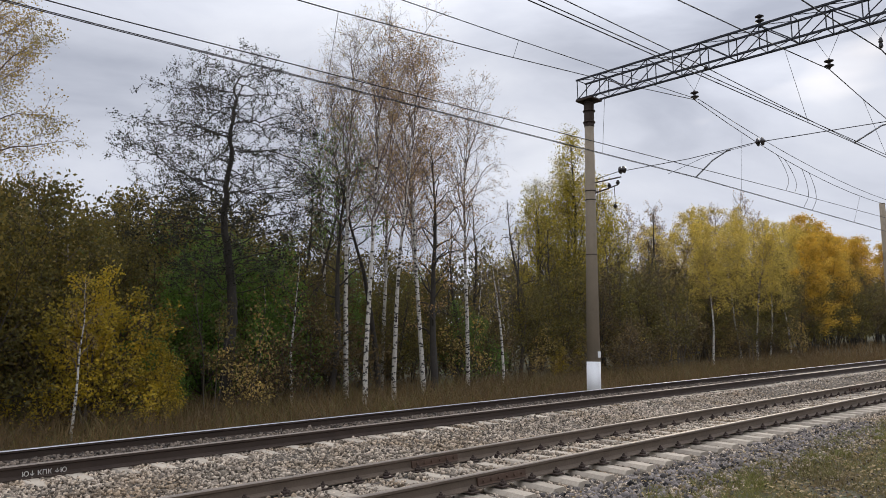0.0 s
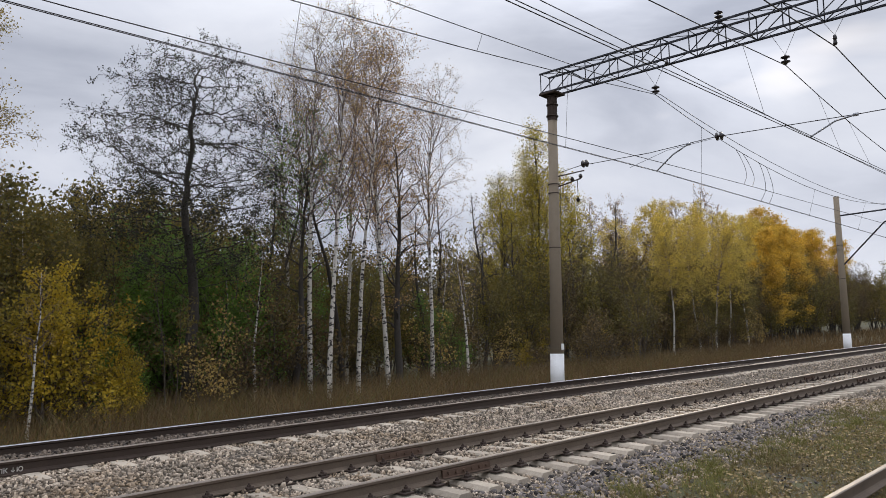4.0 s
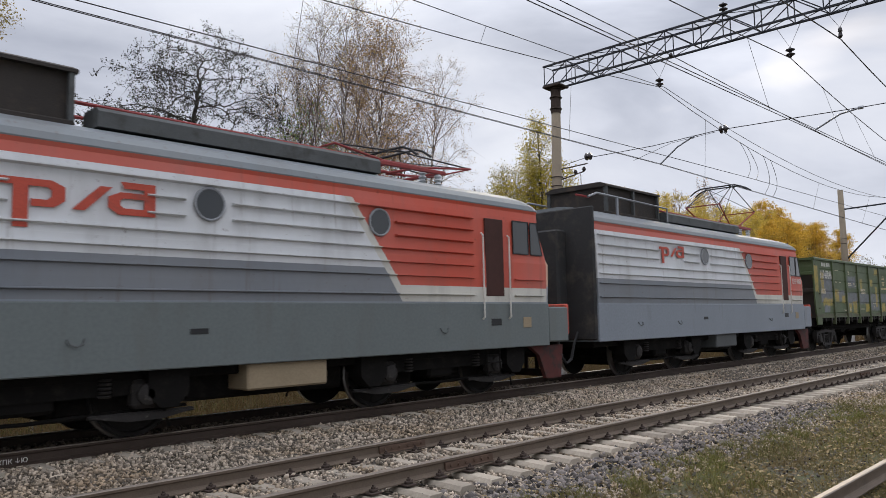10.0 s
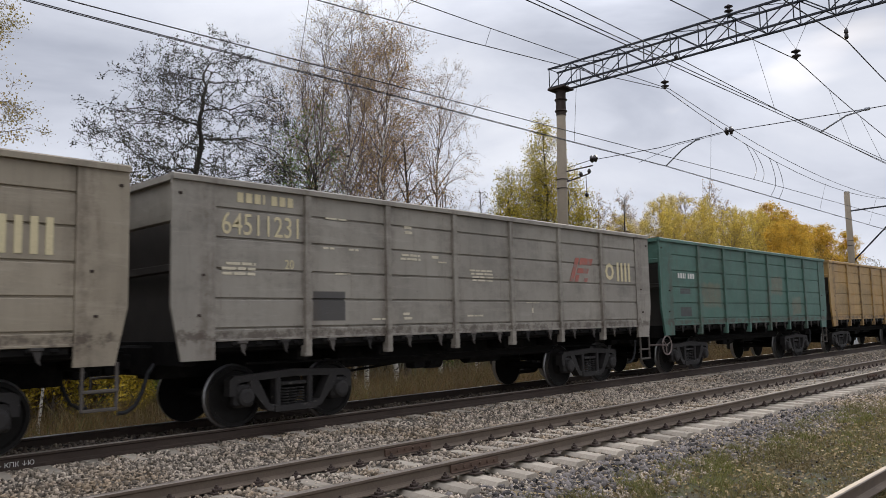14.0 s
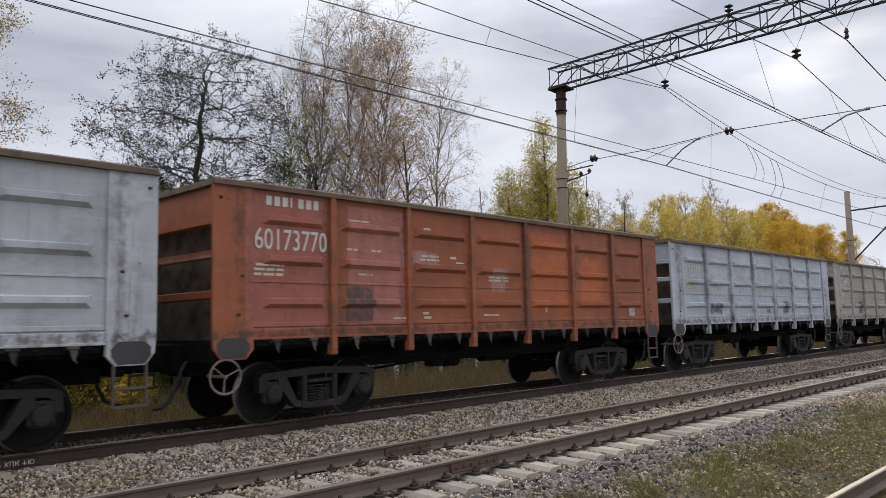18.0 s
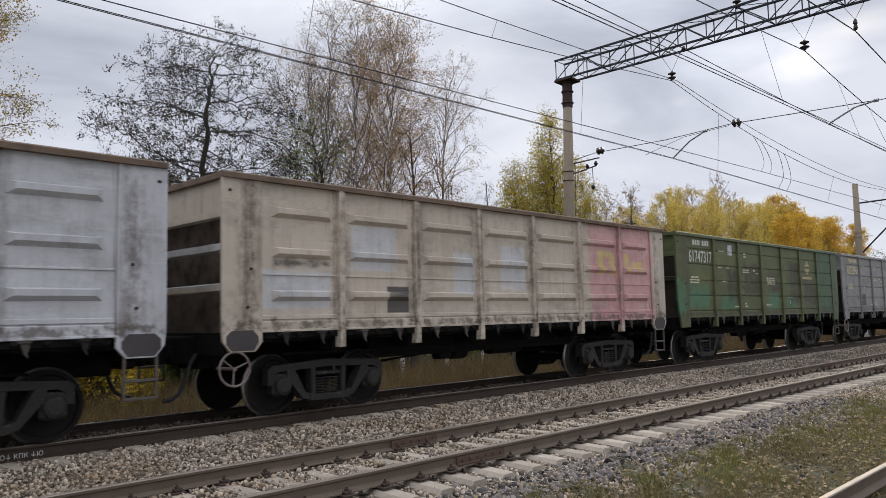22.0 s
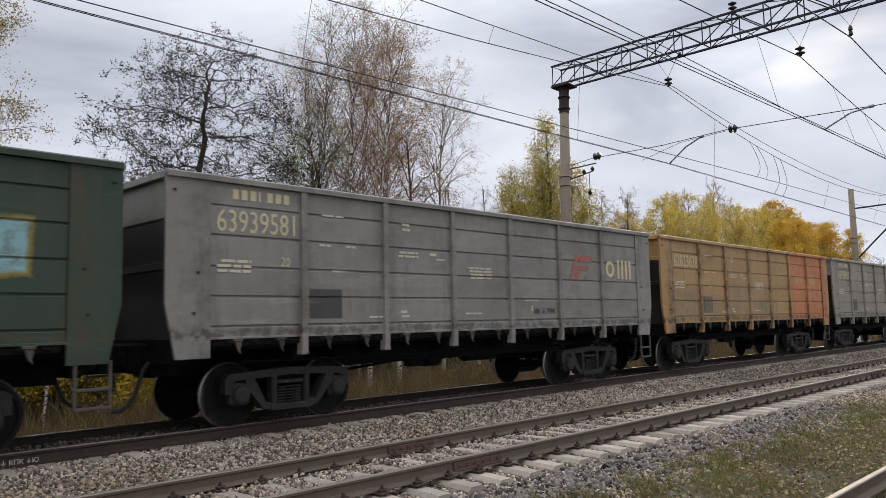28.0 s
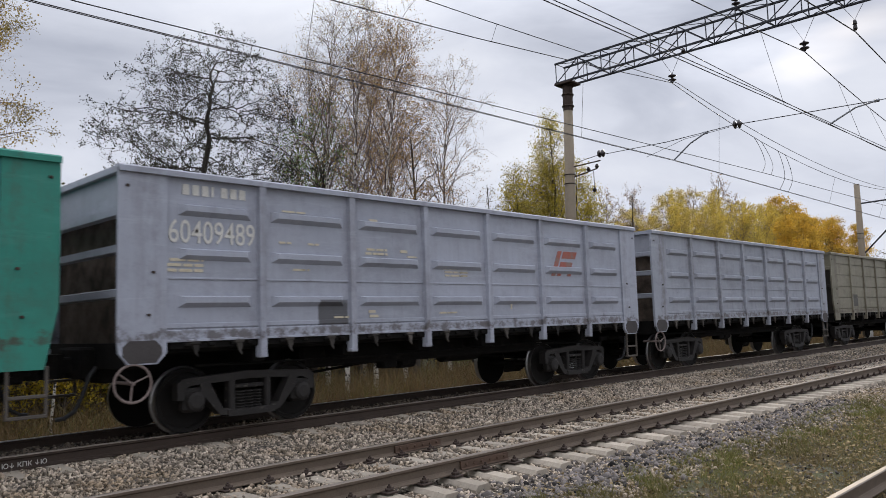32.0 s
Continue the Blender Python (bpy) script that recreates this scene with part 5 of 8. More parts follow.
BRICK = paint("red_brown_wagon_paint", (0.286, 0.081, 0.034), (0.330, 0.103, 0.045), 0.6, rag((0.36, 0.125, 0.10), (-5.2, 2.55, 1.9, 2.2), edge=0.5, cover=0.75) + rag((0.42, 0.165, 0.145), (-3.35, 2.55, 1.3, 2.0), edge=0.12, cover=0.85) + rag((0.060, 0.050, 0.045), (-3.75, 1.88, 0.62, 0.62), edge=0.2)
              + rag((0.40, 0.26, 0.25), (-0.05, 2.38, 0.42, 0.45), (-2.3, 2.75, 0.9, 0.25), edge=0.2, cover=0.7) + rag((0.48, 0.125, 0.035), (1.75, 2.6, 1.3, 1.7), (3.45, 2.5, 0.9, 1.0), edge=0.6, cover=0.8) + rag(CHALK, (5.25, 1.72, 0.26, 0.2), edge=0.05), seed=13)
PALE = paint("pale_blue_grey_paint", (0.396, 0.424, 0.468), (0.473, 0.501, 0.550), 0.55, rag((0.035, 0.035, 0.037), (-3.75, 1.80, 0.85, 0.30), (1.95, 1.84, 0.52, 0.42), (0.35, 1.72, 0.3, 0.16), edge=0.22) + rag((0.30, 0.20, 0.12), (-3.6, 2.45, 0.5, 0.16), (1.6, 2.6, 0.3, 0.3), (-5.2, 2.5, 0.4, 0.3), edge=0.8, cover=0.5), seed=5)
SILT = paint("silt_grey_paint", (0.322, 0.302, 0.268), (0.385, 0.362, 0.322), 0.3, ((-3.15, 1.84, 0.52, 0.52, SLATE, 0.0, 0.85, True),), seed=8)
PALE_4 = paint("whitish_patched_paint", (0.413, 0.413, 0.424), (0.506, 0.506, 0.517), 0.5, rag((0.26, 0.225, 0.225), (-1.85, 2.85, 0.9, 0.35), (-1.85, 2.15, 0.7, 0.6), (-3.6, 2.05, 1.2, 0.35), (0.1, 2.4, 0.9, 0.4), (1.8, 2.05, 0.9, 0.4), edge=0.7, cover=0.75) + rag(CHALK, (-3.4, 2.5, 1.0, 0.7), (0.0, 1.9, 1.2, 0.5), (3.6, 2.6, 1.2, 0.8), edge=0.8, cover=0.6) + ((-2.85, 1.84, 0.46, 0.5, SLATE, 0.0, 0.85, True),), seed=26)
PINKISH = paint("patched_cream_paint", (0.475, 0.405, 0.325), (0.540, 0.470, 0.385), 0.55, rag((0.50, 0.52, 0.55), (-5.2, 2.0, 1.3, 0.6), (-3.6, 2.72, 1.0, 0.75), (-1.3, 2.35, 0.6, 0.8), (0.2, 2.5, 0.8, 0.9), edge=0.15, cover=0.75) + rag(PINK, (4.5, 2.6, 2.85, 2.6), spare=False, edge=0.5, cover=0.85) + rag((0.58, 0.46, 0.13), (3.55, 2.75, 0.26, 0.55), (4.05, 2.7, 0.22, 0.5), (4.75, 2.75, 0.22, 0.5), (5.25, 2.7, 0.5, 0.2), (3.8, 2.95, 0.6, 0.14), edge=0.25, cover=0.8)
                + ((-3.05, 1.84, 0.52, 0.46, SLATE, 0.0, 0.9, True), (-5.1, 2.42, 1.1, 0.10, SLATE, 0.3, 0.8, True)), seed=14)
MOSS = paint("moss_green_wagon_paint", (0.072, 0.090, 0.030), (0.094, 0.112, 0.040), 0.5, rag((0.060, 0.180, 0.10), (-5.3, 2.0, 1.2, 0.75), edge=0.5) + rag(BRIGHT, (-3.3, 1.82, 1.2, 0.4), (0.1, 1.8, 0.9, 0.5), (1.7, 1.8, 0.8, 0.4), (-6.4, 1.9, 0.6, 0.9), edge=0.7) + rag((0.11, 0.115, 0.035), (-5.1, 2.45, 1.3, 0.6), (-3.4, 2.75, 1.4, 0.9), edge=0.7, cover=0.7) + rag(MUD, (-2.9, 2.3, 1.0, 1.0), (-1.5, 2.5, 1.4, 1.0), (2.1, 2.5, 0.9, 1.4), (3.6, 2.1, 1.3, 0.9), (0.2, 2.5, 1.0, 0.7), edge=0.9, cover=0.85) + rag((0.040, 0.095, 0.050), (5.4, 2.4, 2.2, 3.2), spare=False, edge=0.9, cover=0.8)
             + rag(CHALK, (-3.15, 3.37, 0.30, 0.32), edge=0.04), seed=15)
GREY_B = paint("dark_grey_wagon_paint", (0.200, 0.196, 0.190), (0.245, 0.238, 0.228), 0.35, (SLOT,), seed=2)
GREY_B2 = paint("grey_wagon_paint_cool", (0.212, 0.190, 0.158), (0.262, 0.238, 0.198), 0.35, (SLOT,), seed=19)
GREY_C = paint("olive_grey_wagon_paint", (0.193, 0.170, 0.114), (0.230, 0.202, 0.137), 0.35, (SLOT,), seed=3)
BOTTLE = paint("bottle_green_wagon_paint", (0.028, 0.045, 0.026), (0.036, 0.058, 0.034), 0.4, rag(MUSTARD, *((x, z, w + 0.14, h + 0.12) for x, z, w, h in ((-5.1, 2.55, 1.0, 0.9), (-3.3, 2.5, 1.2, 0.9), (0.05, 2.5, 1.4, 0.9), (3.5, 1.85, 0.7, 0.38), (5.05, 2.55, 0.9, 0.62))), edge=0.2, cover=0.6)
               + rag(BLUE, (-5.1, 2.55, 1.0, 0.9), (-3.3, 2.5, 1.2, 0.9), (0.05, 2.5, 1.4, 0.9), (3.5, 1.85, 0.7, 0.38), (5.05, 2.55, 0.9, 0.62), (-1.75, 1.9, 0.6, 0.4), edge=0.16), seed=16)
GREY_B3 = paint("blue_grey_wagon_paint", (0.205, 0.192, 0.170), (0.255, 0.240, 0.212), 0.35, (SLOT,) + rag(SOOT, (2.0, 1.72, 0.12, 0.12), (2.25, 1.72, 0.3, 0.10), (2.6, 1.72, 0.16, 0.13), (1.75, 1.71, 0.2, 0.09), edge=0.15), seed=20)
OCHRE_2 = paint("worn_ochre_paint", (0.378, 0.215, 0.079), (0.373, 0.236, 0.105), 0.75, (SLOT,) + rag((0.20, 0.165, 0.10), (-5.2, 1.9, 1.5, 0.8), (-3.4, 1.8, 1.5, 0.6), (-1.7, 2.0, 1.5, 0.9), (0.2, 1.8, 1.4, 0.6), edge=0.9, cover=0.55) + rag(ORANGE, (4.6, 2.6, 3.6, 2.7), spare=False, edge=0.5) + rag((0.48, 0.33, 0.12), (3.6, 2.75, 0.6, 0.25), (5.0, 2.75, 0.5, 0.35), edge=0.3, cover=0.7), seed=12)
GREY_D = paint("warm_grey_wagon_paint", (0.228, 0.198, 0.154), (0.282, 0.245, 0.192), 0.35, (SLOT,), seed=4)
TEAL = paint("teal_wagon_paint", (0.034, 0.228, 0.264), (0.046, 0.270, 0.300), 0.3, ((-3.9, 1.90, 0.62, 0.46, (0.115, 0.165, 0.180), 0.05, 0.9, True), (-5.2, 3.42, 1.1, 0.2, (0.03, 0.03, 0.03), 0.5, 0.5, True)), seed=17, grime=0.6)
TEAL_TRIM = paint("sea_green_trim_paint", (0.025, 0.207, 0.155), (0.034, 0.236, 0.178), 0.3, rag(CHALK, (-6.35, 2.55, 0.26, 0.12), edge=0.3), seed=30, grime=0.7)
PALE_3 = paint("clean_blue_grey_paint", (0.330, 0.347, 0.402), (0.369, 0.385, 0.446), 0.18, ((-3.0, 1.72, 0.6, 0.4, SLATE, 0.0, 0.8, True),), seed=7, grime=0.6)
PALE_5 = paint("spotted_blue_grey_paint", (0.290, 0.305, 0.350), (0.33, 0.345, 0.39), 0.35, (), seed=27, grime=0.8)
GREY_E = paint("faded_olive_grey_paint", (0.180, 0.165, 0.118), (0.21, 0.19, 0.14), 0.35, (SLOT,), seed=28)

plank, ribbed = "plank", "ribbed"
WAGONS = [
    (plank, CAMO, "green gondola wagon with yellow and grey over-painted squares", "61747846", WHITE, None, "top", ROUND),
    (plank, GREY_A, "weathered beige-grey gondola wagon with cream lettering", "64481518", CREAM, None, "big", FLAG),
    (plank, GREY_A2, "dusty grey gondola wagon with a faded red mark", "64511231", CREAM, None, "big", FLAG),
    (plank, GREEN, "sea-green gondola wagon with small pale stencils", "", None, None, "mid", None),
    (plank, OCHRE, "ochre gondola wagon with an orange over-painted end", "", None, None, "", None),
    (ribbed, PALE_2, "pale grey ribbed gondola wagon with black sprayed marks", "60279714", WHITE, None, "", None),
    (ribbed, BRICK, "red-brown ribbed gondola wagon with white number", "60173770", WHITE, None, "top", None),
    (ribbed, PALE, "pale blue-grey ribbed gondola wagon with rusty sill", "63785901", WHITE, None, "", None),
    (ribbed, SILT, "dull grey ribbed gondola wagon with white letters", "60244902", WHITE, None, "big", (("flag", PINK_FADED),)),
    (ribbed, PALE_4, "whitish ribbed gondola wagon with patched paint", "63797344", WHITE, None, "top", None),
    (ribbed, PINKISH, "cream ribbed gondola wagon with pink painted end panels", "", WHITE, None, "", None),
    (plank, MOSS, "moss-green gondola wagon with patched bright green paint", "61747317", WHITE, None, "top", ROUND),
    (plank, GREY_B, "dark blue-grey gondola wagon with cream lettering", "60323961", CREAM, None, "big", FLAG),
    (plank, GREY_B2, "grey gondola wagon with cream letters and red mark", "62954789", CREAM, None, "big", FLAG),
    (plank, GREY_C, "olive-grey gondola wagon with cream lettering", "64440151", CREAM, None, "big", None),
    (plank, BOTTLE, "bottle-green gondola wagon with light blue over-painted squares", "", CREAM, None, "", ROUND),
    (plank, GREY_B3, "grey gondola wagon with cream letters and black scrawl", "63939581", CREAM, None, "big", FLAG),
    (plank, OCHRE_2, "ochre-brown gondola wagon with an orange square", "62823638", CREAM, None, "", None),
    (plank, GREY_D, "warm grey gondola wagon with cream lettering", "64399983", CREAM, None, "big", FLAG),
    (plank, TEAL, "teal gondola wagon with sea-green posts and pale stencils", "54897012", WHITE, TEAL_TRIM, "top", None),
    (ribbed, PALE_3, "blue-grey ribbed gondola wagon with white number", "60409489", WHITE, None, "top", FLAG),
    (ribbed, PALE_5, "blue-grey ribbed gondola wagon with rust spots", "", WHITE, None, "", None),
    (plank, GREY_E, "olive-grey gondola wagon with faded stencils", "", CREAM, None, "", None),
    (plank, GREY_A, "dusty grey gondola wagon", "", CREAM, None, "", None),
    (plank, GREY_B, "dark grey gondola wagon", "", CREAM, None, "", None),
]
for i, (kind, mat, label, number, tone, trim, owner, emblem) in enumerate(WAGONS):
    gondola(kind, mat, label, number, tone, trim, owner, emblem, i, i in (3, 12))

# ---- electric locomotive in three sections; in its own space the cab faces -x, with the buffer beam at x = 0 ----
LEN = 15.13
RED_C, LIGHT_C, DARK_C, BLUE_C, CREAM_C, ROOF_C = (0.50, 0.082, 0.048), (0.63, 0.64, 0.65), (0.170, 0.185, 0.205), (0.210, 0.235, 0.265), (0.56, 0.54, 0.48), (0.165, 0.185, 0.195)


def livery():
    """Red cab, light and dark grey sides with a slanted join, cream waist stripe, blue-grey skirt and roof."""
    m, nt, bsdf = tree_of("locomotive_livery")
    tc, sep = add(nt, "ShaderNodeTexCoord"), add(nt, "ShaderNodeSeparateXYZ")
    nt.links.new(tc.outputs["Object"], sep.inputs[0])
    x, z = sep.outputs[0], sep.outputs[2]
    join = calc(nt, "SUBTRACT", x, calc(nt, "MULTIPLY_ADD", z, 0.72, 3.75))
    grey = mixed(nt, calc(nt, "GREATER_THAN", z, 2.50), DARK_C, LIGHT_C)
    grey = mixed(nt, calc(nt, "GREATER_THAN", z, 3.70), grey, RED_C)
    red = mixed(nt, calc(nt, "GREATER_THAN", z, 2.20), CREAM_C, RED_C)
    c = mixed(nt, calc(nt, "GREATER_THAN", join, 0.0), red, grey)
    edge = calc(nt, "MULTIPLY", calc(nt, "LESS_THAN", calc(nt, "ABSOLUTE", join), 0.09), calc(nt, "LESS_THAN", z, 3.70))
    c = mixed(nt, edge, c, CREAM_C)
    nose = calc(nt, "MULTIPLY", calc(nt, "LESS_THAN", x, 0.80), calc(nt, "LESS_THAN", z, 2.82))
    c = mixed(nt, nose, c, mixed_noise(nt, (0.62, 0.36, 0.22), (0.60, 0.50, 0.38)))
    low = calc(nt, "MULTIPLY", calc(nt, "LESS_THAN", x, 0.80), calc(nt, "LESS_THAN", z, 2.24))
    c = mixed(nt, low, c, (0.25, 0.27, 0.29))
    c = mixed(nt, calc(nt, "LESS_THAN", z, 1.90), c, BLUE_C)
    c = mixed(nt, calc(nt, "GREATER_THAN", z, 3.90), c, ROOF_C)
    c = mixed(nt, calc(nt, "MULTIPLY", ramp(nt, noisy(nt, 1.6, 6.0, (1, 1, 0.25), 0.6), 0.5, 0.78), 0.35), c, (0.12, 0.10, 0.085))
    c = mixed(nt, calc(nt, "MULTIPLY", ramp(nt, noisy(nt, 0.35, 3.0), 0.4, 0.7), 0.18), c, (0.30, 0.29, 0.28))
    c = mixed(nt, calc(nt, "MULTIPLY", ramp(nt, noisy(nt, 5.0, 5.0, (1.5, 1.5, 0.10), 0.6, (2, 0, 5)), 0.60, 0.72), 0.38), c, (0.11, 0.060, 0.035))
    c = mixed(nt, calc(nt, "MULTIPLY", ramp(nt, noisy(nt, 9.0, 6.0, None, 0.72, (7, 3, 1)), 0.63, 0.70), 0.55), c, (0.10, 0.052, 0.03))
    finish(nt, bsdf, c, 0.5, 0.0, noisy(nt, 1.6, 3.0), 0.30, 0.35, 0.03)
    return m


def mixed_noise(nt, a, b):
    return mixed(nt, ramp(nt, noisy(nt, 2.5, 5.0), 0.35, 0.65), a, b)


LIVERY = livery()
RED_PAINT = surface("red_iron_paint", (0.47, 0.072, 0.042), 0.55, vary=0.2, dirt=(0.10, 0.05, 0.04), dirt_at=(0.55, 0.8))
RED_DARK = surface("dark_red_busbar", (0.26, 0.040, 0.038), 0.6, vary=0.25)
SKIRT = surface("blue_grey_skirt_paint", BLUE_C, 0.5, vary=0.12, scale=0.8, fine=20, bump=0.05, dirt=(0.13, 0.125, 0.12), dirt_at=(0.55, 0.8), stretch=(1, 1, 0.2))
SKIRT_OLD = surface("grey_green_skirt_paint", (0.135, 0.155, 0.152), 0.5, vary=0.12, scale=0.8, fine=20, bump=0.05, dirt=(0.11, 0.115, 0.105), dirt_at=(0.5, 0.75), stretch=(1, 1, 0.2))
END_BLACK = surface("black_end_wall", (0.030, 0.030, 0.030), 0.8, vary=0.4, scale=1.5, dirt=(0.07, 0.06, 0.05), dirt_at=(0.5, 0.75))
LOUVRE = surface("louvre_paint", (0.036, 0.030, 0.026), 0.8, vary=0.4, scale=1.5, fine=80, bump=0.6, dirt=(0.075, 0.055, 0.040), dirt_at=(0.5, 0.72))
DUCT = surface("roof_duct_paint", (0.085, 0.090, 0.090), 0.7, vary=0.3, dirt=(0.045, 0.042, 0.038), dirt_at=(0.5, 0.75))
BOX_TAN = surface("tan_box_paint", (0.30, 0.235, 0.15), 0.7, vary=0.2)
PALE_RIM = surface("pale_rim_paint", (0.52, 0.54, 0.56), 0.55, vary=0.1)
CREAM_RIM = surface("cream_lamp_paint", (0.70, 0.63, 0.50), 0.5, vary=0.15, dirt=(0.35, 0.24, 0.14), dirt_at=(0.6, 0.8))
PORT_RIM = surface("grey_rim_paint", (0.26, 0.27, 0.285), 0.6, vary=0.15)
GUARD_RED = surface("grimy_red_guard", (0.085, 0.021, 0.017), 0.8, vary=0.5, scale=2, dirt=(0.025, 0.02, 0.018), dirt_at=(0.48, 0.66))
PLOUGH = surface("plough_grime", (0.030, 0.013, 0.011), 0.8, vary=0.5, scale=3, dirt=(0.012, 0.011, 0.010), dirt_at=(0.45, 0.62))
LAMP_GREY = surface("lamp_housing_paint", (0.085, 0.09, 0.09), 0.7, vary=0.3)
# dark brown that stands for the unlit cab behind the open door
DOORWAY_SHADE = surface("doorway_shade_brown", (0.055, 0.020, 0.015), 0.8, vary=0.4, scale=2)
HANDRAIL = surface("handrail_white", (0.60, 0.57, 0.52), 0.6, vary=0.15)


def glass():
    m, nt, bsdf = tree_of("cab_glass")
    bsdf.inputs["Base Color"].default_value = (0.028, 0.033, 0.036, 1)
    bsdf.inputs["Roughness"].default_value = 0.06
    bsdf.inputs["Specular IOR Level"].default_value = 0.5
    return m


GLASS = glass()
LENS = surface("lamp_lens", (0.16, 0.125, 0.06), 0.15, vary=0.2, spec=0.8)


def shell_mesh(nose):
    """Body lofted from floor to roof: raked cab front, rounded roof shoulders."""
    levels = [(1.86, 1.53, 0.62, 0.22), (2.20, 1.54, 0.60, 0.22), (2.74, 1.54, 0.58, 0.22), (2.82, 1.53, 0.66, 0.2), (3.58, 1.50, 0.93, 0.2), (3.70, 1.49, 0.88, 0.22), (3.84, 1.47, 0.84, 0.26), (3.92, 1.50, 0.80, 0.30),
              (4.02, 1.46, 0.86, 0.36), (4.14, 1.34, 1.02, 0.42), (4.24, 1.14, 1.28, 0.45), (4.32, 0.85, 1.65, 0.45), (4.37, 0.45, 2.1, 0.3)]
    g, rings = G(), []
    for z, w, xf, r in levels:
        xf += nose
        pts = [(LEN - 0.08, -w, z)]
        for i in range(6):
            a = math.pi / 2 * i / 5
            pts.append((xf + r - r * math.sin(a), -w + r - r * math.cos(a), z))
        pts += [(x, -y, q) for x, y, q in pts[::-1]]
        rings.append(pts)
    n = len(rings[0])
    vs = [p for r in rings for p in r]
    fs = [(j * n + i, j * n + (i + 1) % n, (j + 1) * n + (i + 1) % n, (j + 1) * n + i) for j in range(len(rings) - 1) for i in range(n)]
    fs += [tuple(range(n))[::-1], tuple(range((len(rings) - 1) * n, len(rings) * n))]
    return g.put(vs, fs).mesh("body_shell", LIVERY)


def skirt_mesh(n):
    g = G().box((n + 0.75, -1.545, 0.95), (LEN - 0.06, 1.545, 1.875), 0.015)
    g.prism([(n + 0.02, -0.98), (n + 0.02, 0.98), (n + 0.76, 1.545), (n + 0.76, -1.545)], "z", 1.02, 1.872)
    g.box((n, -1.545, 1.02), (n + 0.76, -0.85, 1.80), 0.03).box((n, 0.85, 1.02), (n + 0.76, 1.545, 1.80), 0.03)
    return g.mesh("skirt", SKIRT)


def side_rib_mesh(cuts, a, b, s, z):
    """A pressed rib along the side, broken where portholes are."""
    g, x = G(), a
    for c in sorted(cuts) + [None]:
        end = b if c is None else c - 0.38
        if end > x + 0.02:
            g.prism([(s * 1.525, z - 0.026), (s * 1.590, z - 0.004), (s * 1.590, z + 0.012), (s * 1.525, z + 0.018)], "x", x, end)
        x = b if c is None else max(x, c + 0.38)
    return g.mesh("side_rib", LIVERY)


def porthole(t, x, z, s):
    rim = part("porthole", once("porthole", lambda: G().ring((0, 0, 0), 0.235, 0.022, "y", 24, 8).mesh("porthole", PORT_RIM, smooth=True)), t, at=(x, s * 1.542, z))
    part("pane", once("port_pane", lambda: G().lathe([(-0.012, 0.235), (0.012, 0.235)], (0, 0, 0), "y", 24).mesh("pane", GLASS)), rim)


def window(t, name, corners, thick):
    """A window of four corners: rubber frame and glass pane."""
    vs = [Vector(c) for c in corners]
    nrm = (vs[1] - vs[0]).cross(vs[3] - vs[0]).normalized()
    mid = sum(vs, Vector()) / 4
    out = [mid + (v - mid) * 1.0 for v in vs]
    inn = [mid + (v - mid) * 0.93 for v in vs]
    g = G()
    ring = []
    for k in (0.0, thick):
        ring += [v + nrm * k for v in out] + [v + nrm * k for v in inn]
    g.put(ring, [(i, (i + 1) % 4, 4 + (i + 1) % 4, 4 + i) for i in range(4)] + [(8 + i, 8 + (i + 1) % 4, 12 + (i + 1) % 4, 12 + i) for i in range(4)]
          + [(i, (i + 1) % 4, 8 + (i + 1) % 4, 8 + i) for i in range(4)] + [(4 + i, 4 + (i + 1) % 4, 12 + (i + 1) % 4, 12 + i) for i in range(4)])
    w = part(name, g.mesh(name, BLACK), t)
    p = G().put([v + nrm * thick * 0.5 for v in inn] + [v + nrm * (thick * 0.5 - 0.006) for v in inn], [(0, 1, 2, 3), (7, 6, 5, 4)] + [(i, (i + 1) % 4, 4 + (i + 1) % 4, 4 + i) for i in range(4)])
    part("pane", p.mesh("pane", GLASS), w)
    return w


def cab_door_mesh(open_door):
    g = G()
    if open_door:
        # no opening is cut: a flat sheet carries the doorway's shade
        g.box((-0.29, -0.012, 2.02), (0.29, 0.03, 3.62), 0.01)
    else:
        g.box((-0.33, -0.022, 2.02), (0.33, 0.03, 3.62), 0.012).box((-0.26, -0.03, 3.0), (0.26, 0.0, 3.5), 0.01)
    return g.mesh("cab_door", None)


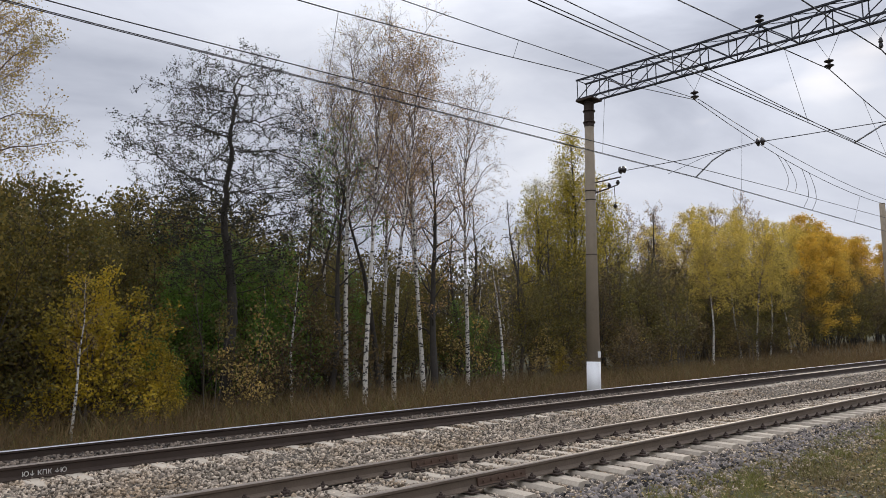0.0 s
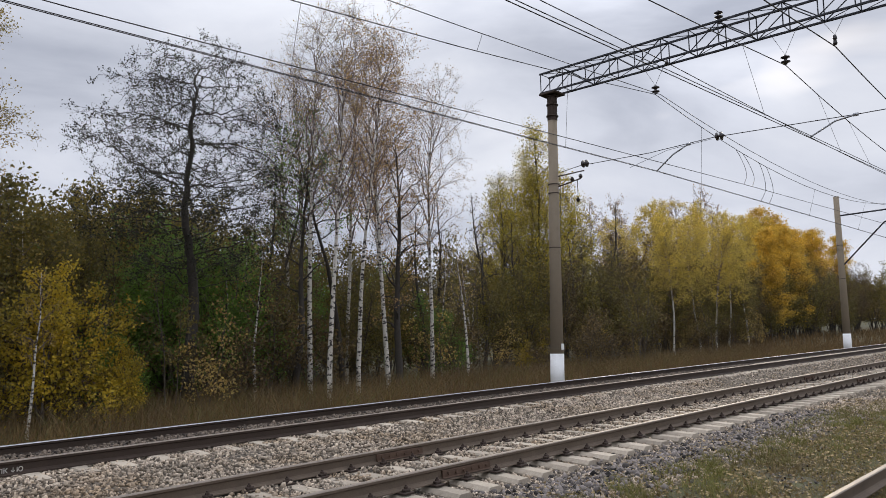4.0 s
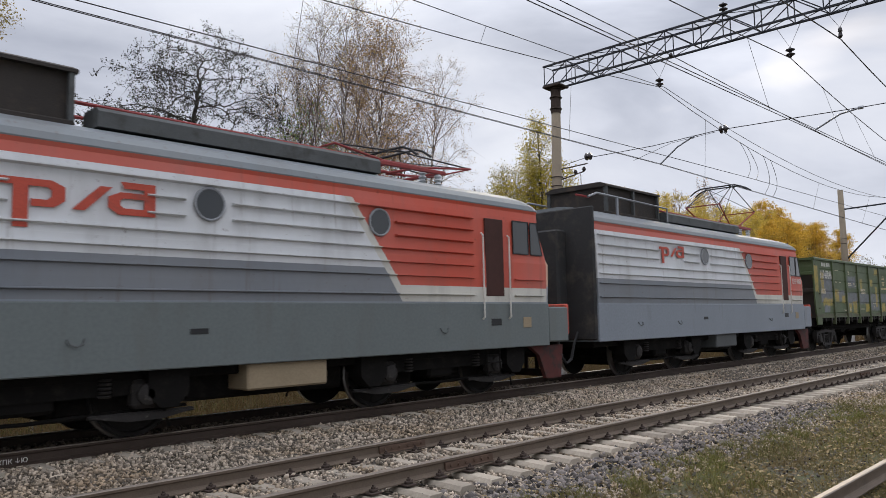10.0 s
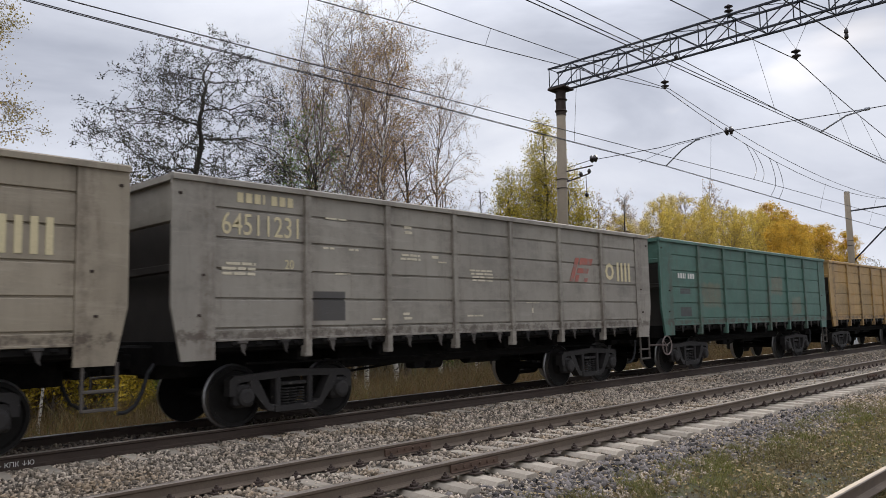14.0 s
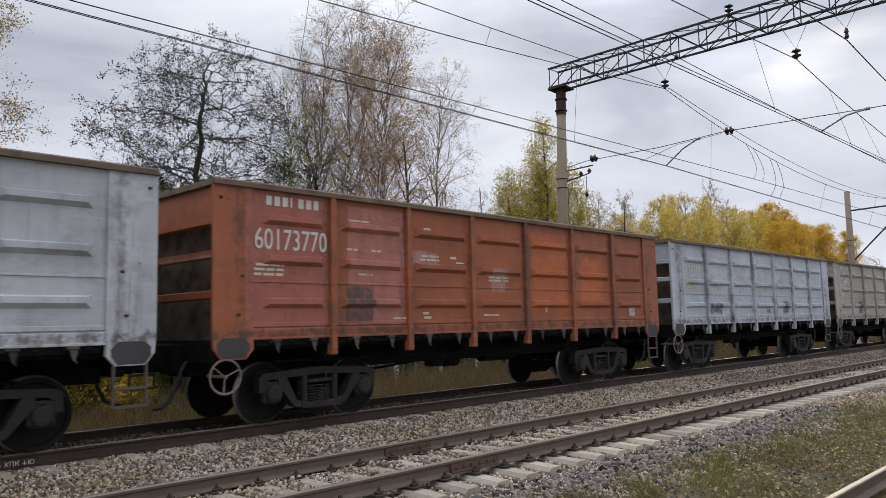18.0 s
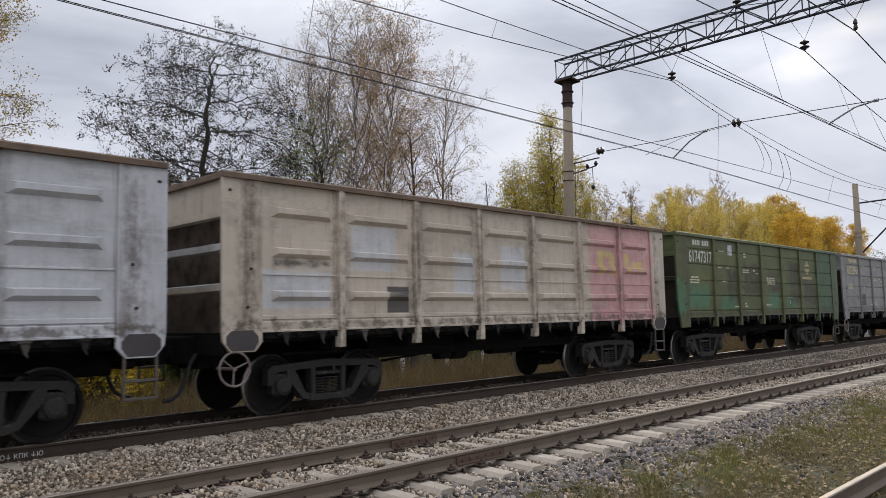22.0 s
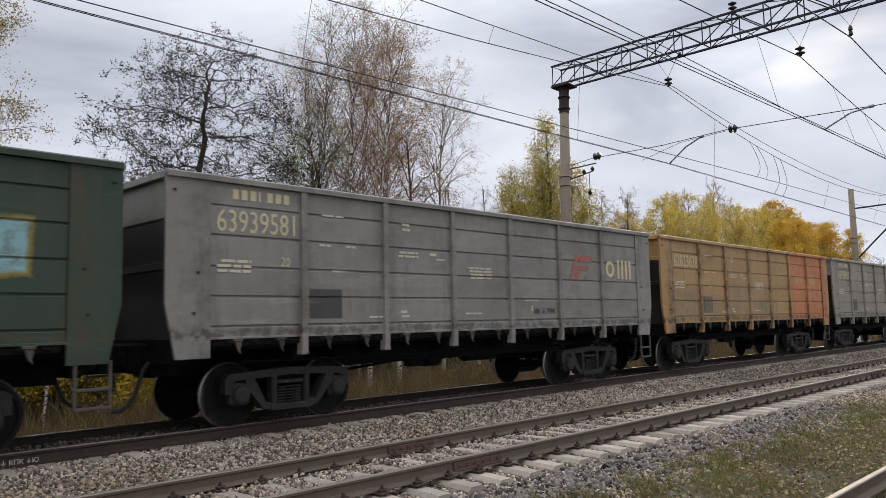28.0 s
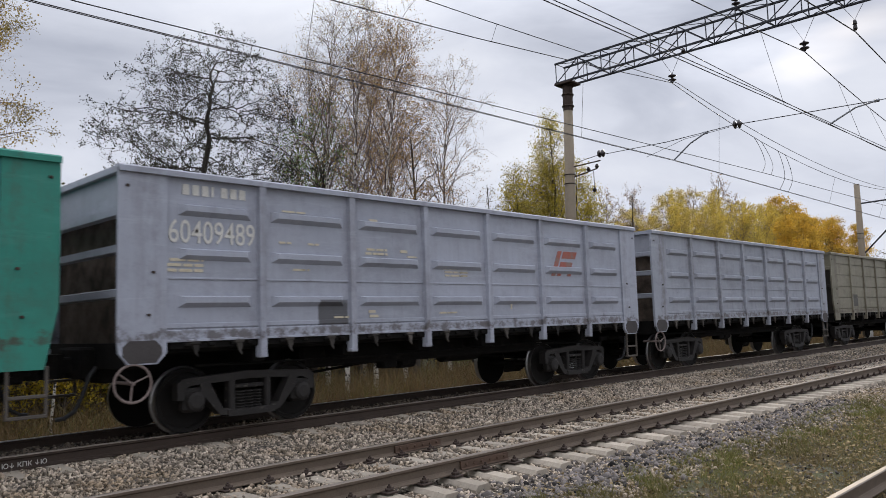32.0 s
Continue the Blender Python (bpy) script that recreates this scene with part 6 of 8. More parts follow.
def pantograph_parts(t, x, raised):
    """Diamond collector: base frame, lower and upper arms, bow head with strips."""
    base = part("pantograph", G().box((x - 1.1, -0.62, 4.62), (x + 1.1, -0.54, 4.70), 0.01).box((x - 1.1, 0.54, 4.62), (x + 1.1, 0.62, 4.70), 0.01).box((x - 1.0, -0.6, 4.63), (x - 0.9, 0.6, 4.69), 0.01)
                .box((x + 0.9, -0.6, 4.63), (x + 1.0, 0.6, 4.69), 0.01).tube((x - 0.7, -0.4, 4.75), (x + 0.7, -0.4, 4.75), 0.035).tube((x - 0.7, 0.4, 4.75), (x + 0.7, 0.4, 4.75), 0.035).mesh("pantograph", RED_DARK), t, label="raised black and red pantograph" if raised else "lowered dark red pantograph")
    for sx in (-0.9, 0.9):
        for y in (-0.56, 0.56):
            part("post_insulator", once("post_insulator", lambda: G().lathe([(0, 0.05), (0.05, 0.09), (0.09, 0.05), (0.13, 0.09), (0.17, 0.05), (0.21, 0.09), (0.26, 0.05)], (0, 0, 0), "z", 12).mesh("post_insulator", PALE_RIM)), base, at=(x + sx, y, 4.36))
    z1, z2, knee = (5.35, 6.12, 1.55) if raised else (4.86, 4.98, 1.9)
    g = G()
    for s in (-1, 1):
        for y in (-0.45, 0.45):
            g.line([(x + s * 0.35, y, 4.72), (x + s * knee, y * 1.35, z1)], 0.024, 6)
        g.line([(x + s * knee, -0.62, z1), (x + s * knee, 0.62, z1)], 0.018, 6)
        g.line([(x + s * 0.35, -0.45, 4.72), (x + s * 0.35, 0.45, 4.72)], 0.03, 6)
    part("lower_arm", g.mesh("lower_arm", RED_DARK), base)
    g = G()
    for s in (-1, 1):
        for y in (-0.6, 0.6):
            g.line([(x + s * knee, y, z1), (x + s * 0.12, y * 0.75, z2)], 0.017, 6)
        g.line([(x + s * knee, -0.6, z1), (x + s * 0.15, 0.42, z2)], 0.010, 5).line([(x + s * knee, 0.6, z1), (x + s * 0.15, -0.42, z2)], 0.010, 5)
    part("upper_arm", g.mesh("upper_arm", BLACK), base)
    g = G()
    for s in (-0.2, 0.2):
        g.line([(x + s, -1.05, z2 - 0.16), (x + s, -0.85, z2 - 0.02), (x + s, -0.62, z2 + 0.06), (x + s, 0.62, z2 + 0.06), (x + s, 0.85, z2 - 0.02), (x + s, 1.05, z2 - 0.16)], 0.026, 6)
    g.line([(x - 0.2, -0.45, z2 + 0.02), (x + 0.2, -0.45, z2 + 0.02)], 0.02).line([(x - 0.2, 0.45, z2 + 0.02), (x + 0.2, 0.45, z2 + 0.02)], 0.02)
    part("collector_head", g.mesh("collector_head", BLACK), base)


def roof_box_parts(t, at, length):
    """Resistor box on the roof: recessed mesh sides between posts, under an overhanging lid."""
    box = part("louvre_box", once(("rbox", length), lambda: G().prism([(-0.88, 4.22), (-0.88, 5.02), (0.88, 5.02), (0.88, 4.22)], "x", 0.06, length - 0.06).box((0, -0.97, 4.20), (length, 0.97, 4.36), 0.02).mesh("louvre_box", LOUVRE)), t, at=(at, 0, 0), label="black louvred box on the roof")
    part("lid", once(("rlid", length), lambda: G().prism([(-0.99, 5.02), (-0.99, 5.07), (-0.80, 5.15), (0.80, 5.15), (0.99, 5.07), (0.99, 5.02)], "x", -0.03, length + 0.03).mesh("lid", LOUVRE)), box)
    for i in range(3):
        for s in (-1, 1):
            part("post", once("rpost", lambda: G().box((-0.04, -0.05, 4.34), (0.04, 0.05, 5.03), 0.01).mesh("post", DUCT)), box, at=(0.05 + i * (length - 0.10) / 2, s * 0.92, 0))


def loco_bogie(t, x):
    g = G()
    for s in (-1, 1):
        g.prism([(-2.1, 0.62), (-1.7, 0.86), (1.7, 0.86), (2.1, 0.62), (2.1, 0.46), (1.75, 0.50), (1.5, 0.62), (-1.5, 0.62), (-1.75, 0.50), (-2.1, 0.46)], "y", s * 1.12 - 0.07, s * 1.12 + 0.07)
    g.box((-0.35, -1.15, 0.45), (0.35, 1.15, 0.85), 0.05).box((-2.1, -1.0, 0.55), (-1.95, 1.0, 0.8), 0.03).box((1.95, -1.0, 0.55), (2.1, 1.0, 0.8), 0.03)
    g.box((-1.95, -0.78, 0.28), (-0.4, 0.78, 0.86), 0.1).box((0.4, -0.78, 0.28), (1.95, 0.78, 0.86), 0.1)
    b = part("bogie", once("loco_bogie", lambda: g.mesh("bogie", GRIME)), t, at=(x, 0, 0), label="dark grimy two-axle motor bogie")
    for s in (-1, 1):
        for q in (-1.5, 1.5):
            part("axle_box", once("loco_box", lambda: G().box((-0.20, -0.12, -0.2), (0.20, 0.12, 0.2), 0.06).lathe([(-0.19, 0.08), (-0.16, 0.15), (-0.1, 0.16)], (0, 0, 0), "y", 14).box((-0.75, -0.02, -0.30), (0.75, 0.04, -0.24), 0.01)
                                  .prism([(-0.75, -0.27), (-0.25, -0.36), (0.25, -0.36), (0.75, -0.27)], "y", -0.05, 0.05).mesh("axle_box", BOGIE_M)), b, at=(q, s * 1.17, 0.62), turn=0 if s < 0 else 180)
            part("spring", once("loco_spring", lambda: coil()), b, at=(q + 0.55, s * 1.2, 0.62))
            part("spring", once("loco_spring", lambda: coil()), b, at=(q - 0.55, s * 1.2, 0.62))
    for q in (-1.5, 1.5):
        ROLLING.append((part("wheelset", once("loco_wheel", lambda: wheelset_mesh(0.61)), b, at=(q, 0, 0.61)), 0.61, (q, 0, 0.61)))


def coil():
    g = G()
    for i in range(5):
        g.ring((0, 0, i * 0.055), 0.075, 0.018, "z", 12, 5)
    return g.mesh("spring", BOGIE_M)


ENGINES, REVERSED = [], set()


def locomotive(offset, turn, number, raised, roof_box, bridge, open_door, logo_x, logo_side, nose=0.0, logo=1.0):
    t = tagged(new("locomotive_section"), "red and grey electric locomotive section with " + ("a raised" if raised else "a lowered") + " pantograph", "locomotive", "locomotive sections")
    part("body_shell", once(("shell", nose), lambda: shell_mesh(nose)), t)
    part("skirt", once(("skirt", nose), lambda: skirt_mesh(nose)), t, SKIRT_OLD if offset == -17.2 else SKIRT, label="grey-green lower body side" if offset == -17.2 else "blue-grey lower body side")
    part("end_wall", once("end_wall_loco", lambda: G().box((LEN - 0.10, -1.50, 1.0), (LEN + 0.02, 1.50, 4.28), 0.03).box((LEN, -0.72, 1.4), (LEN + 0.42, 0.72, 3.75), 0.05)
                          .ring((LEN + 0.3, 0, 2.4), 0.2, 0.05, "x").mesh("end_wall", END_BLACK)), t, label="black end wall with gangway")
    ports = {-1: (5.76, 8.66, 11.6, 14.5), 1: (5.74, 9.05)}
    for s in (-1, 1):
        flip = 0 if s < 0 else 180
        for x in ports[s]:
            porthole(t, x, 3.30, s)
        for z, brk in ((2.04, 0), (2.38, 0), (2.62, 0), (2.86, 0), (3.10, 1), (3.34, 1), (3.58, 0)):
            mark = [logo_x - s * 1.46 * logo * k for k in (0.25, 0.5, 0.75)] if s == logo_side else []
            cuts = list(ports[s]) + mark if brk else []
            part("side_rib", once(("rib", s, z, offset), lambda: side_rib_mesh(cuts, 3.25, LEN - 0.15, s, z)), t)
            if z < 2.5:
                part("side_rib", once(("cab_rib", s, z, nose), lambda: side_rib_mesh([], 0.95 + nose, 1.95 + nose / 2, s, z)), t)
        dark = open_door and s > 0
        door_x = 2.58 + nose / 2
        d = part("cab_door", once(("door", dark), lambda: cab_door_mesh(dark)), t, DOORWAY_SHADE if dark else RED_PAINT, (door_x, s * 1.535, 0), "open doorway as a dark sheet, shade painted in" if dark else "closed red cab door", flip)
        for q in (-0.42, 0.42):
            part("handrail", once("handrail", lambda: G().line([(0, 0, 1.55), (0, -0.05, 1.6), (0, -0.05, 3.25), (0, 0, 3.3)], 0.018, 6).mesh("handrail", HANDRAIL)), t, at=(door_x + q, s * 1.545, 0), turn=flip)
        # black plate on the skirt, painting the shade inside the foot hole
        part("foot_hole", once("foot_hole", lambda: G().box((-0.16, -0.006, 1.42), (0.16, 0.006, 1.56), 0.004).mesh("foot_hole", BLACK)), t, at=(door_x, s * 1.547, 0))
        part("step", once("loco_step", lambda: G().line([(-0.2, 0, 0.98), (-0.2, -0.03, 0.42), (0.2, -0.03, 0.42), (0.2, 0, 0.98)], 0.02).box((-0.2, -0.08, 0.66), (0.2, 0.04, 0.69), 0.005).mesh("step", GRIME)), t, at=(door_x, s * 1.42, 0), turn=flip)
        part("side_box", once("battery_box", lambda: G().box((-0.75, -0.3, 0.55), (0.75, 0.3, 0.97), 0.03).mesh("side_box", None)), t, BOX_TAN if offset == -17.2 else LAMP_GREY, (7.6, s * 1.15, 0), "box hung below the body side")
        # likewise a black plate for the slot's dark inside, nothing is cut
        part("vent_slot", once("vent_slot", lambda: G().box((-0.14, -0.006, 1.42), (0.14, 0.006, 1.50), 0.003).mesh("vent_slot", BLACK)), t, at=(9.2, s * 1.547, 0))
        for x in (4.15, 10.9, 13.1):
            part("skirt_hook", once("skirt_hook", lambda: G().line([(-0.11, 0, 1.40), (-0.08, -0.03, 1.33), (0.0, -0.035, 1.30), (0.08, -0.03, 1.33), (0.11, 0, 1.40)], 0.011, 5).mesh("skirt_hook", LAMP_GREY)), t, at=(x, s * 1.55, 0), turn=flip)
        part("gangway_hose", once(("gangway_hose", s), lambda: G().line([(LEN - 0.05, s * 0.95, 1.25), (LEN + 0.18, s * 0.97, 0.95), (LEN + 0.32, s * 0.95, 0.55), (LEN + 0.52, s * 0.95, 0.46), (LEN + 0.70, s * 0.95, 0.60), (LEN + 0.82, s * 0.93, 1.0)], 0.035, 8).mesh("gangway_hose", BLACK)), t)
        for x in (1.75, 5.75, 9.55, 13.35):
            part("sand_box", once("sand_box", lambda: G().prism([(-0.30, 0.95), (0.30, 0.95), (0.30, 0.60), (0.12, 0.42), (-0.12, 0.42), (-0.30, 0.60)], "y", -0.16, 0.16).line([(0.0, 0.0, 0.45), (0.05, 0.05, 0.28), (0.14, 0.1, 0.14)], 0.022).mesh("sand_box", GRIME)), t, at=(x, s * 1.20, 0), turn=flip)
        part("brake_rod", once("brake_rod", lambda: G().line([(1.6, 0, 0.40), (3.8, 0, 0.34), (6.0, 0, 0.40)], 0.03).line([(9.1, 0, 0.40), (11.3, 0, 0.34), (13.5, 0, 0.40)], 0.03).mesh("brake_rod", GRIME)), t, at=(0, s * 0.98, 0))
        y = s * 1.532
        order = (lambda q: q) if s < 0 else (lambda q: q[::-1])
        window(t, "side_window", order([(nose + 1.42, y, 2.92), (nose + 1.97, y, 2.92), (nose + 1.97, y, 3.64), (nose + 1.42, y, 3.64)]), 0.02)
        window(t, "quarter_window", order([(nose + 0.92, y, 2.92), (nose + 1.36, y, 2.92), (nose + 1.36, y, 3.64), (nose + 1.12, y, 3.64)]), 0.02)
        part("buffer_box", once("buffer_box", lambda: G().box((-0.06, -0.55, 1.16), (0.10, 0.55, 1.87), 0.03).mesh("buffer_box", RED_PAINT)), t, at=(nose, s * 0.98, 0), label="bright red buffer panel")
        lamp = part("headlight", once(("headlight", s), lambda: G().lathe([(0.12, 0.16), (-0.08, 0.165), (-0.11, 0.15), (-0.10, 0.125)], (0, 0, 0), "x", 20).lathe([(0.12, 0.12), (-0.06, 0.125), (-0.09, 0.11), (-0.08, 0.09)], (0, s * 0.25, 0.01), "x", 18)
                                         .box((-0.05, s * 0.06, -0.10), (0.10, s * 0.22, 0.10), 0.03).mesh("headlight", CREAM_RIM)), t, at=(0.56 + nose, s * 0.84, 2.40), label="cream double headlight housing")
        part("lens", once("lens", lambda: G().lathe([(-0.115, 0.105), (-0.095, 0.125)], (0, 0, 0), "x", 20).mesh("lens", LENS)), lamp)
        part("lens", once("small_lens", lambda: G().lathe([(-0.095, 0.075), (-0.075, 0.092)], (0, 0, 0), "x", 18).mesh("lens", LENS)), lamp, at=(0, s * 0.25, 0.01))
        xs = lambda z: nose + 0.66 + (z - 2.82) * 0.355 - 0.012
        a, b = (0.09, 1.33)
        q = [(xs(2.89), s * a, 2.89), (xs(2.89), s * b, 2.89), (xs(3.60), s * (b - 0.06), 3.60), (xs(3.60), s * a, 3.60)]
        window(t, "windscreen", q if s < 0 else q[::-1], 0.025)
        part("wiper", G().line([(xs(3.55) - 0.03, s * 0.6, 3.55), (xs(3.1) - 0.04, s * 0.75, 3.12)], 0.010, 5).mesh("wiper", BLACK), t)
    part("snow_plough", once("plough", lambda: G().prism([(0.02, -1.30), (-0.12, 0.0), (0.02, 1.30), (0.10, 1.30), (0.10, -1.30)], "z", 0.24, 0.40).prism([(0.04, -1.30), (-0.06, 0.0), (0.04, 1.30), (0.10, 1.30), (0.10, -1.30)], "z", 0.66, 0.78).mesh("snow_plough", PLOUGH)), t, at=(nose + 0.35, 0, 0), label="grimy dark red plough frame")
    for i in range(9):
        part("plough_bar", once("plough_bar", lambda: G().box((0.02, -0.05, 0.26), (0.07, 0.05, 0.76), 0.01).mesh("plough_bar", PLOUGH)), t, at=(nose + 0.35, -1.2 + i * 0.3, 0))
    for s in (-1, 1):
        part("red_guard", once("guard", lambda: G().prism([(0.1, 0.95), (1.35, 0.95), (1.0, 0.75), (0.75, 0.22), (0.2, 0.22)], "y", -0.05, 0.05).mesh("red_guard", GUARD_RED)), t, at=(nose, s * 1.38, 0), label="dirty red wheel guard")
    part("coupler", once("loco_coupler", lambda: G().box((-0.35, -0.14, 0.93), (0.1, 0.14, 1.17), 0.03).prism([(-0.48, -0.22), (-0.28, -0.2), (-0.16, -0.1), (-0.16, 0.12), (-0.26, 0.24), (-0.36, 0.12), (-0.45, 0.1)], "z", 0.88, 1.22)
                         .line([(-0.02, 0.42, 1.0), (-0.15, 0.44, 0.7), (-0.25, 0.42, 0.5)], 0.03).line([(-0.02, -0.42, 1.0), (-0.15, -0.44, 0.7), (-0.25, -0.42, 0.5)], 0.03).mesh("coupler", GRIME)), t, at=(nose, 0, 0))
    plate = G().box((0.545, -0.62, 2.02), (0.57, 0.62, 2.24), 0.004)
    plate_ob = part("number_board", plate.mesh("number_board", SKIRT), t, at=(nose, 0, 0))
    for i in range(8):
        part("board_bar", once("board_bar", lambda: G().box((0.538, 0, 2.06), (0.546, 0.085, 2.20)).mesh("board_bar", WHITE)), plate_ob, at=(0, -0.52 + i * 0.135, 0))
    # roof
    part("roof_lamp", once("roof_lamp", lambda: G().lathe([(-0.42, 0.225), (-0.38, 0.245), (-0.30, 0.235), (0.25, 0.20), (0.85, 0.10)], (1.2, 0, 4.28), "x", 24).mesh("roof_lamp", LAMP_GREY)), t, at=(nose, 0, 0), label="round grey roof headlight")
    part("lens", once("roof_lens", lambda: G().lathe([(-0.425, 0.17), (-0.39, 0.215)], (1.2, 0, 4.28), "x", 24).mesh("lens", LENS)), t, at=(nose, 0, 0))
    for s in (-1, 1):
        part("roof_walkway", once("walkway", lambda: walkway_mesh()), t, at=(0, s * 0.98, 0))
        part("roof_duct", once(("duct", roof_box), lambda: G().prism([(-0.26, 4.30), (-0.26, 4.52), (-0.20, 4.58), (0.20, 4.58), (0.26, 4.52), (0.26, 4.30)], "x", 5.3, 8.5 if roof_box < 10 else 10.5).mesh("roof_duct", DUCT)), t, at=(0, s * 0.84, 0))
    roof_box_parts(t, roof_box, 3.7 if roof_box < 10 else 2.9)
    if bridge:
        for q in (-1, 1):
            part("grab_rail", G().line([(roof_box - 0.2, q * 1.10, 4.20), (roof_box - 0.2, q * 1.10, 4.68), (roof_box + 3.6, q * 1.10, 4.74), (roof_box + 4.0, q * 1.10, 4.60)], 0.03, 6).line([(roof_box + 2.6, q * 1.10, 4.15), (roof_box + 2.6, q * 1.10, 4.72)], 0.045, 6).mesh("grab_rail", GALV), t, label="pale pipe rail beside the roof box")
    pantograph_parts(t, 4.1, raised)
    bus = G().line([(3.2, -0.45, 4.75), (6.5, -0.45, 4.85), (LEN - 2.2, -0.62, 4.80)], 0.03, 6).line([(3.4, 0.4, 4.74), (LEN - 1.0, 0.4, 4.80)], 0.03, 6)
    part("busbar", bus.mesh("busbar", RED_DARK), t, label="dark red roof busbar on insulators")
    for x in (3.5, 6.4, 9.2, 12.4):
        for y in (-0.48, 0.4):
            part("post_insulator", MESHES["post_insulator"], t, at=(x, y, 4.42))
    # running gear
    for x in (3.83, 11.33):
        loco_bogie(t, x)
    part("underframe", once("loco_frame", lambda: G().box((0.6, -1.2, 0.8), (LEN - 0.3, 1.2, 1.0), 0.03).box((6.1, -0.9, 0.42), (9.1, 0.9, 0.95), 0.05).lathe([(-0.8, 0.1), (-0.75, 0.22), (0.75, 0.22), (0.8, 0.1)], (7.6, 0.6, 0.7), "x", 12).mesh("underframe", GRIME)), t)
    # writing and marks on the side that the line sees
    s = logo_side
    flip = 0 if s < 0 else 180
    if number:
        sx = 1.0 + nose / 2 if s < 0 else 2.02
        part("number", writing(number, 0.30, 0.72), t, WHITE, (sx, s * 1.600, 2.62), "white painted number", flip)
    g = G()
    k = 1 if s < 0 else -1
    for ring in ([(0.0, 0.68), (0.46, 0.68), (0.58, 0.60), (0.58, 0.40), (0.48, 0.30), (0.28, 0.30), (0.28, 0.40), (0.42, 0.40), (0.46, 0.45), (0.46, 0.54), (0.42, 0.58), (0.26, 0.58), (0.26, 0.0), (0.13, 0.0), (0.13, 0.58), (0.0, 0.58)],
                 [(0.64, 0.30), (0.76, 0.30), (1.02, 0.68), (0.90, 0.68)],
                 [(1.46, 0.78), (1.10, 0.78), (1.14, 0.68), (1.34, 0.68), (1.34, 0.62), (1.10, 0.62), (0.98, 0.54), (0.98, 0.38), (1.08, 0.28), (1.46, 0.28), (1.46, 0.38), (1.14, 0.38), (1.10, 0.42), (1.10, 0.50), (1.14, 0.53), (1.34, 0.53), (1.34, 0.38), (1.46, 0.38)]):
        g.prism(ring, "y", -0.003, 0.003)
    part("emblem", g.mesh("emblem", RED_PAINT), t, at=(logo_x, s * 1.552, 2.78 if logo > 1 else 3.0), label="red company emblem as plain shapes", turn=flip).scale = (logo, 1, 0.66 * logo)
    part("side_plate", G().box((-0.14, -0.006, 1.36), (0.14, 0.006, 1.58), 0.003).mesh("side_plate", BOX_TAN), t, at=(1.55 + nose / 2, s * 1.55, 0))
    ENGINES.append((t, turn, offset))
    if turn:
        REVERSED.add(t)
    return t


def walkway_mesh():
    g = G()
    for i in range(28):
        x = 2.6 + i * 0.44
        g.box((x, -0.16, 4.17), (x + 0.38, 0.16, 4.21), 0.005)
    g.box((2.6, -0.18, 4.10), (14.9, -0.14, 4.17)).box((2.6, 0.14, 4.10), (14.9, 0.18, 4.17))
    return g.mesh("roof_walkway", DUCT)


locomotive(-48.53, 0, "1216 3994", True, 8.6, False, False, 9.45, -1, -0.38, 0.72)
locomotive(-17.2, 180, "", False, 10.75, False, True, 11.85, 1, 0.0, 1.35)
locomotive(-0.82, 180, "1216 4000", True, 10.65, True, True, 11.9, 1)

# ---- wood's edge: single trees first, thicket and far wood behind ----
def prisms(p, q, r0, r1, n):
    """Tapered prisms between the points p and q (arrays), n sides each."""
    d = q - p
    d = d / np.maximum(np.linalg.norm(d, axis=1), 1e-6)[:, None]
    ref = np.where(np.abs(d[:, 2:3]) < 0.9, np.array([[0, 0, 1.0]]), np.array([[1.0, 0, 0]]))
    a = np.cross(d, ref)
    a /= np.linalg.norm(a, axis=1)[:, None]
    b = np.cross(d, a)
    w = 2 * np.pi * np.arange(n) / n
    ring = np.cos(w)[None, :, None] * a[:, None] + np.sin(w)[None, :, None] * b[:, None]
    v = np.concatenate([p[:, None] + ring * r0[:, None, None], q[:, None] + ring * r1[:, None, None]], 1)
    i = np.arange(n)
    f = np.stack([i, (i + 1) % n, n + (i + 1) % n, n + i], 1)
    return v.reshape(-1, 3), (f[None] + (2 * n * np.arange(len(p)))[:, None, None]).reshape(-1, 4)


def branch_mesh(name, segs, n, mat):
    s = np.array(segs)
    v, f = prisms(s[:, 0:3], s[:, 3:6], s[:, 6], s[:, 7], n)
    me = raw_mesh(name, v, f, mat)
    me.shade_smooth()
    return me


def leaf_mesh(name, spots, size, rng, mat, flat=0.0):
    c = np.array(spots)
    n = len(c)
    u, w = rng.normal(0, 1, (n, 3)), rng.normal(0, 1, (n, 3))
    u[:, 2] *= 1 - flat
    u /= np.linalg.norm(u, axis=1)[:, None]
    w -= (w * u).sum(1)[:, None] * u
    w /= np.linalg.norm(w, axis=1)[:, None]
    k = (size * rng.uniform(0.55, 1.35, n))[:, None]
    u, w = u * k * 0.62, w * k * 0.42
    v = np.stack([c - u, c - w * 0.9 + u * 0.1, c + u, c + w], 1).reshape(-1, 3)
    return raw_mesh(name, v, np.arange(4 * n).reshape(-1, 4), mat)


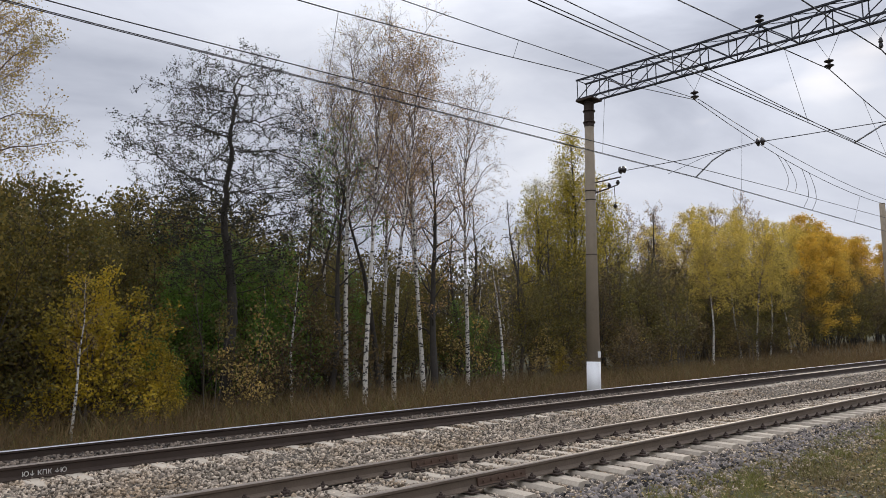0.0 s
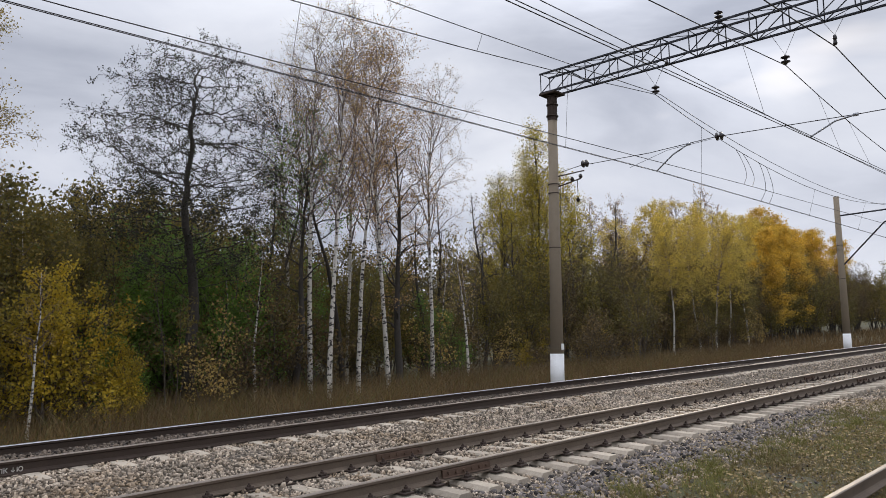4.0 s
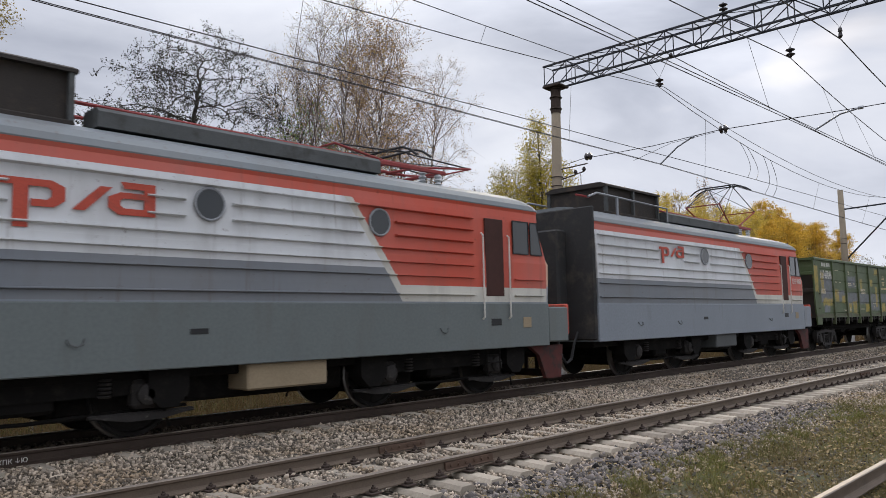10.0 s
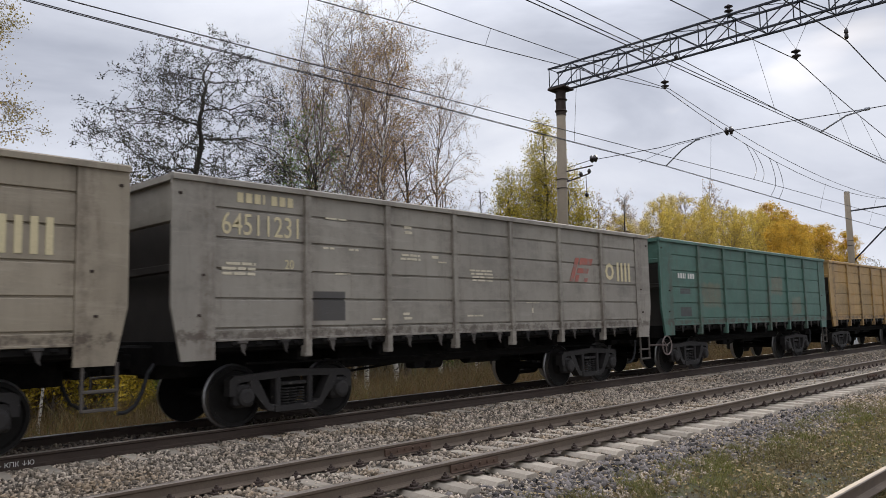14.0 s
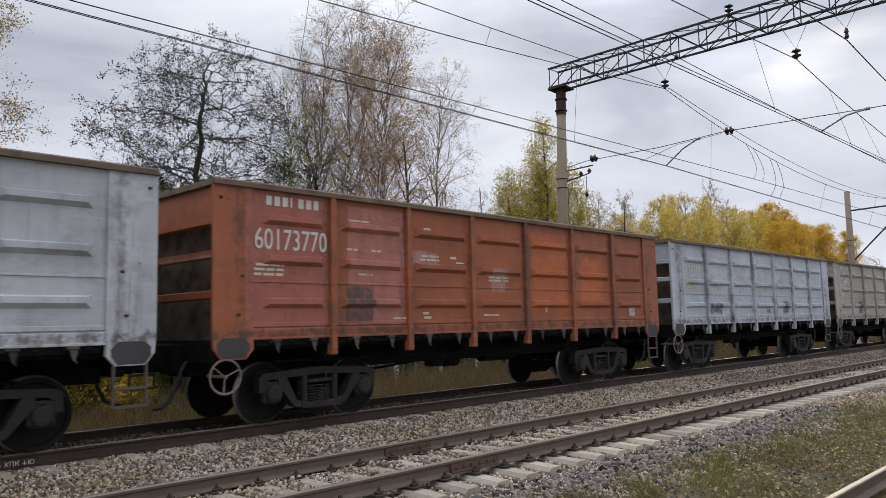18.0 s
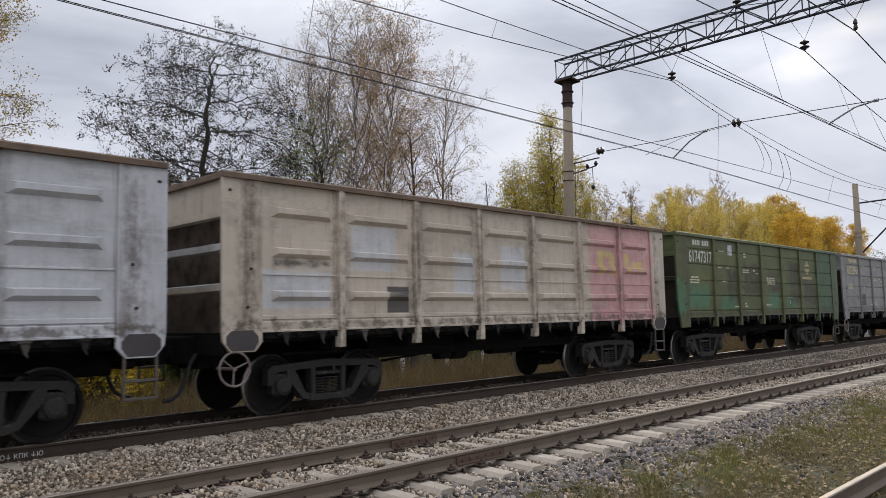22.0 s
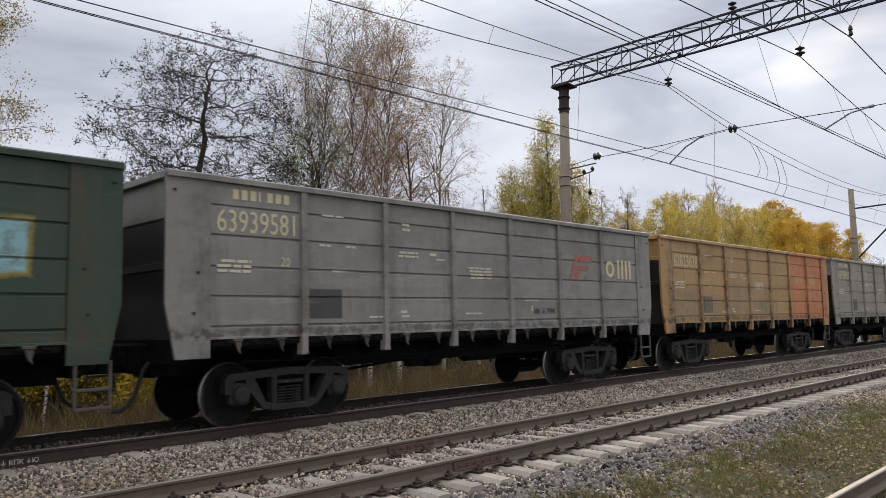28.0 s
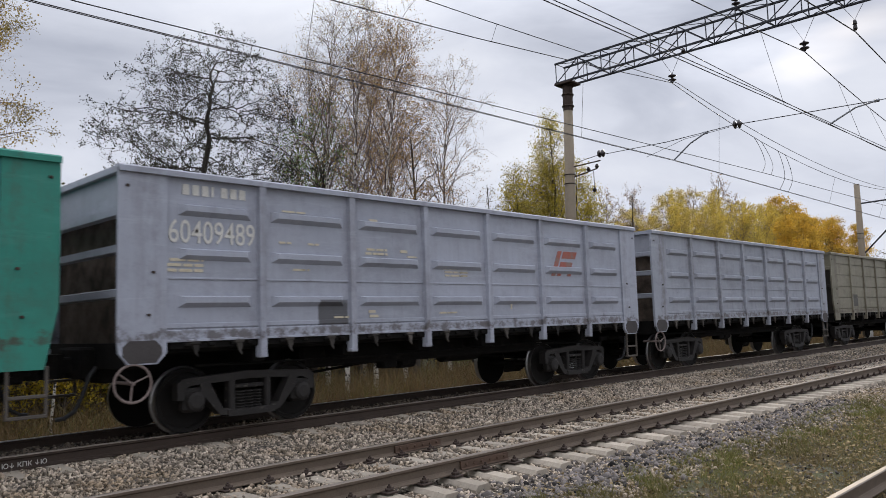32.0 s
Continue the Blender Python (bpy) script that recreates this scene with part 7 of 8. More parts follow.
class Tree:
    """Grows a skeleton of trunk, limbs and twigs, and marks where leaves sit."""

    def __init__(self, seed):
        self.rng = np.random.default_rng(seed)
        self.trunk, self.limb, self.twig, self.spots = [], [], [], []

    def shoot(self, start, way, length, r0, r1, steps, wander, pull, into):
        p, d = np.array(start, float), np.array(way, float)
        pts = [p.copy()]
        for i in range(steps):
            d = d + self.rng.normal(0, wander, 3) + np.array([0, 0, pull])
            d /= np.linalg.norm(d)
            q = p + d * length / steps
            into.append((*p, *q, r0 + (r1 - r0) * i / steps, r0 + (r1 - r0) * (i + 1) / steps))
            p = q
            pts.append(p.copy())
        return np.array(pts), d

    def along(self, pts, u):
        k = u * (len(pts) - 1)
        i = min(int(k), len(pts) - 2)
        return pts[i] + (pts[i + 1] - pts[i]) * (k - i), pts[i + 1] - pts[i]

    def off(self, axis, angle):
        """A direction that leaves the axis by that angle, turned at random."""
        axis = axis / np.linalg.norm(axis)
        s = np.cross(axis, self.rng.normal(0, 1, 3))
        s /= np.linalg.norm(s)
        return axis * math.cos(angle) + s * math.sin(angle)


def grow(seed, height, r, clear, limbs, reach, rise, droop, twigs, sprays, leaves, wander=0.05, top=0.35, lean=(0, 0), fine=0.006, spread=0.22, crown_pow=1.0, forks=1, profile=None, up=0.9, joints=(4, 3), kink=0.14):
    """height, trunk radius, bare share of the trunk, limb count and reach, and the leaves on each twig."""
    t = Tree(seed)
    rng = t.rng
    stems = []
    for k in range(forks):
        a = rng.uniform(0, 6.28)
        tilt = 0.0 if forks == 1 else 0.22
        way = (lean[0] + tilt * math.cos(a + k * 6.28 / forks), lean[1] + tilt * math.sin(a + k * 6.28 / forks), 1)
        pts, _ = t.shoot((0.12 * k, 0.08 * k, -0.2), way, height * (1 if k == 0 else rng.uniform(0.75, 0.95)), r * (1 if forks == 1 else 0.75), r * 0.08, 12, wander, 0.03, t.trunk)
        stems.append(pts)
    for i in range(limbs):
        pts = stems[i % forks]
        u = clear + (0.98 - clear) * ((i + rng.random()) / limbs)
        p, ax = t.along(pts, u)
        rel = (u - clear) / (1 - clear)
        full = (1 - rel) ** crown_pow if profile is None else np.interp(rel, np.linspace(0, 1, len(profile)), profile)
        length = reach * full * rng.uniform(0.72, 1.12) + top
        a = 2.4 * i + rng.uniform(-0.5, 0.5)
        way = np.array([math.cos(a), math.sin(a), rise + up * rel + rng.normal(0, 0.12)])
        rad = max(fine * 1.6, r * 0.42 * (1 - u * 0.75))
        lp, _ = t.shoot(p, way / np.linalg.norm(way), length, rad, fine * 1.2, 7, kink, droop, t.limb)
        for j in range(max(2, int(twigs * length / reach))):
            w = 0.22 + 0.78 * rng.random()
            q, ax2 = t.along(lp, w)
            tl = length * rng.uniform(0.22, 0.42) * (1.15 - 0.5 * w)
            tp, _ = t.shoot(q, t.off(ax2, rng.uniform(0.5, 1.1)), tl, max(fine, rad * 0.4 * (1 - w)), fine * 0.8, joints[0], 0.2, droop * 0.8, t.twig)
            for k in range(sprays):
                q2, ax3 = t.along(tp, rng.uniform(0.25, 1.0))
                sp, _ = t.shoot(q2, t.off(ax3, rng.uniform(0.3, 0.9)), tl * rng.uniform(0.3, 0.6) + 0.1, fine * 0.8, fine * 0.5, joints[1], 0.2, droop, t.twig)
                for _ in range(leaves):
                    m, _ax = t.along(sp, rng.random())
                    t.spots.append(m + rng.normal(0, spread, 3) * np.array([1, 1, 0.8]))
    return t


def spread_crown(seed, stem, r, outline, clumps, per, flat, step=0.22, sprays=3, leaves=3, fine=0.006, spread=0.06, lift=0.12):
    """A tree whose limbs reach for clumps of leaf spread through a crown; outline: heights and the crown's radius there."""
    t = Tree(seed)
    rng = t.rng
    hs, rs = np.array(outline).T
    z = rng.choice(np.linspace(hs[0], hs[-1], 200), clumps, p=(lambda w: w / w.sum())(np.interp(np.linspace(hs[0], hs[-1], 200), hs, rs) ** 1.25))
    a, rad = rng.uniform(0, 2 * np.pi, clumps), np.interp(z, hs, rs) * rng.uniform(0.05, 1.0, clumps) ** 0.45 * rng.uniform(0.82, 1.12, clumps)
    heart = np.stack([rad * np.cos(a), rad * np.sin(a), z], 1)
    pts = (heart[:, None] + rng.normal(0, 1, (clumps, per, 3)) * np.array([flat, flat, flat * 0.4])).reshape(-1, 3)
    n = int(stem / step) + 1
    sway = np.cumsum(rng.normal(0, 0.035, (n, 2)), 0)
    nodes = [np.array([sway[i, 0], sway[i, 1], i * step - 0.2]) for i in range(n)]
    up = [-1] + list(range(n - 1))
    arr = np.array(nodes)
    dist = np.linalg.norm(pts[:, None] - arr[None], axis=2)
    dist[:, arr[:, 2] < hs[0] - 0.9] = 1e9
    # a limb leaves the trunk below the clump that it serves
    dist += np.where(arr[None, :, 2] > pts[:, None, 2] - 0.15, 0.9, 0.0)
    near, best = dist.argmin(1), dist.min(1)
    for _ in range(60):
        if not len(pts):
            break
        pull = {}
        for k in np.unique(near):
            v = pts[near == k] - nodes[k]
            d = (v / np.maximum(np.linalg.norm(v, axis=1), 1e-6)[:, None]).mean(0) + rng.normal(0, 0.16, 3) + np.array([0, 0, lift])
            pull[k] = d / np.linalg.norm(d)
        first = len(nodes)
        for k, d in pull.items():
            nodes.append(nodes[k] + d * step)
            up.append(int(k))
        fresh = np.array(nodes[first:])
        dist = np.linalg.norm(pts[:, None] - fresh[None], axis=2)
        j, m = dist.argmin(1), dist.min(1)
        closer = m < best
        near, best = np.where(closer, first + j, near), np.where(closer, m, best)
        keep = best > step * 1.1
        pts, near, best = pts[keep], near[keep], best[keep]
    load = np.zeros(len(nodes))
    kids = np.zeros(len(nodes), int)
    for i in range(len(nodes) - 1, 0, -1):
        load[i] = max(load[i], fine ** 2.2)
        load[up[i]] += load[i]
        kids[up[i]] += 1
    for i in range(1, len(nodes)):
        p, q = nodes[up[i]], nodes[i]
        if i < n:
            t.trunk.append((*p, *q, r * (1 - 0.85 * (i - 1) / n), r * (1 - 0.85 * i / n)))
            continue
        rad = load[i] ** (1 / 2.2)
        base = rad if up[i] < n else load[up[i]] ** (1 / 2.2)
        (t.limb if rad > fine * 2.6 else t.twig).append((*p, *q, min(base, rad * 1.35), rad))
        if rad < fine * 2.0:
            for _ in range(sprays if not kids[i] else 1):
                sp, _d = t.shoot(q, t.off(q - p, rng.uniform(0.3, 1.1)), rng.uniform(0.18, 0.42), fine * 0.8, fine * 0.5, 2, 0.2, 0.05, t.twig)
                for _ in range(leaves):
                    m, _a = t.along(sp, rng.random())
                    t.spots.append(m + rng.normal(0, spread, 3))
    return t


def trunk_mesh(t, bark, n=10):
    """Stems as joined rings, one run of segments after another."""
    w = 2 * np.pi * np.arange(n) / n
    ring = np.stack([np.cos(w), np.sin(w), 0 * w], 1)
    vs, fs, last = [], [], None
    for s in t.trunk:
        p, q = np.array(s[0:3]), np.array(s[3:6])
        if last is None or np.abs(last - p).max() > 1e-6:
            vs.append(p + ring * s[6])
        o = (len(vs) - 1) * n
        vs.append(q + ring * s[7])
        i = np.arange(n)
        fs.append(np.stack([o + i, o + (i + 1) % n, o + n + (i + 1) % n, o + n + i], 1))
        last = q
    me = raw_mesh("trunk", np.concatenate(vs), np.concatenate(fs), bark)
    me.shade_smooth()
    return me


def tree_meshes(key, t, leaf, size, bark, limb_mat, twig_mat, flat=0.0):
    MESHES[key] = (trunk_mesh(t, bark), branch_mesh("limbs", t.limb, 5, limb_mat), branch_mesh("twigs", t.twig, 3, twig_mat), leaf_mesh("leaves", t.spots, size, t.rng, leaf, flat) if t.spots else None)


def plant(key, name, x, y, label, category="tree", turn=0.0, scale=1.0, group="", z=None):
    me = MESHES[key]
    t = tagged(new(name), label, category, group)
    t.location = (x, y, (ground_z(y) if z is None else z) - 0.05)
    t.rotation_euler[2] = radians(turn)
    t.scale = (scale, scale, scale)
    for n, m in zip(("trunk", "branchwork", "twigwork", "foliage"), me):
        if m:
            p = part(n, m, t)
            if n != "trunk":
                tagged(p, kind="stuff")
    return t


# the dark alder: level limbs in tiers, a round top
ALDER = ((4.0, 1.0), (5.0, 2.4), (6.1, 3.3), (7.1, 3.4), (8.1, 3.5), (9.3, 3.5), (10.1, 3.0), (11.1, 2.4), (12.0, 1.7), (12.6, 0.9))
tree_meshes("alder", spread_crown(8, 11.6, 0.23, ALDER, 250, 12, 0.42, sprays=4, leaves=5), L_ALDER, 0.056, BARK, BARK, TWIG_DARK)
plant("alder", "alder_tree", 12.95, 24, "tall dark alder with spreading limbs and sparse shrivelled leaves", turn=40, scale=1.0)
# birches with white trunks
BIRCHES = [("birch_a", 31, 15.4, 0.120, L_BIRCH, 1), ("birch_b", 32, 14.8, 0.110, L_BIRCH, 1), ("birch_c", 33, 14.8, 0.105, L_BROWN, 3), ("birch_d", 34, 15.0, 0.115, L_BROWN, 6), ("birch_e", 35, 14.6, 0.115, L_BROWN, 2)]
for key, seed, h, r, leaf, nl in BIRCHES:
    tree_meshes(key, grow(seed, h, r, 0.44, 30, 2.7, 1.5, -0.012, 12, 5, nl, 0.022, 0.8, fine=0.0040, spread=0.12, profile=(0.7, 1.0, 1.0, 0.8, 0.42), joints=(4, 2), kink=0.18), leaf, 0.052, BIRCH, TWIG_GREY, TWIG_GREY)
for key, x, y, s, turn, what in (("birch_a", 18.7, 25, 1.0, 0, "nearly bare birch with a white trunk and thin brown twigs"), ("birch_b", 16.7, 21.2, 0.92, 80, "slender birch with white trunk and bare upright twigs"),
                                 ("birch_c", 19.5, 23, 0.98, 150, "birch with a white trunk and few brown leaves"), ("birch_d", 21.6, 23.5, 0.95, 30, "birch with white trunk and rust-brown leaves"), ("birch_e", 25.7, 25, 0.96, 200, "nearly bare birch with white trunk and fine reddish twigs"),
                                 ("birch_d", 22.6, 27.5, 0.98, 260, "slender birch with sparse rust-brown leaves"), ("birch_a", 22.0, 31, 0.95, 170, "thin bare birch deeper in the wood"), ("birch_e", 20.6, 28.5, 0.98, 300, "thin bare birch deeper in the wood"),
                                 ("birch_c", 27.4, 30, 0.9, 40, "nearly bare birch with a thin white trunk")):
    plant(key, "birch_tree", x, y, what, turn=turn, scale=s, group="birches")
tree_meshes("sapling", grow(51, 7.2, 0.075, 0.42, 14, 1.1, 1.1, 0.0, 5, 3, 2, 0.05, 0.3, lean=(-0.10, 0), fine=0.006), L_BIRCH, 0.08, BIRCH, TWIG_GREY, TWIG_GREY)
for x, y, s, turn in ((15.6, 24, 0.85, 0), (27.6, 24.5, 1.05, 200), (17.3, 28, 0.85, 60), (34.0, 30, 1.0, 180), (37.5, 33, 1.1, 60), (6.8, 20.5, 0.6, 90), (12.5, 28, 0.8, 45), (15.2, 25.5, 0.75, 140), (29.5, 28, 0.95, 20), (59, 36, 1.2, 10), (8.3, 25.2, 0.9, 200), (66, 38, 1.4, 70), (75, 39, 1.5, 250)):
    plant("sapling", "birch_sapling", x, y, "thin leaning birch sapling with white bark", turn=turn, scale=s, group="birch saplings")
# dark-stemmed trees among the birches
tree_meshes("dark_tree", grow(61, 11.0, 0.17, 0.38, 20, 1.9, 0.5, 0.01, 8, 4, 3, 0.06, 0.5, fine=0.005, spread=0.13, kink=0.24), L_DRAB, 0.062, BARK, BARK, TWIG_DARK)
tree_meshes("rusty_tree", grow(64, 11.6, 0.18, 0.22, 26, 1.7, 0.7, 0.01, 8, 4, 4, 0.05, 0.5, fine=0.005, spread=0.15, kink=0.22, profile=(0.5, 0.7, 1.0, 0.9, 0.6)), L_BROWN, 0.060, BARK, BARK, TWIG)
tree_meshes("green_tree", grow(62, 11.8, 0.15, 0.60, 16, 1.9, 0.4, 0.01, 8, 5, 5, 0.05, 0.5, fine=0.005, spread=0.2, kink=0.22, profile=(0.7, 1.0, 1.0, 0.8)), L_GREEN, 0.065, BARK, BARK, TWIG)
for key, x, y, s, turn, what in (("dark_tree", 18.1, 25.2, 0.95, 0, "slim dark tree with withered brown leaves"), ("rusty_tree", 22.3, 23.7, 0.98, 90, "dark-stemmed tree with rusty yellow leaves up the trunk"), ("green_tree", 21.2, 26, 0.95, 0, "slim dark-stemmed tree with dull green leaves"),
                                 ("dark_tree", 30.5, 29, 0.9, 200, "slim dark tree with bare crown"), ("green_tree", 19.5, 30, 0.95, 130, "tree with dark green leaves"), ("dark_tree", 40.5, 31, 0.9, 40, "dark bare-stemmed tree by the mast"),
                                 ("dark_tree", 16.6, 26, 0.75, 300, "slim dark tree with few withered leaves"), ("dark_tree", 36.5, 30, 1.0, 120, "slim dark tree with few withered leaves"), ("dark_tree", 55.5, 34, 1.15, 260, "slim dark tree with bare crown"), ("dark_tree", 33.0, 28, 0.75, 10, "slim dark tree with few withered leaves"),
                                 ("dark_tree", 45.5, 30, 0.8, 170, "slim dark tree with few withered leaves"), ("dark_tree", 50.5, 31, 0.85, 240, "slim dark tree with bare crown"), ("dark_tree", 60.5, 34, 1.0, 80, "slim dark tree with bare crown"), ("dark_tree", 27.0, 27, 0.8, 30, "slim dark tree with few withered leaves")):
    plant(key, "broadleaf_tree", x, y, what, turn=turn, scale=s, group="trees of the wood")
# poplars, olive and gold
tree_meshes("poplar", grow(71, 17.6, 0.18, 0.22, 54, 3.1, 1.15, 0.02, 12, 5, 7, 0.03, 0.5, fine=0.007, spread=0.34, profile=(1.0, 1.0, 0.85, 0.62, 0.36, 0.08), joints=(3, 2), kink=0.2), L_OLIVE, 0.098, BARK, BARK, TWIG)
tree_meshes("poplar_b", grow(72, 13.6, 0.16, 0.20, 42, 2.9, 1.1, 0.02, 11, 5, 6, 0.04, 0.5, fine=0.007, spread=0.34, profile=(0.9, 1.0, 0.95, 0.75, 0.5, 0.2), joints=(3, 2), kink=0.2), L_OLIVE, 0.098, BARK, BARK, TWIG)
for key, x, y, s, turn in (("poplar", 45.3, 33, 1.0, 0), ("poplar_b", 41.8, 33.5, 0.86, 70), ("poplar_b", 49.2, 33.5, 1.05, 200), ("poplar_b", 53.0, 35, 0.95, 140), ("poplar_b", 47.4, 35, 1.12, 300), ("poplar_b", 43.4, 35, 0.98, 20)):
    plant(key, "poplar_tree", x, y, "tall poplar with olive and golden leaves", turn=turn, scale=s, group="poplars")
# autumn trees farther along the line
tree_meshes("gold_tree", grow(81, 16.5, 0.15, 0.36, 34, 3.0, 1.1, 0.0, 9, 4, 8, 0.05, 0.8, fine=0.010, spread=0.24, profile=(0.7, 1.0, 1.0, 0.8, 0.4)), L_YELLOW, 0.13, BIRCH, TWIG_GREY, TWIG_GREY)
tree_meshes("orange_tree", grow(82, 17.0, 0.17, 0.14, 40, 3.7, 1.0, 0.0, 9, 5, 9, 0.05, 0.8, fine=0.011, spread=0.32, profile=(0.8, 1.0, 0.95, 0.75, 0.4)), L_ORANGE, 0.20, BARK_PALE, BARK_PALE, TWIG)
tree_meshes("bare_tree", grow(83, 19.5, 0.2, 0.36, 30, 4.2, 1.1, 0.01, 10, 5, 1, 0.04, 0.9, fine=0.012, spread=0.2, crown_pow=0.6), L_BROWN, 0.14, BARK_PALE, TWIG_GREY, TWIG_GREY)
FAR = [("bare_tree", "bare_tree", 112, 50, 1.18, 0), ("bare_tree", "bare_tree", 160, 62, 1.2, 70), ("bare_tree", "bare_tree", 70, 41, 0.8, 140), ("bare_tree", "bare_tree", 182, 64, 1.2, 220), ("bare_tree", "bare_tree", 61, 38, 0.72, 20), ("bare_tree", "bare_tree", 88, 44, 0.86, 110), ("bare_tree", "bare_tree", 104, 45, 0.95, 310), ("bare_tree", "bare_tree", 79, 40, 0.7, 200), ("bare_tree", "bare_tree", 97, 47, 0.98, 40)]
FAR += [("gold_tree", "birch_tree", x, y, s, t) for x, y, s, t in ((82, 42, 0.98, 0), (91, 45, 0.8, 90), (97, 44, 1.05, 160), (109, 44, 1.0, 220), (120, 47, 1.08, 300), (76, 42, 0.78, 30), (86, 40, 0.85, 200), (101, 41, 0.72, 20), (114, 42, 0.86, 100), (66, 38, 0.74, 60), (71, 39, 0.84, 250), (52.9, 26.6, 0.60, 10), (58.4, 27.0, 0.62, 130), (62.2, 27.4, 0.66, 240), (65.6, 27.8, 0.64, 330), (71.0, 28.2, 0.72, 70))]
FAR += [("orange_tree", "maple_tree", x, y, s, t) for x, y, s, t in ((128, 48, 1.15, 0), (138, 50, 1.15, 80), (152, 53, 1.15, 190), (192, 60, 1.3, 20), (230, 66, 1.4, 120), (132, 44, 0.95, 300), (146, 46, 1.0, 150), (172, 56, 1.2, 260), (122, 43, 0.9, 45), (90, 33, 0.72, 15), (103, 35, 0.8, 290))]
SAID = {"gold_tree": "birch with white stem and thin yellow autumn leaves", "orange_tree": "broad tree in bright yellow-orange autumn leaf", "bare_tree": "tall bare tree with fine grey-brown twigs"}
for key, name, x, y, s, turn in FAR:
    plant(key, name, x, y, SAID[key], turn=turn, scale=s, group="autumn trees along the line")
# the yellow birch at the clearing
tree_meshes("yellow_birch", grow(91, 15.5, 0.13, 0.26, 38, 2.2, 0.8, -0.03, 12, 6, 9, 0.03, 0.7, fine=0.005, spread=0.16, profile=(0.8, 1.0, 1.0, 0.9, 0.7, 0.3)), L_BIRCH, 0.055, BIRCH, TWIG_GREY, TWIG_GREY)
plant("yellow_birch", "birch_tree", 4.65, 24.5, "birch with hanging twigs full of yellow leaves", turn=30, scale=0.98, group="birches")
plant("yellow_birch", "birch_tree", 1.0, 26, "birch with hanging twigs full of yellow leaves", turn=130, scale=1.05, group="birches")
# shrubs at the edge of the wood
tree_meshes("gold_shrub", grow(101, 4.6, 0.045, 0.06, 32, 1.8, 0.9, 0.0, 9, 4, 9, 0.06, 0.4, fine=0.005, spread=0.13, forks=3, joints=(3, 2)), L_GOLD, 0.075, BARK_PALE, TWIG, TWIG)
tree_meshes("olive_bush", grow(106, 6.4, 0.07, 0.06, 34, 2.2, 0.8, 0.0, 8, 5, 11, 0.06, 0.5, fine=0.006, spread=0.20, forks=3, joints=(3, 2), profile=(0.9, 1.0, 1.0, 0.9, 0.75, 0.5)), L_SHADY, 0.088, BARK_PALE, TWIG, TWIG)
tree_meshes("sparse_shrub", grow(104, 3.4, 0.03, 0.08, 16, 1.1, 0.8, 0.0, 6, 4, 3, 0.06, 0.3, fine=0.005, spread=0.12, forks=2, joints=(3, 2)), L_BIRCH, 0.075, BARK_PALE, TWIG, TWIG)
tree_meshes("drab_shrub", grow(102, 3.4, 0.035, 0.05, 26, 1.5, 0.8, 0.0, 8, 4, 3, 0.06, 0.4, fine=0.005, spread=0.15, forks=4, joints=(3, 2)), L_DRAB, 0.085, BARK_PALE, TWIG, TWIG)
tree_meshes("thin_shrub", grow(105, 5.6, 0.04, 0.2, 20, 1.2, 0.9, 0.0, 7, 4, 3, 0.05, 0.3, fine=0.005, spread=0.14, forks=3, joints=(3, 2)), L_MIX, 0.085, BARK_PALE, TWIG, TWIG)
tree_meshes("green_shrub", grow(103, 6.8, 0.07, 0.06, 32, 2.6, 0.7, 0.0, 8, 5, 13, 0.06, 0.5, fine=0.007, spread=0.26, forks=3, joints=(3, 2)), L_GREEN, 0.082, BARK_PALE, TWIG, TWIG)
TELL = {"gold_shrub": "bushy young tree in golden yellow leaf", "olive_bush": "bushy tree in dull olive and brown-gold leaf", "sparse_shrub": "small sparse shrub with pale yellow leaves", "drab_shrub": "thin shrub with withered brown leaves",
        "thin_shrub": "thin upright sapling with drab olive leaves", "green_shrub": "bushy tree with small green leaves"}
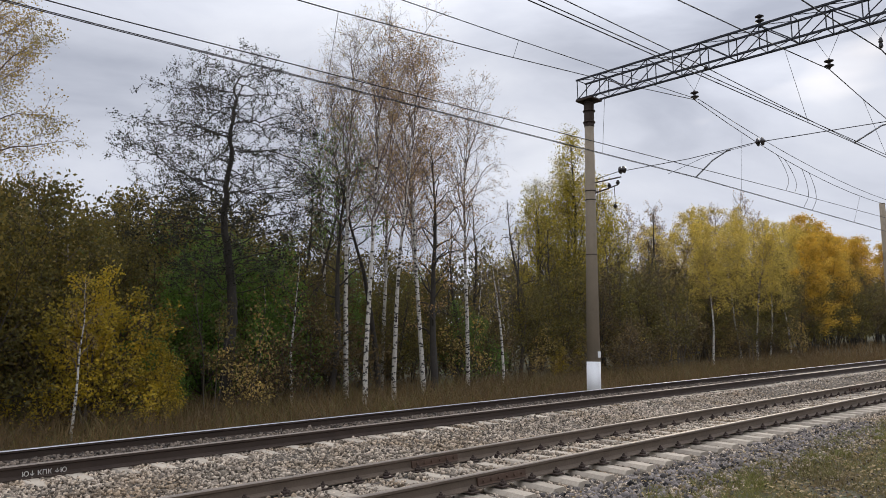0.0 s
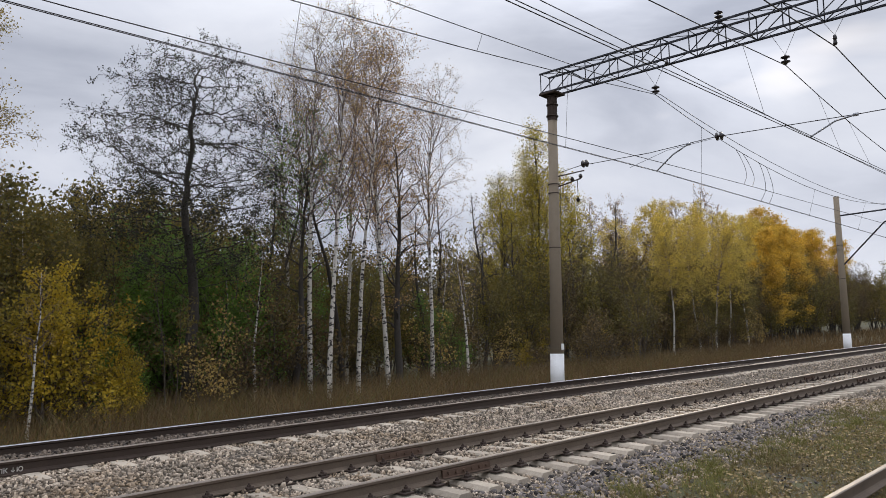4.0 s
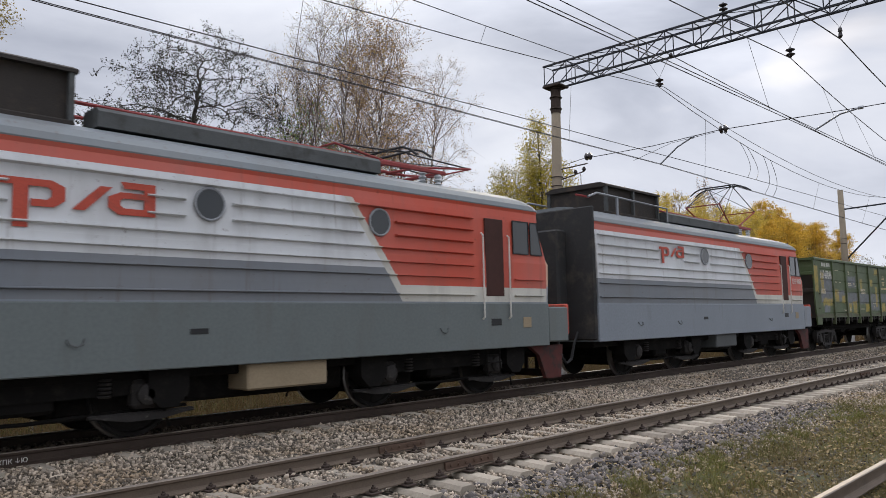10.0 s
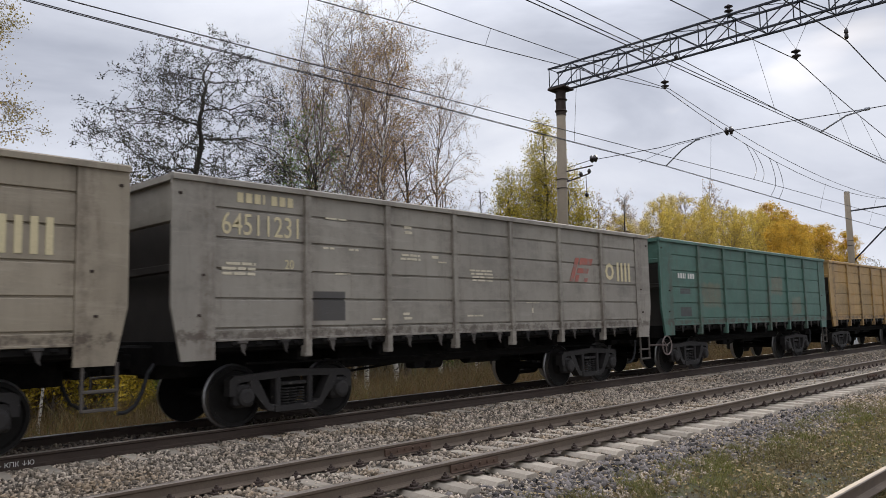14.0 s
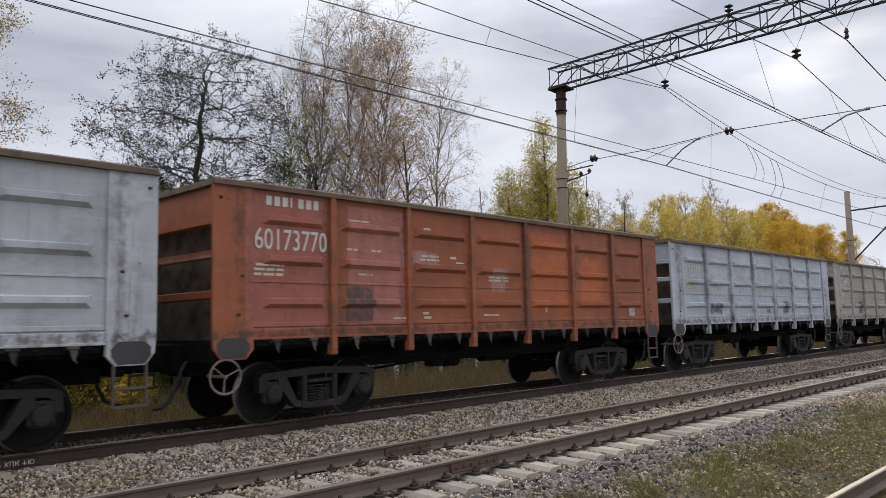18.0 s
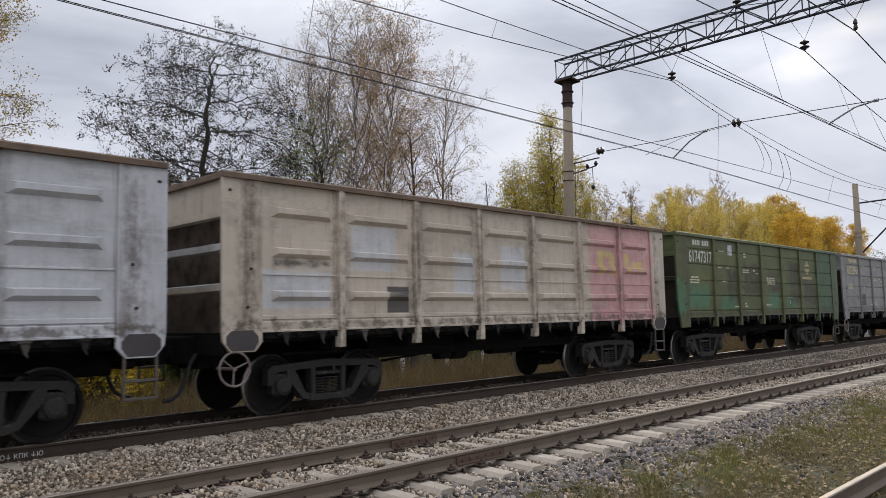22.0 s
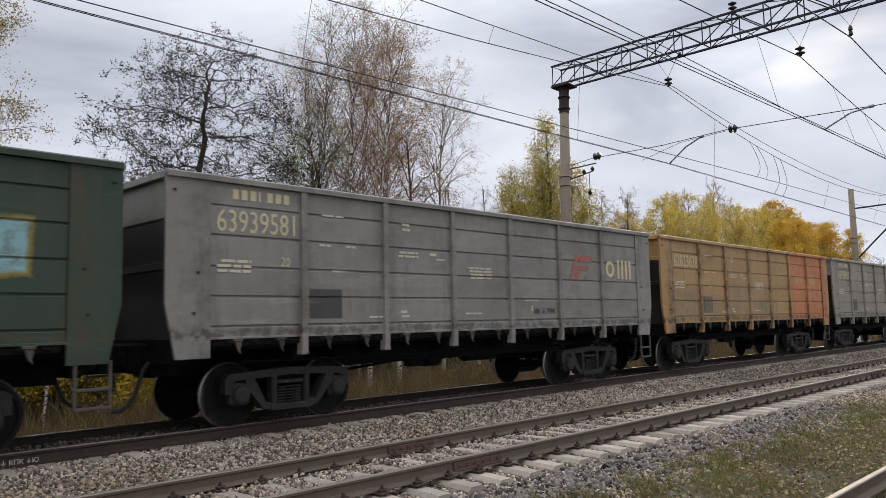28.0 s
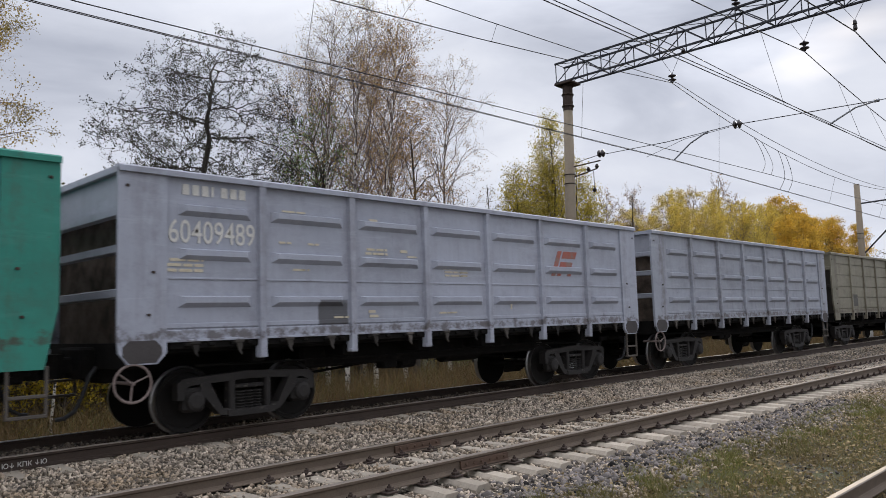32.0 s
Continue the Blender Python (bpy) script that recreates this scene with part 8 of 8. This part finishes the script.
for key, x, y, s, turn in (("gold_shrub", 7.3, 21.2, 0.95, 0), ("gold_shrub", 8.7, 22.2, 1.0, 120), ("gold_shrub", 9.8, 21.6, 0.55, 60), ("olive_bush", 5.0, 23, 0.92, 220), ("olive_bush", 6.9, 25.5, 1.05, 40), ("olive_bush", 8.9, 26.5, 0.98, 140), ("olive_bush", 3.4, 22, 0.8, 300),
                           ("sparse_shrub", 12.0, 21.3, 0.9, 10), ("drab_shrub", 14.0, 23, 0.9, 0), ("drab_shrub", 15.5, 26, 1.1, 80), ("drab_shrub", 23.5, 27, 0.8, 150), ("gold_shrub", 37.0, 27, 0.42, 200), ("drab_shrub", 40.5, 26, 0.9, 30), ("gold_shrub", 34.0, 26, 0.4, 260),
                           ("drab_shrub", 58, 27, 1.0, 100), ("drab_shrub", 70, 29, 1.1, 20), ("drab_shrub", 63, 28, 1.1, 220), ("green_shrub", 13.2, 25.7, 0.9, 30), ("green_shrub", 15.2, 25.9, 0.95, 160), ("green_shrub", 14.2, 26.6, 1.08, 280), ("green_shrub", 12.2, 27.2, 0.85, 100), ("green_shrub", 16.9, 28.0, 0.9, 220), ("green_shrub", 15.8, 33, 1.18, 0), ("green_shrub", 18.6, 34, 1.1, 70), ("green_shrub", 13.0, 30, 0.8, 200), ("olive_bush", 10.8, 31, 1.0, 10),
                           ("olive_bush", 4.8, 27, 1.1, 80), ("olive_bush", 7.6, 29, 1.15, 200), ("green_shrub", 10.6, 34, 1.05, 120), ("olive_bush", 13.0, 34, 1.1, 30), ("green_shrub", 16.6, 36, 1.15, 250), ("olive_bush", 19.5, 36, 1.25, 160), ("green_shrub", 22.5, 36, 1.1, 20),
                           ("olive_bush", 14.6, 29, 0.85, 300), ("green_shrub", 12.0, 28, 0.72, 40), ("green_shrub", 24.5, 34, 1.0, 190), ("olive_bush", 27.5, 34, 1.1, 60), ("green_shrub", 30.5, 35, 1.0, 90), ("olive_bush", 2.0, 24, 1.1, 20), ("olive_bush", 4.0, 25.5, 1.1, 250), ("olive_bush", 6.2, 27.5, 1.12, 10), ("olive_bush", 9.4, 29.5, 1.05, 90), ("olive_bush", 11.8, 33, 1.1, 170), ("olive_bush", 14.8, 36, 1.4, 220), ("olive_bush", 18.0, 38, 1.45, 330), ("olive_bush", 21.5, 38, 1.45, 110), ("olive_bush", 25.5, 38, 1.4, 70),
                           ("gold_shrub", 64, 33, 1.3, 20), ("gold_shrub", 70, 35, 1.6, 100), ("gold_shrub", 76, 35, 1.7, 200), ("gold_shrub", 84, 37, 1.8, 300), ("gold_shrub", 93, 38, 2.0, 50), ("gold_shrub", 54, 31, 0.9, 150), ("gold_shrub", 104, 40, 2.1, 250)):
    plant(key, "shrub", x, y, TELL[key], "shrub", turn, s, "shrubs at the edge of the wood")
# undergrowth between the stems
rng = random.Random(21)
for i in range(64):
    x = 6 + 62 * (i / 63) ** 1.2 + rng.uniform(-0.8, 0.8)
    y = rng.uniform(22.4, 28.5) + max(0.0, x - 30) * 0.08 + (2.2 if 14 < x < 30 else 0.0)
    key = ("drab_shrub", "drab_shrub", "thin_shrub", "sparse_shrub", "drab_shrub", "thin_shrub", "green_shrub" if x < 34 else "sparse_shrub")[i % 7]
    plant(key, "shrub", x, y, TELL[key], "shrub", rng.uniform(0, 360), rng.uniform(0.8, 1.3) * (0.5 if key == "green_shrub" else 1.0), "shrubs at the edge of the wood")
# thicket that closes the view between the stems
tree_meshes("thicket_a", grow(111, 7.4, 0.06, 0.12, 30, 2.0, 0.95, 0.0, 8, 4, 8, 0.06, 0.6, fine=0.008, spread=0.26, forks=4, joints=(3, 2)), L_MIX, 0.105, BARK, TWIG, TWIG)
tree_meshes("thicket_b", grow(112, 8.2, 0.065, 0.16, 28, 2.0, 1.0, 0.0, 7, 4, 5, 0.06, 0.6, fine=0.008, spread=0.26, forks=4, joints=(3, 2)), L_DRAB, 0.095, BARK, TWIG, TWIG)
tree_meshes("thicket_c", grow(113, 7.6, 0.06, 0.12, 28, 2.0, 1.0, 0.0, 8, 4, 8, 0.06, 0.6, fine=0.008, spread=0.26, forks=3, joints=(3, 2)), L_SHADY, 0.105, BARK, TWIG, TWIG)
THICK = {"thicket_a": "brownish-green thicket tree with many thin stems", "thicket_b": "twiggy thicket tree with withered leaves", "thicket_c": "thicket tree with olive-yellow leaves"}
rng = random.Random(7)
for i in range(156):
    u = i / 155
    x = -12 + 200 * u ** 1.35 + rng.uniform(-1.2, 1.2)
    row = i % 3
    y = (27.5, 31, 36)[row] + rng.uniform(-1.2, 1.2) + max(0.0, x - 40) * 0.11
    key = rng.choice(("thicket_a", "thicket_a", "thicket_b", "thicket_b", "thicket_c"))
    s = rng.uniform(0.8, 1.05) * (1.0 if x < 40 else 1.15 + (x - 40) * 0.004) * (1.0, 0.95, 1.1)[row] * (0.85 if x < 30 and row == 0 else 1.0)
    plant(key, "thicket_tree", x, y, THICK[key], "tree", rng.uniform(0, 360), s, "thicket of the wood")


def far_wood():
    """The wood's depths: dark crowns beyond the thicket, joined."""
    rg = np.random.default_rng(5)
    spots = []
    for i in range(480):
        x = -80 + 520 * rg.random()
        y = 42 + 30 * rg.random() + max(0.0, x - 40) * 0.12
        h = rg.uniform(6.5, 8.5) * (1.0 + 0.004 * max(0.0, x - 30)) if x > 32 else rg.uniform(0.9, 1.08) * (0.155 * y + 2.4)
        n = 460
        a = rg.normal(0, 1, (n, 3)) * np.array([1.8, 1.8, 2.4]) + np.array([x, y, h * 0.58])
        a[:, 2] = np.clip(a[:, 2], -0.5, h)
        spots.append(a)
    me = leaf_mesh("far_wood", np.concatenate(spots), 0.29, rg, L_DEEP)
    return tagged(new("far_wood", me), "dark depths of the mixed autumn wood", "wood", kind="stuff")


far_wood()


# ---- movement: the train rolls towards -x ----
def train_at(t):
    """Where the leading end of the first wagon stands at t seconds."""
    u = t - 16
    return -50.2286 + u * (-13.7922 + u * (-0.015872 + u * 0.0001718))


def motions():
    times = [2.0 * i for i in range(17)]
    for thing, order in TRAIN:
        walk(thing, [(t, pose(train_at(t) + HALF + PITCH_W * order, Y_FAR, 0)) for t in times])
    for thing, turn, offset in ENGINES:
        walk(thing, [(t, pose(train_at(t) + offset, Y_FAR, 0, 0, 0, turn)) for t in times])
    done = {}
    for wheel, radius, at in ROLLING:
        sense = -1 if wheel.parent.parent in REVERSED else 1
        key = (radius, at, sense)
        if key not in done:
            rows = []
            for i in range(32 * FPS + 1):
                a = sense * math.degrees((train_at(i / FPS) - train_at(0)) / radius)
                rows.append((i / FPS, pose(*at, 0, a % 360, 0)))
            walk(wheel, rows)
            done[key] = wheel
        else:
            wheel.rotation_mode = "QUATERNION"
            keys = wheel.animation_data_create()
            keys.action = done[key].animation_data.action
            keys.action_slot = done[key].animation_data.action_slot


motions()
